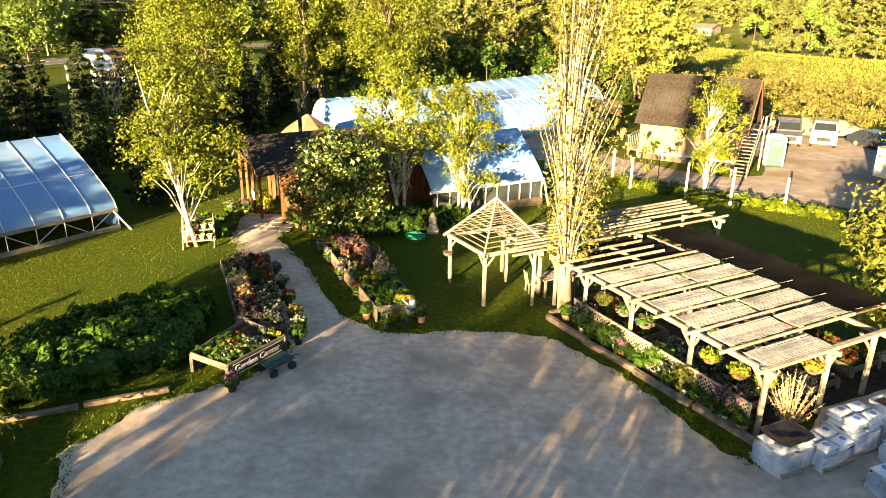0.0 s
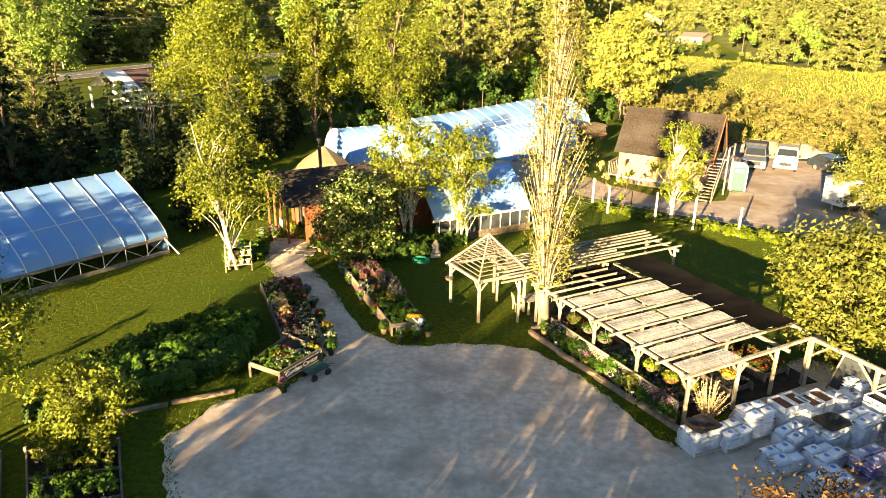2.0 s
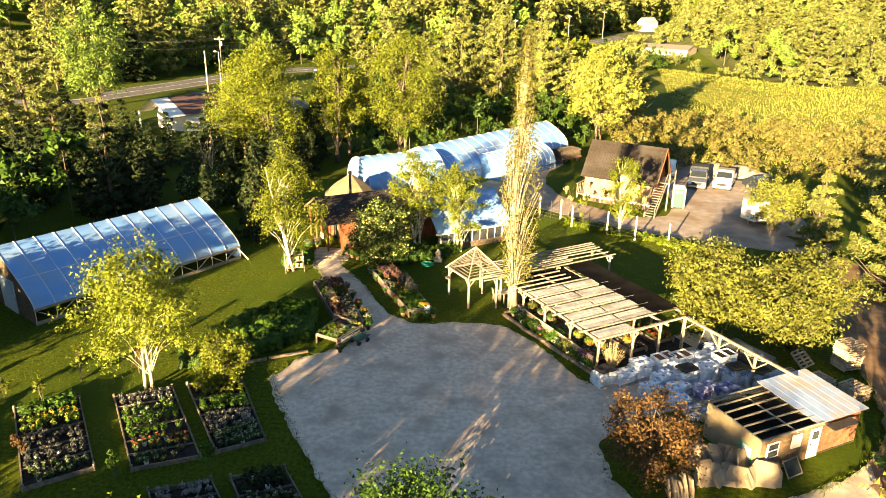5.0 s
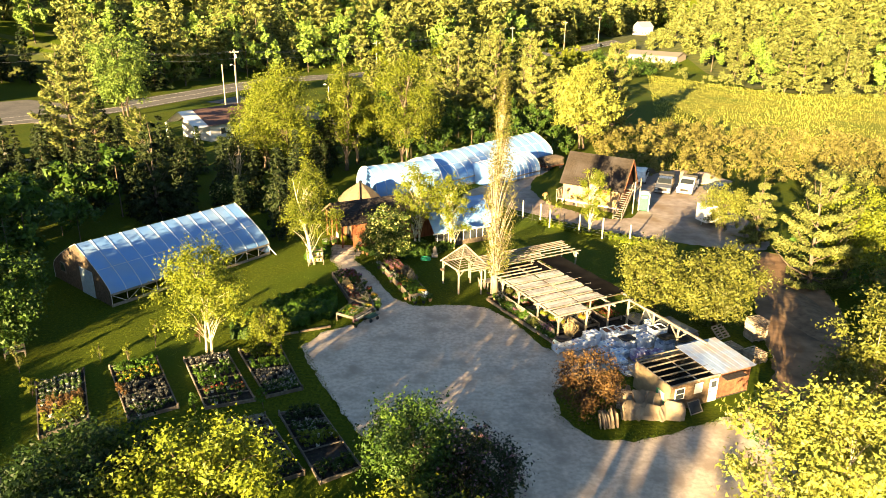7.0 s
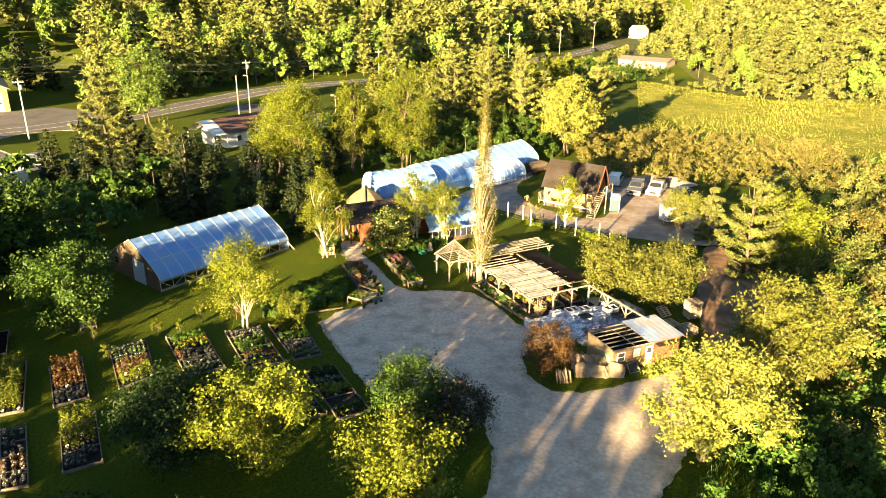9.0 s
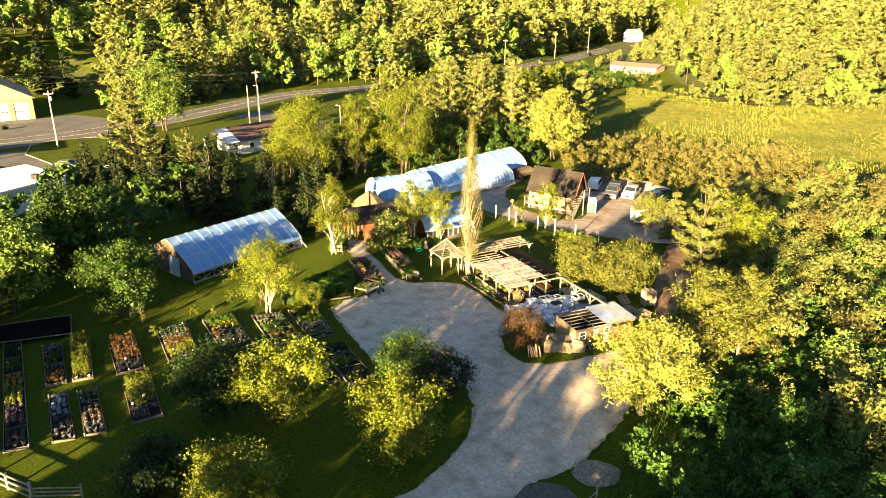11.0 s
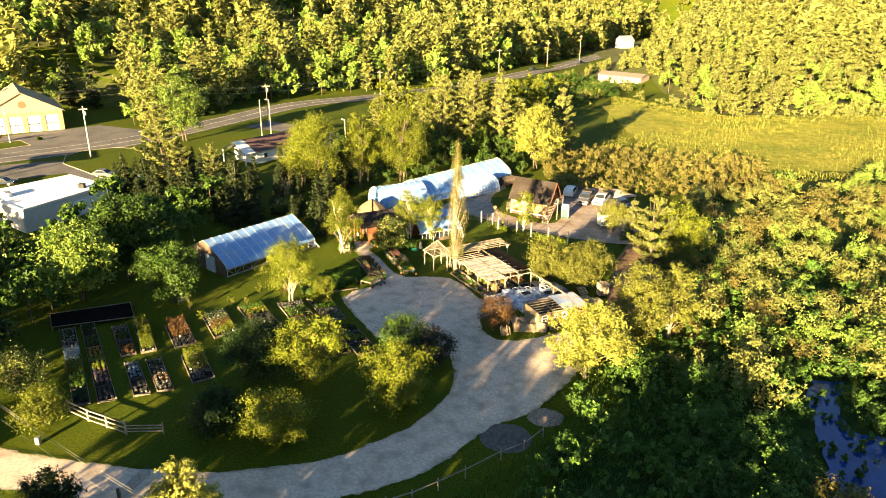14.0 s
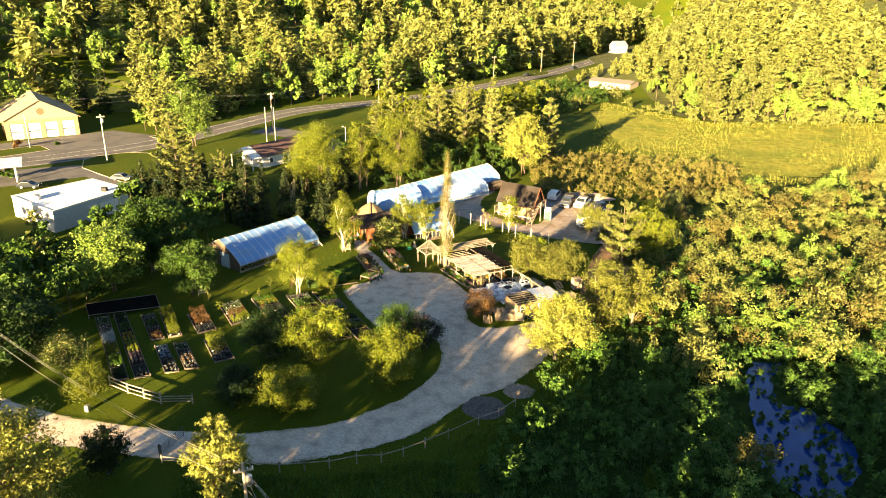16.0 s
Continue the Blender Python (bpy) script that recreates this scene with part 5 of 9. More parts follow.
# lattice fence along the pergola
lf = thing("lattice_fence", Matrix(), "diamond lattice fence along the pergola", "fence")
for i in range(4):
    u0, u1 = 0.2 + 1.95 * i, 2.1 + 1.95 * i
    pn = part("panel", MB().beam(pp(u0, -0.12, 0.98), pp(u1, -0.12, 0.98), 0.05, 0.05).beam(pp(u0, -0.12, 0.08), pp(u1, -0.12, 0.08), 0.05, 0.05).beam(pp(u0, -0.12, 0), pp(u0, -0.12, 1.02), 0.05, 0.05).beam(pp(u1, -0.12, 0), pp(u1, -0.12, 1.02), 0.05, 0.05), M_WOOD, lf)
    for s in (1, -1):
        mb = MB()
        for k in range(-6, 14):
            a = u0 + k * 0.145
            lo, hi = (a, a + 0.88) if s > 0 else (a + 0.88, a)
            z0, z1 = 0.1, 0.96
            # clip to the panel
            pts = []
            for u, z in ((lo, z0), (hi, z1)):
                pts.append([u, z])
            for q in pts:
                other = pts[1] if q is pts[0] else pts[0]
                for lim in (u0, u1):
                    if (lim == u0 and q[0] < u0) or (lim == u1 and q[0] > u1):
                        t = (lim - q[0]) / (other[0] - q[0]) if other[0] != q[0] else 2
                        q[0], q[1] = lim, q[1] + t * (other[1] - q[1])
            if 0.09 <= pts[0][1] <= 0.97 and 0.09 <= pts[1][1] <= 0.97 and abs(pts[0][0] - pts[1][0]) > 0.08:
                mb.beam(pp(pts[0][0], -0.12 + 0.008 * s, pts[0][1]), pp(pts[1][0], -0.12 + 0.008 * s, pts[1][1]), 0.012, 0.036)
        tagged(part("lattice_weave", mb, M_WOOD, pn), kind="stuff")

# timber edging
M_TIMBER = material("old_timber", (0.16, 0.12, 0.085), (0.28, 0.22, 0.16), 0.9, 4.0, 0.6, 25, vary=0.2)


def timber(x0, y0, x1, y1, w=0.2, h=0.2, label="weathered landscape timber along the planting"):
    return tagged(part("edging_timber", MB().beam((x0, y0, h / 2 - 0.02), (x1, y1, h / 2 - 0.02), w, h, 0.02), M_TIMBER), label, "edging", "edging timbers")


E0, E1 = Vector((1.9, 26.3)), Vector((7.0, 18.6))
for k in range(4):
    a, b = E0.lerp(E1, k / 4 + 0.004), E0.lerp(E1, (k + 1) / 4 - 0.004)
    timber(a.x + rr.uniform(-0.08, 0.08), a.y, b.x + rr.uniform(-0.08, 0.08), b.y)
timber(2.1, 26.5, 3.0, 27.1)
timber(-12.0, 19.3, -9.9, 20.3, 0.16, 0.16)
timber(-14.2, 18.2, -12.1, 19.2, 0.16, 0.16)
soil_strip = sheet("planting_strip", [(2.1, 26.4), (7.15, 18.8), (7.7, 19.4), (7.2, 20.4), (3.3, 26.9)], 0.035, M_SOIL, "dark mulched planting strip along the lattice", "ground", 0.05, 0.5, False)
sheet("pergola_floor", [tuple(pp(u, v)[:2]) for u, v in ((-0.1, -0.1), (10.0, -0.1), (10.2, 7.3), (-0.1, 7.3))], 0.02, M_SOIL, "near-black ground sheet under the pergola", "ground", 0.06, 0.5, False)

# ---- shop ----
def boards(name, p0, p1, z0, z1, mat, parent, n, gap=0.012, thick=0.03, z1b=None):
    """A wall of upright boards from p0 to p1, each a part; z1b: height at the far end."""
    p0, p1 = Vector((*p0, 0)), Vector((*p1, 0))
    d = (p1 - p0) / n
    nn = Vector((-d.y, d.x, 0)).normalized() * thick
    for i in range(n):
        a, b = p0 + d * i, p0 + d * (i + 1) - d.normalized() * gap
        zt = z1 if z1b is None else z1 + (z1b - z1) * (i + 0.5) / n
        mb = MB().add([a, b, b + nn, a + nn, a + Vector((0, 0, zt)), b + Vector((0, 0, zt)), b + nn + Vector((0, 0, zt)), a + nn + Vector((0, 0, zt))],
                      [(0, 3, 2, 1), (4, 5, 6, 7), (0, 1, 5, 4), (1, 2, 6, 5), (2, 3, 7, 6), (3, 0, 4, 7)])
        ob = part(name, mb, mat, parent, at=pose(0, 0, z0))
    return ob


def slope_rows(parent, a, b, c, d, rows, cols, mat, name="shingle_course", thick=0.03):
    """A pitched roof plane from eave a-b to ridge d-c as overlapping shingle courses, each a strip with stepped edge."""
    a, b, c, d = (Vector(p) for p in (a, b, c, d))
    n = (b - a).cross(d - a).normalized()
    for r in range(rows):
        t0, t1 = r / rows, (r + 1.25) / rows
        t1 = min(1, t1)
        p0, p1, p2, p3 = a.lerp(d, t0), b.lerp(c, t0), b.lerp(c, t1), a.lerp(d, t1)
        mb = MB()
        for i in range(cols):
            s0, s1 = i / cols, (i + 1) / cols - 0.1 / cols
            j = (0.0, 0.014, 0.006, 0.02)[(i * 7 + r * 3) % 4]
            q0, q1 = p0.lerp(p1, s0) - (d - a).normalized() * j, p0.lerp(p1, s1) - (d - a).normalized() * j
            q2, q3 = p3.lerp(p2, s1), p3.lerp(p2, s0)
            u = n * thick
            mb.add([q0, q1, q2, q3, q0 + u, q1 + u, q2 + u * 0.2, q3 + u * 0.2], [(0, 3, 2, 1), (4, 5, 6, 7), (0, 1, 5, 4), (1, 2, 6, 5), (3, 0, 4, 7)])
        tagged(part(name, mb, mat, parent), kind="stuff")


SE, SN = Vector((0.862, 0.507, 0)), Vector((0.507, -0.862, 0))      # along the ridge, towards the front
SO = Vector((-12.75, 39.75, 0))


def sp(e, n, z):
    return SO + SE * e + SN * n + Vector((0, 0, z))


shop = thing("garden_shop", Matrix(), "low red-boarded garden shop with dark shingle gable roof", "shop")
roof = part("roof_deck", MB().add([sp(-0.9, 3.0, 2.5), sp(10.5, 3.0, 2.5), sp(10.5, 0, 4.05), sp(-0.9, 0, 4.05), sp(-0.9, -3.0, 2.5), sp(10.5, -3.0, 2.5)], [(0, 1, 2, 3), (3, 2, 5, 4)]), M_SHINGLE, shop)
slope_rows(roof, sp(-0.95, 3.05, 2.51), sp(10.55, 3.05, 2.51), sp(10.55, 0, 4.09), sp(-0.95, 0, 4.09), 14, 40, M_SHINGLE)
slope_rows(roof, sp(10.55, -3.05, 2.51), sp(-0.95, -3.05, 2.51), sp(-0.95, 0, 4.09), sp(10.55, 0, 4.09), 10, 20, M_SHINGLE)
for s in (1, -1):
    part("barge_board", MB().beam(sp(-0.97, 3.05 * s, 2.46), sp(-0.97, 0, 4.04), 0.05, 0.2), M_WOOD_DARK, shop)
boards("wall_board", sp(0.3, 2.6, 0)[:2], sp(10.3, 2.6, 0)[:2], 0, 2.65, M_WOOD_RED, shop, 44)
boards("wall_board", sp(0.9, -2.6, 0)[:2], sp(0.9, -0.9, 0)[:2], 0, 2.6, M_WOOD_RED, shop, 8, z1b=3.4)
boards("wall_board", sp(0.9, 0.5, 0)[:2], sp(0.9, 2.5, 0)[:2], 0, 3.6, M_WOOD_RED, shop, 9, z1b=2.6)
part("back_wall", MB().beam(sp(0.9, -2.6, 1.3), sp(10.3, -2.6, 1.3), 0.08, 2.6), M_WOOD_RED, shop)
part("gable_truss", MB().beam(sp(-0.75, -2.4, 2.75), sp(-0.75, 2.4, 2.75), 0.12, 0.14).beam(sp(-0.75, 0, 2.8), sp(-0.75, 0, 3.9), 0.12, 0.12).beam(sp(-0.75, 0, 2.9), sp(-0.75, 1.1, 3.3), 0.1, 0.1).beam(sp(-0.75, 0, 2.9), sp(-0.75, -1.1, 3.3), 0.1, 0.1), M_WOOD_DARK, shop)
for n in (-2.3, -0.7, 0.7, 2.3):
    part("porch_post", MB().beam(sp(-0.7, n, 0), sp(-0.7, n, 2.7), 0.15, 0.15, 0.015), M_WOOD_RED, shop)
part("doorway", MB().beam(sp(1.05, -0.2, 1.05), sp(1.0, -0.9, 1.05), 0.04, 2.1), M_GLASS, shop, "dark glazed shop door")
part("doorway", MB().beam(sp(1.05, 0.5, 1.05), sp(1.0, -0.2, 1.05), 0.04, 2.1), M_WOOD_DARK, shop)
sign = part("sign", MB().beam(sp(-0.80, 0.75, 1.05), sp(-0.80, 1.35, 1.05), 0.03, 0.45), M_WHITE, shop, "white notice board")
for x0 in (4.0, 6.6):
    w = part("window", MB().beam(sp(x0, 2.66, 1.5), sp(x0 + 1.2, 2.66, 1.5), 0.05, 0.9), M_WOOD, shop)
    part("pane", MB().beam(sp(x0 + 0.08, 2.69, 1.5), sp(x0 + 1.12, 2.69, 1.5), 0.03, 0.76), M_GLASS, w)
part("stove_pipe", MB().tube([sp(2.6, -1.0, 3.4), sp(2.6, -1.0, 5.6)], 0.11, 8).tube([sp(2.6, -1.0, 5.55), sp(2.6, -1.0, 5.75)], 0.17, 8), M_BLACK, shop, "black stove pipe")
# canvas tent roof behind the shop
tent = thing("tent_roof", pose(-12.2, 48.6, 0), "tan canvas tent with pointed top behind the shop", "tent")
part("canvas", MB().lathe([(2.6, 0), (2.6, 1.9), (1.5, 2.9), (0.15, 3.8), (0.05, 3.85)], 8), flat("tan_canvas", (0.17, 0.13, 0.08), 0.9), tent)
# stone flags before the door
for i in range(14):
    a = random.Random(i)
    x, y = -12.4 + 0.75 * (i % 4) - 0.3 + a.uniform(-0.1, 0.1), 35.6 + 0.72 * (i // 4) + a.uniform(-0.1, 0.1)
    k = 5 + i % 2
    pts = [(0.36 * a.uniform(0.85, 1.1) * math.cos(6.283 * j / k + 0.4), 0.36 * a.uniform(0.85, 1.1) * math.sin(6.283 * j / k + 0.4)) for j in range(k)]
    mb = MB().add([(px, py, 0.0) for px, py in pts] + [(px * 0.94, py * 0.94, 0.05) for px, py in pts], [tuple(range(k, 2 * k))] + [(j, (j + 1) % k, k + (j + 1) % k, k + j) for j in range(k)])
    tagged(part("flagstone", mb, M_STONE, at=pose(x, y, 0.012)), "flat tan flagstone before the shop door", "paving", "flagstones")

# film-roofed sales house joined to the shop
sh = thing("sales_house", Matrix(), "glazed sales house with pale film roof beside the lawn", "greenhouse")
HO = Vector((1.45, 44.2, 0))


def hp(e, n, z):
    return HO - SE * e + SN * n + Vector((0, 0, z))


mb = MB()
nr = 10
for j in range(9):
    e = -0.1 + 7.2 * j / 8
    for i in range(nr + 1):
        t = i / nr
        n = -3.0 + 6.0 * t
        z = 1.55 + 2.45 * (1 - abs(2 * t - 1)) ** 0.85
        mb.v.append(tuple(hp(e, n, z - (0.03 if j % 2 else 0))))
mb.f = [(j * (nr + 1) + i, (j + 1) * (nr + 1) + i, (j + 1) * (nr + 1) + i + 1, j * (nr + 1) + i + 1) for j in range(8) for i in range(nr)]
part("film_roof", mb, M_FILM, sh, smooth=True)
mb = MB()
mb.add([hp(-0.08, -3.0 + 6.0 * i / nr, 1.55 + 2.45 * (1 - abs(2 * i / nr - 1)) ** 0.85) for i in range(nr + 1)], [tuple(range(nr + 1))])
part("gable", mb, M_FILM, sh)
part("eave_beam", MB().beam(hp(-0.15, 2.98, 1.52), hp(7.2, 2.98, 1.52), 0.1, 0.14), M_WHITE, sh)
part("sill", MB().beam(hp(-0.1, 2.95, 0.25), hp(7.2, 2.95, 0.25), 0.1, 0.5), M_WOOD_DARK, sh)
for i in range(10):
    part("mullion", MB().beam(hp(0.0 + 0.75 * i, 2.96, 0.4), hp(0.0 + 0.75 * i, 2.96, 1.5), 0.06, 0.06), M_WHITE, sh)
part("glazing", MB().beam(hp(0, 2.92, 1.0), hp(7.0, 2.92, 1.0), 0.02, 1.0), M_GLASS, sh)
part("end_wall", MB().beam(hp(-0.05, -2.95, 0.8), hp(-0.05, 2.95, 0.8), 0.06, 1.55), M_GLASS, sh)
part("corner_post", MB().beam(hp(-0.25, 3.4, 0), hp(-0.1, 2.98, 1.55), 0.08, 0.08), M_WHITE, sh)

# ---- open-framed shed beside the bag pallets: local x along the front, y back ----
SM = frame_at((12.9, 10.45), (0.894, 0.447))
shed = thing("shed", SM, "half-roofed shed clad in cedar shingles beside the stone pile", "shed")


def shingle_wall(parent, p0, p1, z0, z1, mat, holes=(), course=0.16, wide=0.15, out=1):
    """Courses of shingles, a strip each; holes: (from, to, low, high) along the wall."""
    p0, p1 = Vector((*p0, 0)), Vector((*p1, 0))
    d = p1 - p0
    l = d.length
    d.normalize()
    nn = Vector((d.y, -d.x, 0)) * out
    r = random.Random(int(l * 100))
    z = z0
    while z < z1 - 0.02:
        mb = MB()
        x = 0.0
        while x < l - 0.01:
            w = min(l - x, wide * r.uniform(0.7, 1.3))
            zt = min(z + course, z1)
            if not any(x + w > h[0] and x < h[1] and zt > h[2] and z < h[3] for h in holes):
                a, b = p0 + d * (x + 0.004), p0 + d * (x + w - 0.004)
                dz = Vector((0, 0, z - r.uniform(0, 0.012)))
                uz = Vector((0, 0, zt))
                o = nn * (0.022 + r.uniform(0, 0.008))
                mb.add([a + dz, b + dz, b + dz + o, a + dz + o, a + uz, b + uz, b + uz + nn * 0.006, a + uz + nn * 0.006], [(0, 3, 2, 1), (4, 5, 6, 7), (3, 7, 6, 2), (0, 4, 7, 3), (1, 2, 6, 5)])
            x += w
        if mb.v:
            tagged(part("shingle_course", mb, mat, parent), kind="stuff")
        z += course


def wall(parent, p0, p1, z0, z1, mat, thick=0.08, name="wall"):
    return part(name, MB().beam((*p0, (z0 + z1) / 2), (*p1, (z0 + z1) / 2), thick, z1 - z0), mat, parent)


H1, SD = 1.85, 3.3
M_PLY = flat("pale_boarding", (0.36, 0.28, 0.165), 0.8)
# near-black inner faces and floor paint the shade of the open shed
M_INSIDE_SHADE = flat("shed_inside_shade", (0.03, 0.026, 0.02), 0.9)
wall(shed, (0, 0.04), (3.8, 0.04), 0.0, H1, M_CEDAR_SHINGLE)
shingle_wall(shed, (0, 0), (3.8, 0), 0.0, H1, M_CEDAR_SHINGLE, ((0.30, 1.15, 0.75, 1.6), (1.85, 2.6, 0.85, 1.65), (3.05, 3.8, 0.0, 1.65)), 0.13)
wall(shed, (0.0, 0.0), (0.0, SD), 0.0, H1, M_PLY)
wall(shed, (0, SD), (3.8, SD), 0.0, H1, M_PLY)
wall(shed, (3.8, 0), (3.8, SD), 0.0, H1, M_PLY)
part("lining", MB().box(0.06, 0.10, 0.05, 3.74, 0.12, H1 - 0.05).box(0.06, SD - 0.07, 0.05, 3.74, SD - 0.05, H1 - 0.05).box(3.72, 0.12, 0.05, 3.74, SD - 0.07, H1 - 0.05).box(0.05, 0.12, 0.05, 0.07, SD - 0.07, H1 - 0.05), M_INSIDE_SHADE, shed, "inner faces painted dark for the shade inside")
wall(shed, (3.85, 0.14), (6.55, 0.14), 0.0, 1.75, M_SHED_RED)
shingle_wall(shed, (3.85, 0.1), (6.55, 0.1), 0.0, 1.75, M_SHED_RED, (), 0.13)
wall(shed, (6.55, 0.14), (6.55, 3.3), 0.0, 1.85, M_SHED_RED)
shingle_wall(shed, (6.55, 0.1), (6.55, 3.3), 0.0, 1.8, M_SHED_RED, (), 0.13)
wall(shed, (3.85, 3.3), (6.55, 3.3), 0.0, 1.95, M_PLY)
part("floor", MB().box(0.05, 0.05, -0.01, 6.5, 3.2, 0.05), M_INSIDE_SHADE, shed)
for i in range(7):
    y = -0.05 + 0.57 * i
    part("roof_joist", MB().beam((-0.12, y, H1 + 0.02 + 0.02 * i), (3.85 - 0.12 * (i % 2), y + 0.05 * math.sin(i * 5), H1 + 0.03 + 0.02 * i), 0.05, 0.09), M_WOOD, shed)
for x in (0.02, 2.1, 3.78):
    part("top_plate", MB().beam((x, -0.1, H1 - 0.05), (x, SD + 0.1, H1 + 0.03), 0.06, 0.07), M_WOOD, shed)
for x0, w, z0, h, nm in ((0.34, 0.76, 0.78, 0.80, "window"), (1.90, 0.62, 0.9, 0.72, "notice")):
    f = part(nm, MB().box(x0, -0.06, z0, x0 + w, -0.005, z0 + h, b=0.01), M_WHITE, shed, "white-framed sash window" if nm == "window" else "white notice on the shed wall")
    if nm == "window":
        for zz in (z0 + 0.07, z0 + 0.43):
            part("pane", MB().box(x0 + 0.09, -0.07, zz, x0 + w - 0.09, -0.055, zz + 0.30), M_GLASS, f)
dr = part("door", MB().box(3.09, -0.05, 0.02, 3.77, 0.0, 1.62, b=0.01), M_WHITE, shed, "white door with a small window")
part("pane", MB().box(3.22, -0.06, 1.05, 3.62, -0.045, 1.48), M_GLASS, dr)
part("door_handle", MB().box(3.13, -0.09, 0.78, 3.19, -0.05, 0.84), M_BLACK, dr)
green_sign = part("painted_sign", MB().box(-0.055, 0.35, 0.35, -0.042, 1.15, 1.2), flat("green_sign", (0.10, 0.42, 0.16), 0.6), shed, "green and white painted sign panel")
part("sign_disc", MB().box(-0.066, 0.42, 0.55, -0.054, 0.95, 1.15), M_WHITE, green_sign)
# metal sheet with reflected sky put into its blue base, brownish patches
M_SHEET = material("sky_blue_metal_sheet", (0.30, 0.41, 0.60), (0.42, 0.53, 0.70), 0.3, 1.5, 0.1, 8, metal=0.25, c3=(0.40, 0.36, 0.32), scale3=0.8)
for i in range(7):
    mb = MB()
    x0 = 3.4 + 0.49 * i
    for k, (dx, dz) in enumerate(((0, 0), (0.015, 0.012), (0.035, 0.012), (0.05, 0), (0.50, 0))):
        mb.v += [(x0 + dx, -0.10, 1.90 + dz), (x0 + dx, 3.6, 2.10 + dz)]
    mb.f = [(2 * k, 2 * k + 2, 2 * k + 3, 2 * k + 1) for k in range(4)]
    part("roof_sheet", mb, M_SHEET, shed)
part("roof_deck", MB().add([(3.42, -0.05, 1.83), (6.75, -0.05, 1.83), (6.75, 3.55, 2.04), (3.42, 3.55, 2.04), (3.42, -0.05, 1.88), (6.75, -0.05, 1.88), (6.75, 3.55, 2.08), (3.42, 3.55, 2.08)], [(0, 3, 2, 1), (4, 5, 6, 7), (0, 1, 5, 4), (1, 2, 6, 5), (2, 3, 7, 6), (3, 0, 4, 7)]), M_WOOD_DARK, shed)
part("lower_eave", MB().beam((3.9, -0.33, 1.70), (5.6, -0.33, 1.70), 0.5, 0.05), M_SHINGLE, shed, "dark patch of roofing felt")

# ---- timber hut on skirting beside the lane: local x along the front, y back ----
HM = frame_at((11.35, 55.2), (0.865, -0.50))
hut = thing("timber_hut", HM, "tall timber hut with steep dark shingle roof and outside stairs", "hut")
M_HUTWALL = material("golden_boards", (0.36, 0.25, 0.12), (0.46, 0.34, 0.18), 0.8, 3.0, 0.3, 25, c3=(0.40, 0.24, 0.11), scale3=0.7, stretch=(1, 1, 0.3))
HL, HD = 7.0, 4.3
wall(hut, (0, 0.04), (HL, 0.04), 0.55, 3.1, M_HUTWALL)
boards("wall_board", (0, 0), (HL, 0), 0.55, 2.5, M_HUTWALL, hut, 28, thick=-0.025)
wall(hut, (0, HD), (HL, HD), 0.55, 3.1, M_HUTWALL)
for x in (0, HL):
    mb = MB().add([(x - 0.04, 0, 0.55), (x - 0.04, HD, 0.55), (x - 0.04, HD, 3.05), (x - 0.04, HD / 2, 6.0), (x - 0.04, 0, 3.05), (x + 0.04, 0, 0.55), (x + 0.04, HD, 0.55), (x + 0.04, HD, 3.05), (x + 0.04, HD / 2, 6.0), (x + 0.04, 0, 3.05)],
                  [(0, 1, 2, 3, 4), (9, 8, 7, 6, 5), (0, 4, 9, 5), (1, 0, 5, 6), (2, 1, 6, 7), (3, 2, 7, 8), (4, 3, 8, 9)])
    part("gable_wall", mb, M_WOOD_RED, hut)
part("skirting", MB().box(0.05, 0.0, -0.02, HL - 0.05, 0.05, 0.55), M_WOOD_DARK, hut)
part("floor_beam", MB().box(-0.05, -0.12, 0.48, HL + 0.05, 0.0, 0.66), M_WHITE, hut)
for x in (0.1, 1.8, 3.5, 5.2, 6.9):
    part("pier", MB().box(x - 0.1, -0.05, -0.02, x + 0.1, 0.1, 0.5), M_STONE, hut)
ov = 0.35
hr = part("roof_deck", MB().add([(-ov, -ov, 2.62), (HL + 0.6, -ov, 2.62), (HL + 0.6, HD / 2, 6.05), (-ov, HD / 2, 6.05), (-ov, HD + ov, 2.62), (HL + 0.6, HD + ov, 2.62)], [(0, 1, 2, 3), (3, 2, 5, 4)]), M_SHINGLE, hut)
slope_rows(hr, (-ov - 0.04, -ov - 0.03, 2.62), (HL + 0.64, -ov - 0.03, 2.62), (HL + 0.64, HD / 2, 6.1), (-ov - 0.04, HD / 2, 6.1), 18, 26, M_SHINGLE)
slope_rows(hr, (HL + 0.64, HD + ov + 0.03, 2.62), (-ov - 0.04, HD + ov + 0.03, 2.62), (-ov - 0.04, HD / 2, 6.1), (HL + 0.64, HD / 2, 6.1), 8, 8, M_SHINGLE)
for s in (0, 1):
    part("barge_board", MB().beam((HL + 0.6, -ov if s else HD + ov, 2.6), (HL + 0.6, HD / 2, 6.03), 0.06, 0.2), M_WOOD_RED, hut)
w = part("window", MB().box(HL + 0.04, 1.6, 3.6, HL + 0.09, 2.6, 4.7), M_WOOD, hut)
part("pane", MB().box(HL + 0.085, 1.7, 3.7, HL + 0.10, 2.5, 4.6), M_GLASS, w)
dk = part("landing", MB().box(HL + 0.05, 0.9, 2.78, HL + 1.5, 3.2, 2.88), M_WOOD, hut)
for x, y in ((HL + 1.4, 1.0), (HL + 1.4, 3.1)):
    part("post", MB().box(x - 0.06, y - 0.06, -0.05, x + 0.06, y + 0.06, 3.8), M_WOOD, hut)
part("rail", MB().beam((HL + 1.4, 1.0, 3.75), (HL + 1.4, 3.1, 3.75), 0.06, 0.08), M_WOOD, hut)
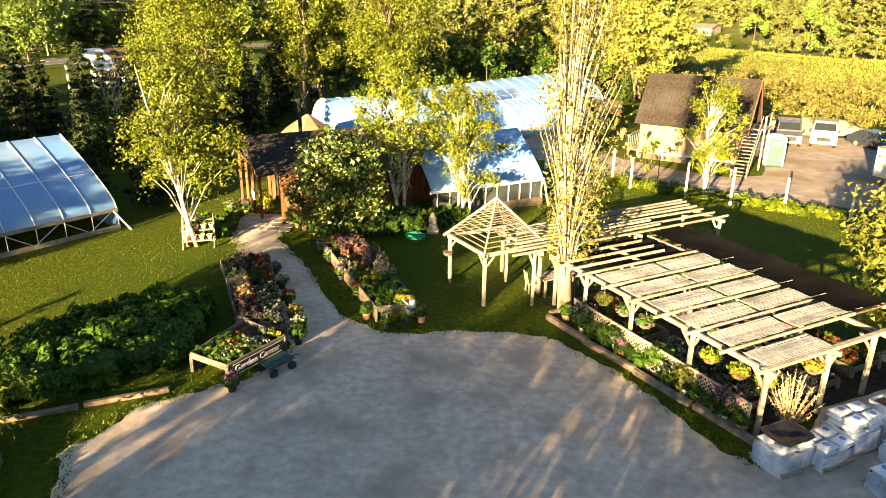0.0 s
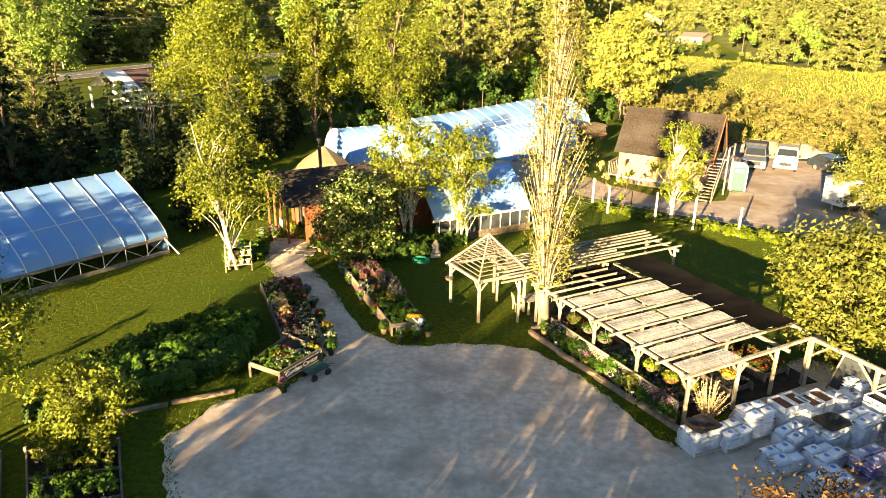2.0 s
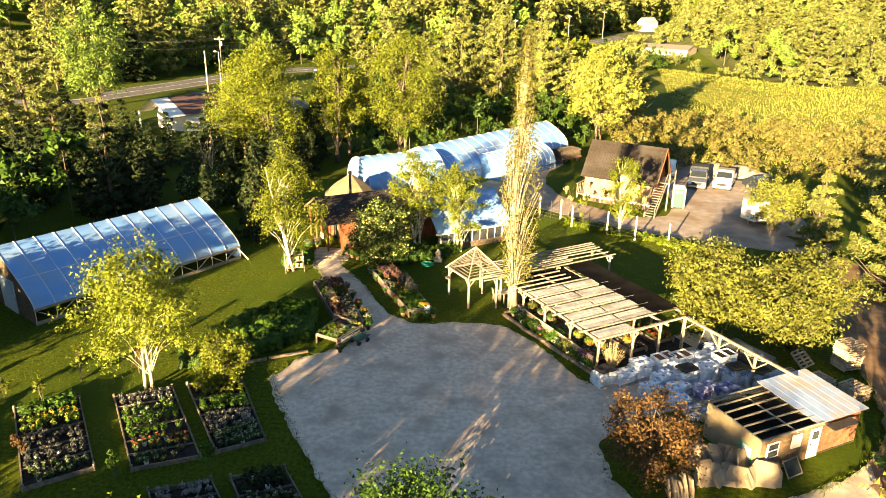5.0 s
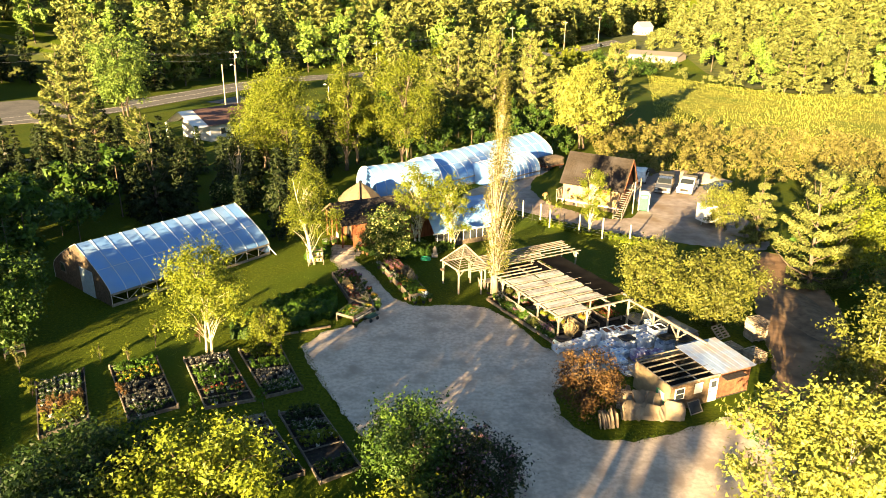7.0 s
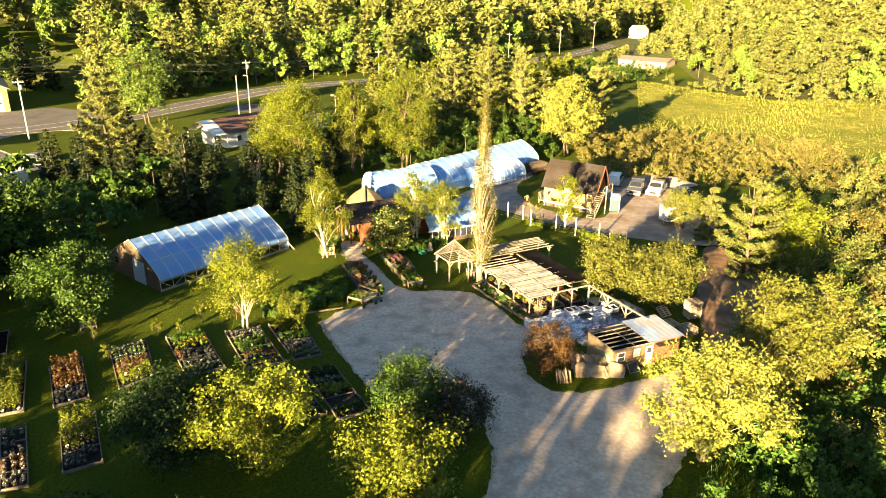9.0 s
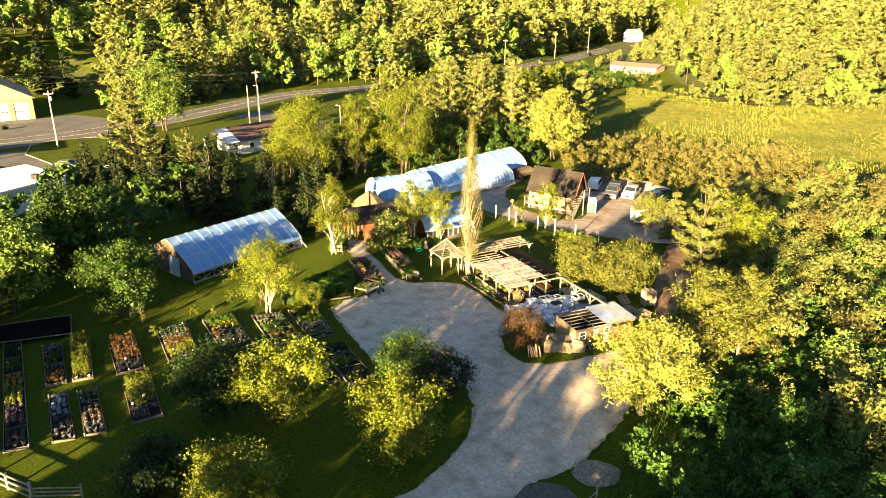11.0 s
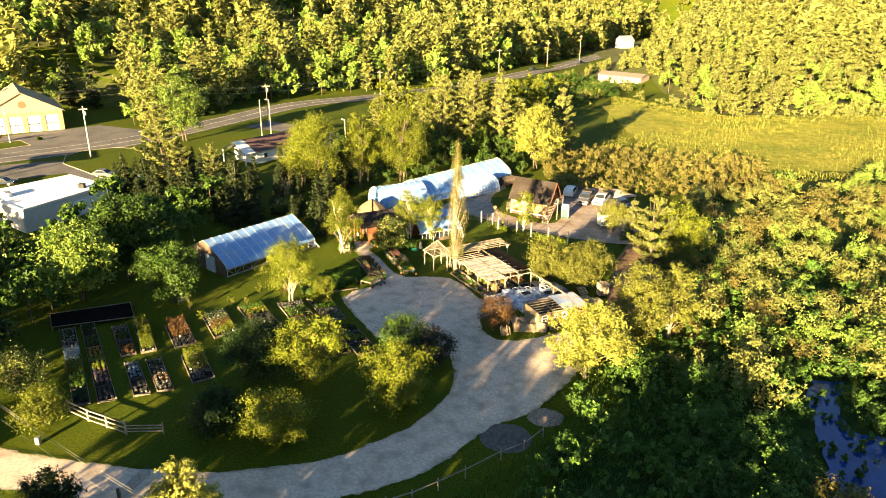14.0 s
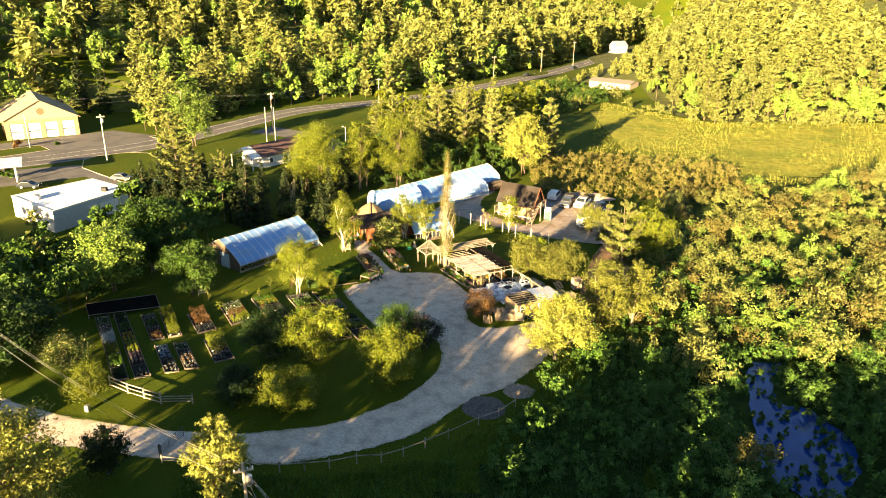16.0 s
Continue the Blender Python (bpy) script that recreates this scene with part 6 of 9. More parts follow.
st = part("stairs", MB().beam((HL + 0.2, -2.3, 0.0), (HL + 0.2, 0.95, 2.8), 0.06, 0.26).beam((HL + 1.2, -2.3, 0.0), (HL + 1.2, 0.95, 2.8), 0.06, 0.26), M_WOOD, hut, "pale timber outside stairs")
for i in range(13):
    t = (i + 0.7) / 14
    part("tread", MB().box(HL + 0.2, -2.3 + 3.25 * t - 0.13, 2.8 * t, HL + 1.2, -2.3 + 3.25 * t + 0.13, 2.8 * t + 0.045), M_WOOD, st)
for x in (HL + 0.2, HL + 1.2):
    part("handrail", MB().beam((x, -2.3, 0.95), (x, 0.95, 3.75), 0.05, 0.08).beam((x, -2.25, 0), (x, -2.25, 1.0), 0.07, 0.07), M_WOOD, st)
dg = part("side_deck", MB().box(-1.0, 0.3, 0.45, -0.06, 3.2, 0.55), M_WOOD, hut)
for i in range(6):
    part("baluster", MB().box(-0.98, 0.35 + 0.45 * i, 0.55, -0.9, 0.42 + 0.45 * i, 1.5), M_WOOD, hut)
part("deck_rail", MB().box(-1.02, 0.3, 1.5, -0.86, 3.2, 1.57), M_WOOD, hut)
for x in (-0.94, -0.2):
    for y in (0.5, 3.0):
        part("deck_post", MB().box(x - 0.06, y - 0.06, -0.03, x + 0.06, y + 0.06, 0.45), M_WOOD, hut)

# portable toilet
pt = thing("portable_toilet", frame_at((20.7, 53.4), (0.97, -0.25)), "green portable toilet with white roof and corners", "portable toilet")
M_PGREEN = flat("green_plastic", (0.03, 0.22, 0.09), 0.45)
part("cabin", MB().box(-0.55, -0.55, 0.1, 0.55, 0.55, 2.05, b=0.03), M_PGREEN, pt)
part("base", MB().box(-0.6, -0.6, -0.01, 0.6, 0.6, 0.12, b=0.02), M_BLACK, pt)
part("roof", MB().lathe([(0.84, 0), (0.84, 0.08), (0.6, 0.2), (0.25, 0.27), (0.05, 0.28)], 4).mesh("roof", M_WHITE), M_WHITE, pt, at=pose(0, 0, 2.05, 0, 0, 45))
for sx in (-0.56, 0.56):
    for sy in (-0.56, 0.56):
        part("corner_trim", MB().box(sx - 0.05, sy - 0.05, 0.1, sx + 0.05, sy + 0.05, 2.06), M_WHITE, pt)
d = part("door", MB().box(-0.38, -0.59, 0.2, 0.38, -0.55, 1.95, b=0.01), M_PGREEN, pt)
part("vent", MB().box(-0.3, -0.605, 1.6, 0.3, -0.59, 1.85), M_WHITE, d)

# ---- plants in beds ----
M_POT = flat("black_pot", (0.025, 0.025, 0.027), 0.6)
M_TERRA = flat("terracotta", (0.42, 0.24, 0.12), 0.8)
M_WPOT = flat("white_pot", (0.7, 0.7, 0.68), 0.5)
L_WHITE = leaf_material("white_petals", (0.168, 0.168, 0.147), (0.238, 0.238, 0.217), (0.336, 0.336, 0.315), 0.2)
L_PINK = leaf_material("pink_petals", (0.140, 0.049, 0.105), (0.210, 0.091, 0.168), (0.294, 0.175, 0.266), 0.2)
L_RED = leaf_material("red_petals", (0.096, 0.012, 0.010), (0.160, 0.024, 0.020), (0.224, 0.056, 0.032), 0.2)
L_GOLD = leaf_material("yellow_petals", (0.245, 0.168, 0.014), (0.315, 0.224, 0.021), (0.385, 0.294, 0.042), 0.2)
L_BLUE = leaf_material("blue_foliage", (0.12, 0.18, 0.22), (0.20, 0.28, 0.34), (0.32, 0.40, 0.46), 0.2)
L_FRESH = leaf_material("fresh_foliage", (0.021, 0.059, 0.006), (0.049, 0.112, 0.008), (0.098, 0.161, 0.014), 0.3)
L_GREY = leaf_material("grey_foliage", (0.030, 0.036, 0.030), (0.060, 0.066, 0.060), (0.102, 0.102, 0.096), 0.3)
L_STRAW = leaf_material("dry_stems", (0.28, 0.20, 0.08), (0.42, 0.32, 0.14), (0.55, 0.44, 0.22), 0.3)


def tuft_points(rng, x, y, z, r, h, n, size, upright=0.0):
    """Leaves of one low plant."""
    d = rng.normal(size=(n, 3))
    d /= np.linalg.norm(d, axis=1, keepdims=True)
    p = np.array([x, y, z + h * 0.5]) + d * np.array([r, r, h * 0.5]) * rng.uniform(0.5, 1, (n, 1))
    p[:, 2] = np.maximum(p[:, 2], z + 0.02)
    nn = d * (1 - upright) + rng.normal(scale=0.5, size=d.shape) + np.array([0, 0, 0.4 * (1 - upright)])
    return leaf_quads(p, nn, size, rng, 1.6 + 1.8 * upright)


def in_quad(c, s, t):
    return tuple((1 - s) * (1 - t) * a + s * (1 - t) * b + s * t * e + (1 - s) * t * d for a, b, e, d in zip(*c))


POTS = [MB().lathe([(0.09, 0.0), (0.12, 0.2), (0.105, 0.2), (0.10, 0.17)], 7).mesh("pot", m) for m in (M_POT, M_WPOT)]


def raised_bed(corners, seed, rows, label, h=0.25, rails=True, pots=True):
    """Board-edged bed on dark fabric, with rows of potted plants. rows: leaf material, flower material or None, height."""
    rng = np.random.default_rng(seed)
    cx, cy = sum(p[0] for p in corners) / 4, sum(p[1] for p in corners) / 4
    c = [(p[0] - cx, p[1] - cy) for p in corners]
    ob = thing("raised_bed", pose(cx, cy, 0), label, "raised bed", "raised nursery beds")
    for i in range(4):
        a, b = c[i], c[(i + 1) % 4]
        part("board", MB().beam((*a, h / 2 - 0.03), (*b, h / 2 - 0.03), 0.06, h + 0.02), M_BEDWOOD, ob)
        part("corner_stake", MB().box(a[0] - 0.05, a[1] - 0.05, -0.05, a[0] + 0.05, a[1] + 0.05, h + 0.12), M_BEDWOOD, ob)
    part("ground_fabric", MB().add([(*p, 0.04) for p in c], [(0, 3, 2, 1) if ((c[1][0] - c[0][0]) * (c[2][1] - c[1][1]) - (c[1][1] - c[0][1]) * (c[2][0] - c[1][0])) < 0 else (0, 1, 2, 3)]), M_SOIL, ob)
    lw = math.dist(c[0], c[3])
    ww = math.dist(c[0], c[1])
    n_r = len(rows)
    bags = {}
    for k, (leaf, flower, ph) in enumerate(rows):
        t0, t1 = (k + 0.06) / n_r, (k + 0.94) / n_r
        if rails and 0 < k:
            t = k / n_r
            part("cross_rail", MB().beam((*in_quad(c, 0, t), h * 0.7), (*in_quad(c, 1, t), h * 0.7), 0.05, 0.08), M_BEDWOOD, ob)
        if leaf is None:
            continue
        nx, ny = max(2, int(ww / 0.36)), max(1, int(lw * (t1 - t0) / 0.36))
        for i in range(nx):
            for j in range(ny):
                if rng.random() < 0.12:
                    continue
                s, t = 0.06 + 0.88 * (i + 0.5 + rng.uniform(-0.2, 0.2)) / nx, t0 + (t1 - t0) * (j + 0.5 + rng.uniform(-0.2, 0.2)) / ny
                x, y = in_quad(c, s, t)
                ph2 = ph * rng.uniform(0.7, 1.25)
                if pots:
                    part("pot", POTS[1 if rng.random() < 0.10 else 0], None, ob, at=pose(x, y, 0.045))
                zz = 0.22 if pots else 0.05
                if leaf:
                    bags.setdefault(leaf, []).append(tuft_points(rng, x, y, zz, 0.17 + 0.05 * ph2, ph2, int(24 + 26 * ph2), 0.085))
                if flower:
                    bags.setdefault(flower, []).append(tuft_points(rng, x, y, zz + ph2 * 0.55, 0.15, ph2 * 0.5, 10, 0.065))
    for leaf, qs in bags.items():
        q = np.concatenate(qs)
        tagged(part("bloom" if leaf in (L_WHITE, L_PINK, L_RED, L_GOLD) else "foliage", quads_mesh("foliage", q, leaf), leaf, ob), kind="stuff")
    return ob


BED = "board-edged nursery bed with rows of potted "
raised_bed([(-18.8, 14.4), (-16.2, 15.6), (-12.5, 9.9), (-15.2, 8.8)], 301, [(L_GREY, L_WHITE, 0.2), (L_FRESH, L_WHITE, 0.3), (L_FRESH, None, 0.4), (L_FRESH, None, 0.45), (L_GREEN, L_RED, 0.3), (L_GREEN, L_WHITE, 0.2)], BED + "perennials beside the birch")
raised_bed([(-15.5, 15.9), (-12.7, 16.6), (-9.9, 11.4), (-11.9, 10.3)], 302, [(L_BIRCH, None, 0.3), (L_FRESH, None, 0.35), (L_GREY, L_WHITE, 0.2), (L_GREEN, L_WHITE, 0.25)], BED + "pale flowers beside the yard")
raised_bed([(-23.3, 13.0), (-20.7, 14.4), (-16.9, 8.8), (-19.2, 7.2)], 303, [(L_FRESH, None, 0.5), (L_FRESH, L_GOLD, 0.4), (L_GREY, None, 0.25), (L_GREY, None, 0.2), (L_GREEN, L_WHITE, 0.3)], BED + "grey and green perennials")
raised_bed([(-26.9, 10.6), (-24.8, 12.5), (-21.6, 7.2), (-23.4, 5.2)], 304, [(L_GREEN, L_WHITE, 0.3), (L_GREEN, L_WHITE, 0.3), (L_BROWN, None, 0.8), (L_BIRCH, None, 0.9)], BED + "shrubs and white flowers")
raised_bed([(-13.8, 7.4), (-11.4, 8.3), (-7.8, 3.2), (-10.0, 1.8)], 305, [(L_WHITE, L_WHITE, 0.25), (L_GREY, L_WHITE, 0.2), (None, None, 0), (None, None, 0), (L_GREEN, L_WHITE, 0.2), (L_DARK, None, 0.4)], BED + "white flowers on dark fabric")
raised_bed([(-10.6, 8.5), (-8.4, 9.3), (-4.9, 3.9), (-6.8, 2.5)], 306, [(L_DARK, None, 0.5), (L_GREEN, L_WHITE, 0.3), (L_BIRCH, None, 0.5), (None, None, 0), (L_GREEN, None, 0.4)], BED + "shrubs beside the yard edge")
raised_bed([(-30.0, 7.5), (-28.4, 9.2), (-25.0, 4.0), (-26.8, 2.7)], 307, [(L_BROWN, None, 1.1), (L_BROWN, None, 0.9), (L_GREY, None, 0.3)], BED + "bronze-leaved shrubs", pots=True)
raised_bed([(-25.3, 0.8), (-23.6, 2.2), (-20.4, -2.9), (-22.2, -4.1)], 308, [(L_BIRCH, None, 1.3), (L_BIRCH, None, 1.5), (L_GREY, L_WHITE, 0.3)], BED + "tall yellow-green shrubs")
raised_bed([(-35.8, 6.7), (-34.4, 7.4), (-30.4, 1.2), (-31.7, 0.5)], 309, [(L_GREY, L_WHITE, 0.3), (L_GREEN, None, 0.4), (L_GREY, L_WHITE, 0.3), (L_BROWN, None, 0.6)], BED + "mixed pale and bronze plants")
raised_bed([(-33.9, 7.9), (-32.5, 8.6), (-28.6, 2.1), (-29.9, 1.4)], 310, [(L_BIRCH, None, 1.1), (L_BIRCH, None, 1.3), (L_BIRCH, None, 1.2)], BED + "leafy yellow-green shrubs")
raised_bed([(-30.5, -1.1), (-29.3, -0.6), (-25.5, -6.2), (-26.8, -6.8)], 311, [(L_BLUE, None, 0.2), (L_BLUE, None, 0.2), (L_GREY, None, 0.2), (L_GREY, L_WHITE, 0.2)], BED + "low blue-grey plants")
raised_bed([(-28.6, -0.3), (-27.3, 0.3), (-23.6, -5.3), (-24.9, -5.9)], 312, [(L_GREEN, L_WHITE, 0.3), (L_GREY, L_WHITE, 0.3), (L_BROWN, L_WHITE, 0.3), (L_GREY, L_WHITE, 0.3)], BED + "white-flowering plants")
raised_bed([(-41.4, 5.7), (-40.0, 6.4), (-30.3, -8.2), (-31.6, -8.8)], 313, [(L_GREEN, L_WHITE, 0.2), (L_GREY, L_WHITE, 0.2), (L_BLUE, None, 0.9), (L_BIRCH, None, 0.8), (L_FRESH, None, 0.6), (L_DARK, None, 0.4)], "long " + BED + "conifers and shrubs")
raised_bed([(-39.5, 6.8), (-38.3, 7.5), (-28.2, -7.4), (-29.6, -8.1)], 314, [(L_DARK, None, 0.3), (L_GREEN, None, 0.3), (L_GOLD, None, 0.2), (L_BIRCH, None, 0.7), (L_GREY, L_PINK, 0.4), (L_GREY, None, 0.3)], "long " + BED + "low mixed plants")

# timber-framed shade frame at the tree edge
fr = thing("shade_frame", Matrix(), "low timber frame with dark netting under the trees", "shade frame")
fc = [(-44.4, 9.0), (-36.6, 12.8), (-34.3, 9.0), (-42.2, 5.7)]
for i in range(4):
    a, b = fc[i], fc[(i + 1) % 4]
    part("rail", MB().beam((*a, 0.5), (*b, 0.5), 0.07, 0.09), M_BEDWOOD, fr)
    part("post", MB().box(a[0] - 0.05, a[1] - 0.05, -0.03, a[0] + 0.05, a[1] + 0.05, 0.53), M_BEDWOOD, fr)
part("netting", MB().add([(*p, 0.44) for p in fc], [(3, 2, 1, 0)]), M_CLOTH, fr)
bn = thing("garden_bench", frame_at((-30.5, 14.1), (0.85, 0.5)), "grey slatted bench under the round maple", "bench")
for i in range(4):
    part("seat_slat", MB().box(-0.65, -0.2 + 0.11 * i, 0.42, 0.65, -0.12 + 0.11 * i, 0.45), M_WOOD, bn)
for i in range(3):
    part("back_slat", MB().box(-0.65, 0.22, 0.52 + 0.12 * i, 0.65, 0.25, 0.6 + 0.12 * i), M_WOOD, bn)
for x in (-0.6, 0.6):
    for y in (-0.17, 0.22):
        part("leg", MB().box(x - 0.03, y - 0.03, -0.03, x + 0.03, y + 0.03, 0.84 if y > 0 else 0.42), M_WOOD, bn)


# young trees standing among the beds
def sapling(x, y, h, w, leaf, seed, label):
    return tree("sapling", x, y, h, w, "birch", leaf, M_BARK, 420, 0.11, label, seed, 1, 0.35, category="young tree", group="saplings")


for i, (x, y, h, w, leaf) in enumerate(((-21.6, 16.2, 2.6, 1.0, L_BIRCH), (-18.8, 17.2, 2.0, 0.9, L_BROWN), (-29.0, 12.2, 2.4, 1.1, L_YELLOW), (-24.4, 13.9, 1.6, 1.0, L_BIRCH), (-22.6, 14.2, 1.6, 0.8, L_BIRCH), (-20.6, 9.4, 1.6, 0.8, L_BROWN),
                                        (-15.6, 8.2, 1.8, 0.9, L_FRESH), (-11.8, 9.2, 1.7, 0.9, L_FRESH), (-26.4, 9.4, 1.7, 1.2, L_BIRCH), (9.9, 45.9, 4.0, 1.5, L_BIRCH), (8.7, 47.2, 4.4, 1.6, L_STRAW))):
    sapling(x, y, h, w, leaf, 330 + i, "thin young tree with sparse leaves in a nursery pot" if y < 40 else "thin young tree beside the wire fence")


# ---- planter tables by the path ----
def planter_table(corners, z, seed, rows, label, legs=True):
    rng = np.random.default_rng(seed)
    c = corners
    ob = thing("planter_table", Matrix(), label, "planter")
    for i in range(4):
        a, b = c[i], c[(i + 1) % 4]
        part("side_board", MB().beam((*a, z - 0.04), (*b, z - 0.04), 0.05, 0.22, 0.008), M_BEDWOOD, ob)
        part("leg", MB().box(a[0] - 0.05, a[1] - 0.05, -0.03, a[0] + 0.05, a[1] + 0.05, z), M_BEDWOOD, ob)
    part("tray", MB().add([(*p, z - 0.06) for p in c], [(0, 1, 2, 3)]), M_SOIL, ob)
    part("apron", MB().beam((*c[0], z * 0.4), (*c[3], z * 0.4), 0.03, z * 0.7), M_WOOD_DARK, ob)
    bags = {}
    for leaf, flower, h, s0, s1, t0, t1 in rows:
        n = int(max(6, math.dist(c[0], c[1]) * (s1 - s0) * math.dist(c[0], c[3]) * (t1 - t0) / 0.035))
        for _ in range(n):
            x, y = in_quad(c, rng.uniform(s0, s1), rng.uniform(t0, t1))
            hh = h * rng.uniform(0.6, 1.3)
            bags.setdefault(leaf, []).append(tuft_points(rng, x, y, z - 0.05, 0.13, hh, 26, 0.07, 0.4 if leaf in (L_GREY, L_STRAW) else 0.0))
            if flower:
                bags.setdefault(flower, []).append(tuft_points(rng, x, y, z + hh * 0.5, 0.12, hh * 0.4, 8, 0.05))
    for leaf, qs in bags.items():
        tagged(part("bloom" if leaf in (L_WHITE, L_PINK, L_RED, L_GOLD) else "foliage", quads_mesh("foliage", np.concatenate(qs), leaf), leaf, ob), kind="stuff")
    return ob


planter_table([(-9.65, 21.5), (-8.25, 20.8), (-7.05, 22.9), (-8.75, 24.0)], 0.62, 401,
              [(L_FRESH, None, 0.28, 0.05, 0.9, 0.05, 0.6), (L_GREEN, L_GOLD, 0.2, 0.2, 0.8, 0.1, 0.5), (L_GREEN, L_WHITE, 0.25, 0.5, 0.95, 0.05, 0.9), (L_FRESH, L_RED, 0.2, 0.3, 0.7, 0.3, 0.7), (L_GREEN, L_GOLD, 0.25, 0.75, 0.98, 0.85, 0.98)],
              "low wooden planter table full of bedding flowers by the drive")
planter_table([(-9.15, 24.4), (-7.3, 23.9), (-9.8, 30.6), (-11.7, 29.9)], 0.5, 402,
              [(L_GREEN, L_WHITE, 0.3, 0.5, 0.97, 0.0, 0.5), (L_GREY, L_RED, 0.4, 0.05, 0.5, 0.0, 0.4), (L_STRAW, None, 0.6, 0.05, 0.4, 0.25, 0.6), (L_FRESH, None, 0.4, 0.05, 0.9, 0.55, 0.7), (L_GREEN, L_PINK, 0.45, 0.05, 0.5, 0.7, 0.95), (L_GREEN, L_RED, 0.3, 0.4, 0.95, 0.5, 1.0), (L_BROWN, L_PINK, 0.3, 0.5, 0.95, 0.75, 1.0)],
              "long planter table with flowers and grasses beside the path")
planter_table([(-4.35, 25.5), (-2.85, 26.0), (-6.0, 33.0), (-7.75, 32.3)], 0.55, 403,
              [(L_FRESH, None, 0.3, 0.05, 0.95, 0.0, 0.45), (L_FRESH, L_GOLD, 0.25, 0.1, 0.6, 0.3, 0.45), (L_GREY, None, 0.7, 0.55, 0.98, 0.35, 0.7), (L_GREEN, L_RED, 0.35, 0.3, 0.8, 0.5, 0.62), (L_GREEN, L_WHITE, 0.2, 0.0, 0.3, 0.5, 0.7), (L_BROWN, L_PINK, 0.35, 0.2, 0.9, 0.75, 1.0), (L_GREEN, None, 0.3, 0.1, 0.9, 0.85, 1.0)],
              "long planter table with mixed flowers beside the path")


def potted(x, y, leaf, flower, r, h, seed, label, pot=None, z=0.0, pr=0.16, ph=0.28):
    rng = np.random.default_rng(seed)
    ob = thing("potted_plant", pose(x, y, z), label, "plant", "potted plants")
    part("pot", MB().lathe([(pr * 0.7, 0), (pr, ph), (pr * 1.1, ph), (pr * 1.1, ph * 0.88), (pr * 0.9, ph * 0.88)], 9), pot or M_POT, ob)
    part("foliage", quads_mesh("foliage", tuft_points(rng, 0, 0, ph * 0.8, r, h, int(90 + 500 * r * h), 0.10), leaf), leaf, ob)
    if flower:
        tagged(part("bloom", quads_mesh("bloom", tuft_points(rng, 0, 0, ph + h * 0.4, r, h * 0.6, int(40 + 160 * r * h), 0.07), flower), flower, ob), kind="stuff")
    return ob


potted(-8.0, 20.4, L_GREEN, L_PINK, 0.3, 0.35, 410, "pot of pale purple flowers under the sign")
for i, (x, y) in enumerate(((-6.75, 23.5), (-6.9, 24.3), (-7.3, 25.2), (-7.9, 26.6), (-8.6, 28.2), (-9.3, 29.6))):
    potted(x, y, L_FRESH if i % 2 else L_GREEN, (None, L_WHITE, L_GOLD, L_RED, L_WHITE, L_PINK)[i], 0.32, 0.6 - 0.05 * i, 411 + i, "leafy potted plant against the planter table")
for i, (x, y) in enumerate(((-4.75, 25.7), (-3.9, 25.0), (-3.2, 25.2), (-2.7, 25.6), (-5.4, 27.5), (-6.4, 29.3), (-7.3, 31.2), (-7.9, 32.4))):
    potted(x, y, L_FRESH if i % 3 else L_GREEN, (None, L_WHITE, L_WHITE, None, L_RED, L_PINK, L_WHITE, L_WHITE)[i], 0.25, 0.5, 421 + i, "potted plant beside the long planter table", M_TERRA if i in (0, 3) else None)
bw = thing("watering_can", pose(-3.05, 25.75, 0.52), "pale blue watering can on the planter table", "watering can")
part("body", MB().lathe([(0.12, 0), (0.12, 0.26), (0.1, 0.28)], 10), flat("pale_blue_metal", (0.55, 0.65, 0.70), 0.4), bw)
part("spout", MB().tube([(-0.1, 0, 0.05), (-0.38, 0, 0.3)], [0.03, 0.018], 6), flat("pale_blue_spout", (0.55, 0.65, 0.70), 0.4), bw)
yb = thing("flower_box", pose(-3.35, 26.1, 0.55), "box of bright yellow flowers on the planter table", "flower box")
part("box", MB().box(-0.3, -0.16, 0, 0.3, 0.16, 0.15, b=0.01), M_WOOD_DARK, yb)
part("bloom", quads_mesh("bloom", np.concatenate([tuft_points(np.random.default_rng(430 + i), -0.22 + 0.11 * i, 0, 0.14, 0.16, 0.14, 50, 0.07) for i in range(5)]), L_GOLD), L_GOLD, yb)

# arrow-shaped sign, lettered
sg = thing("garden_sign", Matrix(), "dark arrow-shaped garden centre sign with white lettering", "sign")
s0, s1 = Vector((-8.12, 20.82, 0.30)), Vector((-7.12, 22.55, 0.30))
sd = (s1 - s0).normalized()
so = Vector((sd.y, -sd.x, 0)) * 0.05
mb = MB()
out = [s0 + so, s1 + so, s1 + sd * 0.22 + so + Vector((0, 0, 0.2)), s1 + so + Vector((0, 0, 0.4)), s0 + so + Vector((0, 0, 0.4))]
mb.add(out + [p + so * 0.5 for p in out], [(4, 3, 2, 1, 0), (5, 6, 7, 8, 9)] + [(i, (i + 1) % 5, 5 + (i + 1) % 5, 5 + i) for i in range(5)])
part("board", mb, flat("sign_black", (0.02, 0.022, 0.022), 0.6), sg)
tx = bpy.data.curves.new("lettering", "FONT")
tx.body, tx.size, tx.align_x, tx.align_y, tx.extrude = "Garden Center", 0.30, "CENTER", "CENTER", 0.004
to = new("lettering", tx)
mid = (s0 + s1) / 2 + so * 1.6 + Vector((0, 0, 0.2))
to.matrix_basis = Matrix.Translation(mid) @ Matrix((sd, Vector((0, 0, 1)), sd.cross(Vector((0, 0, 1))))).transposed().to_4x4()
tx.materials.append(M_WHITE)
to.parent = sg
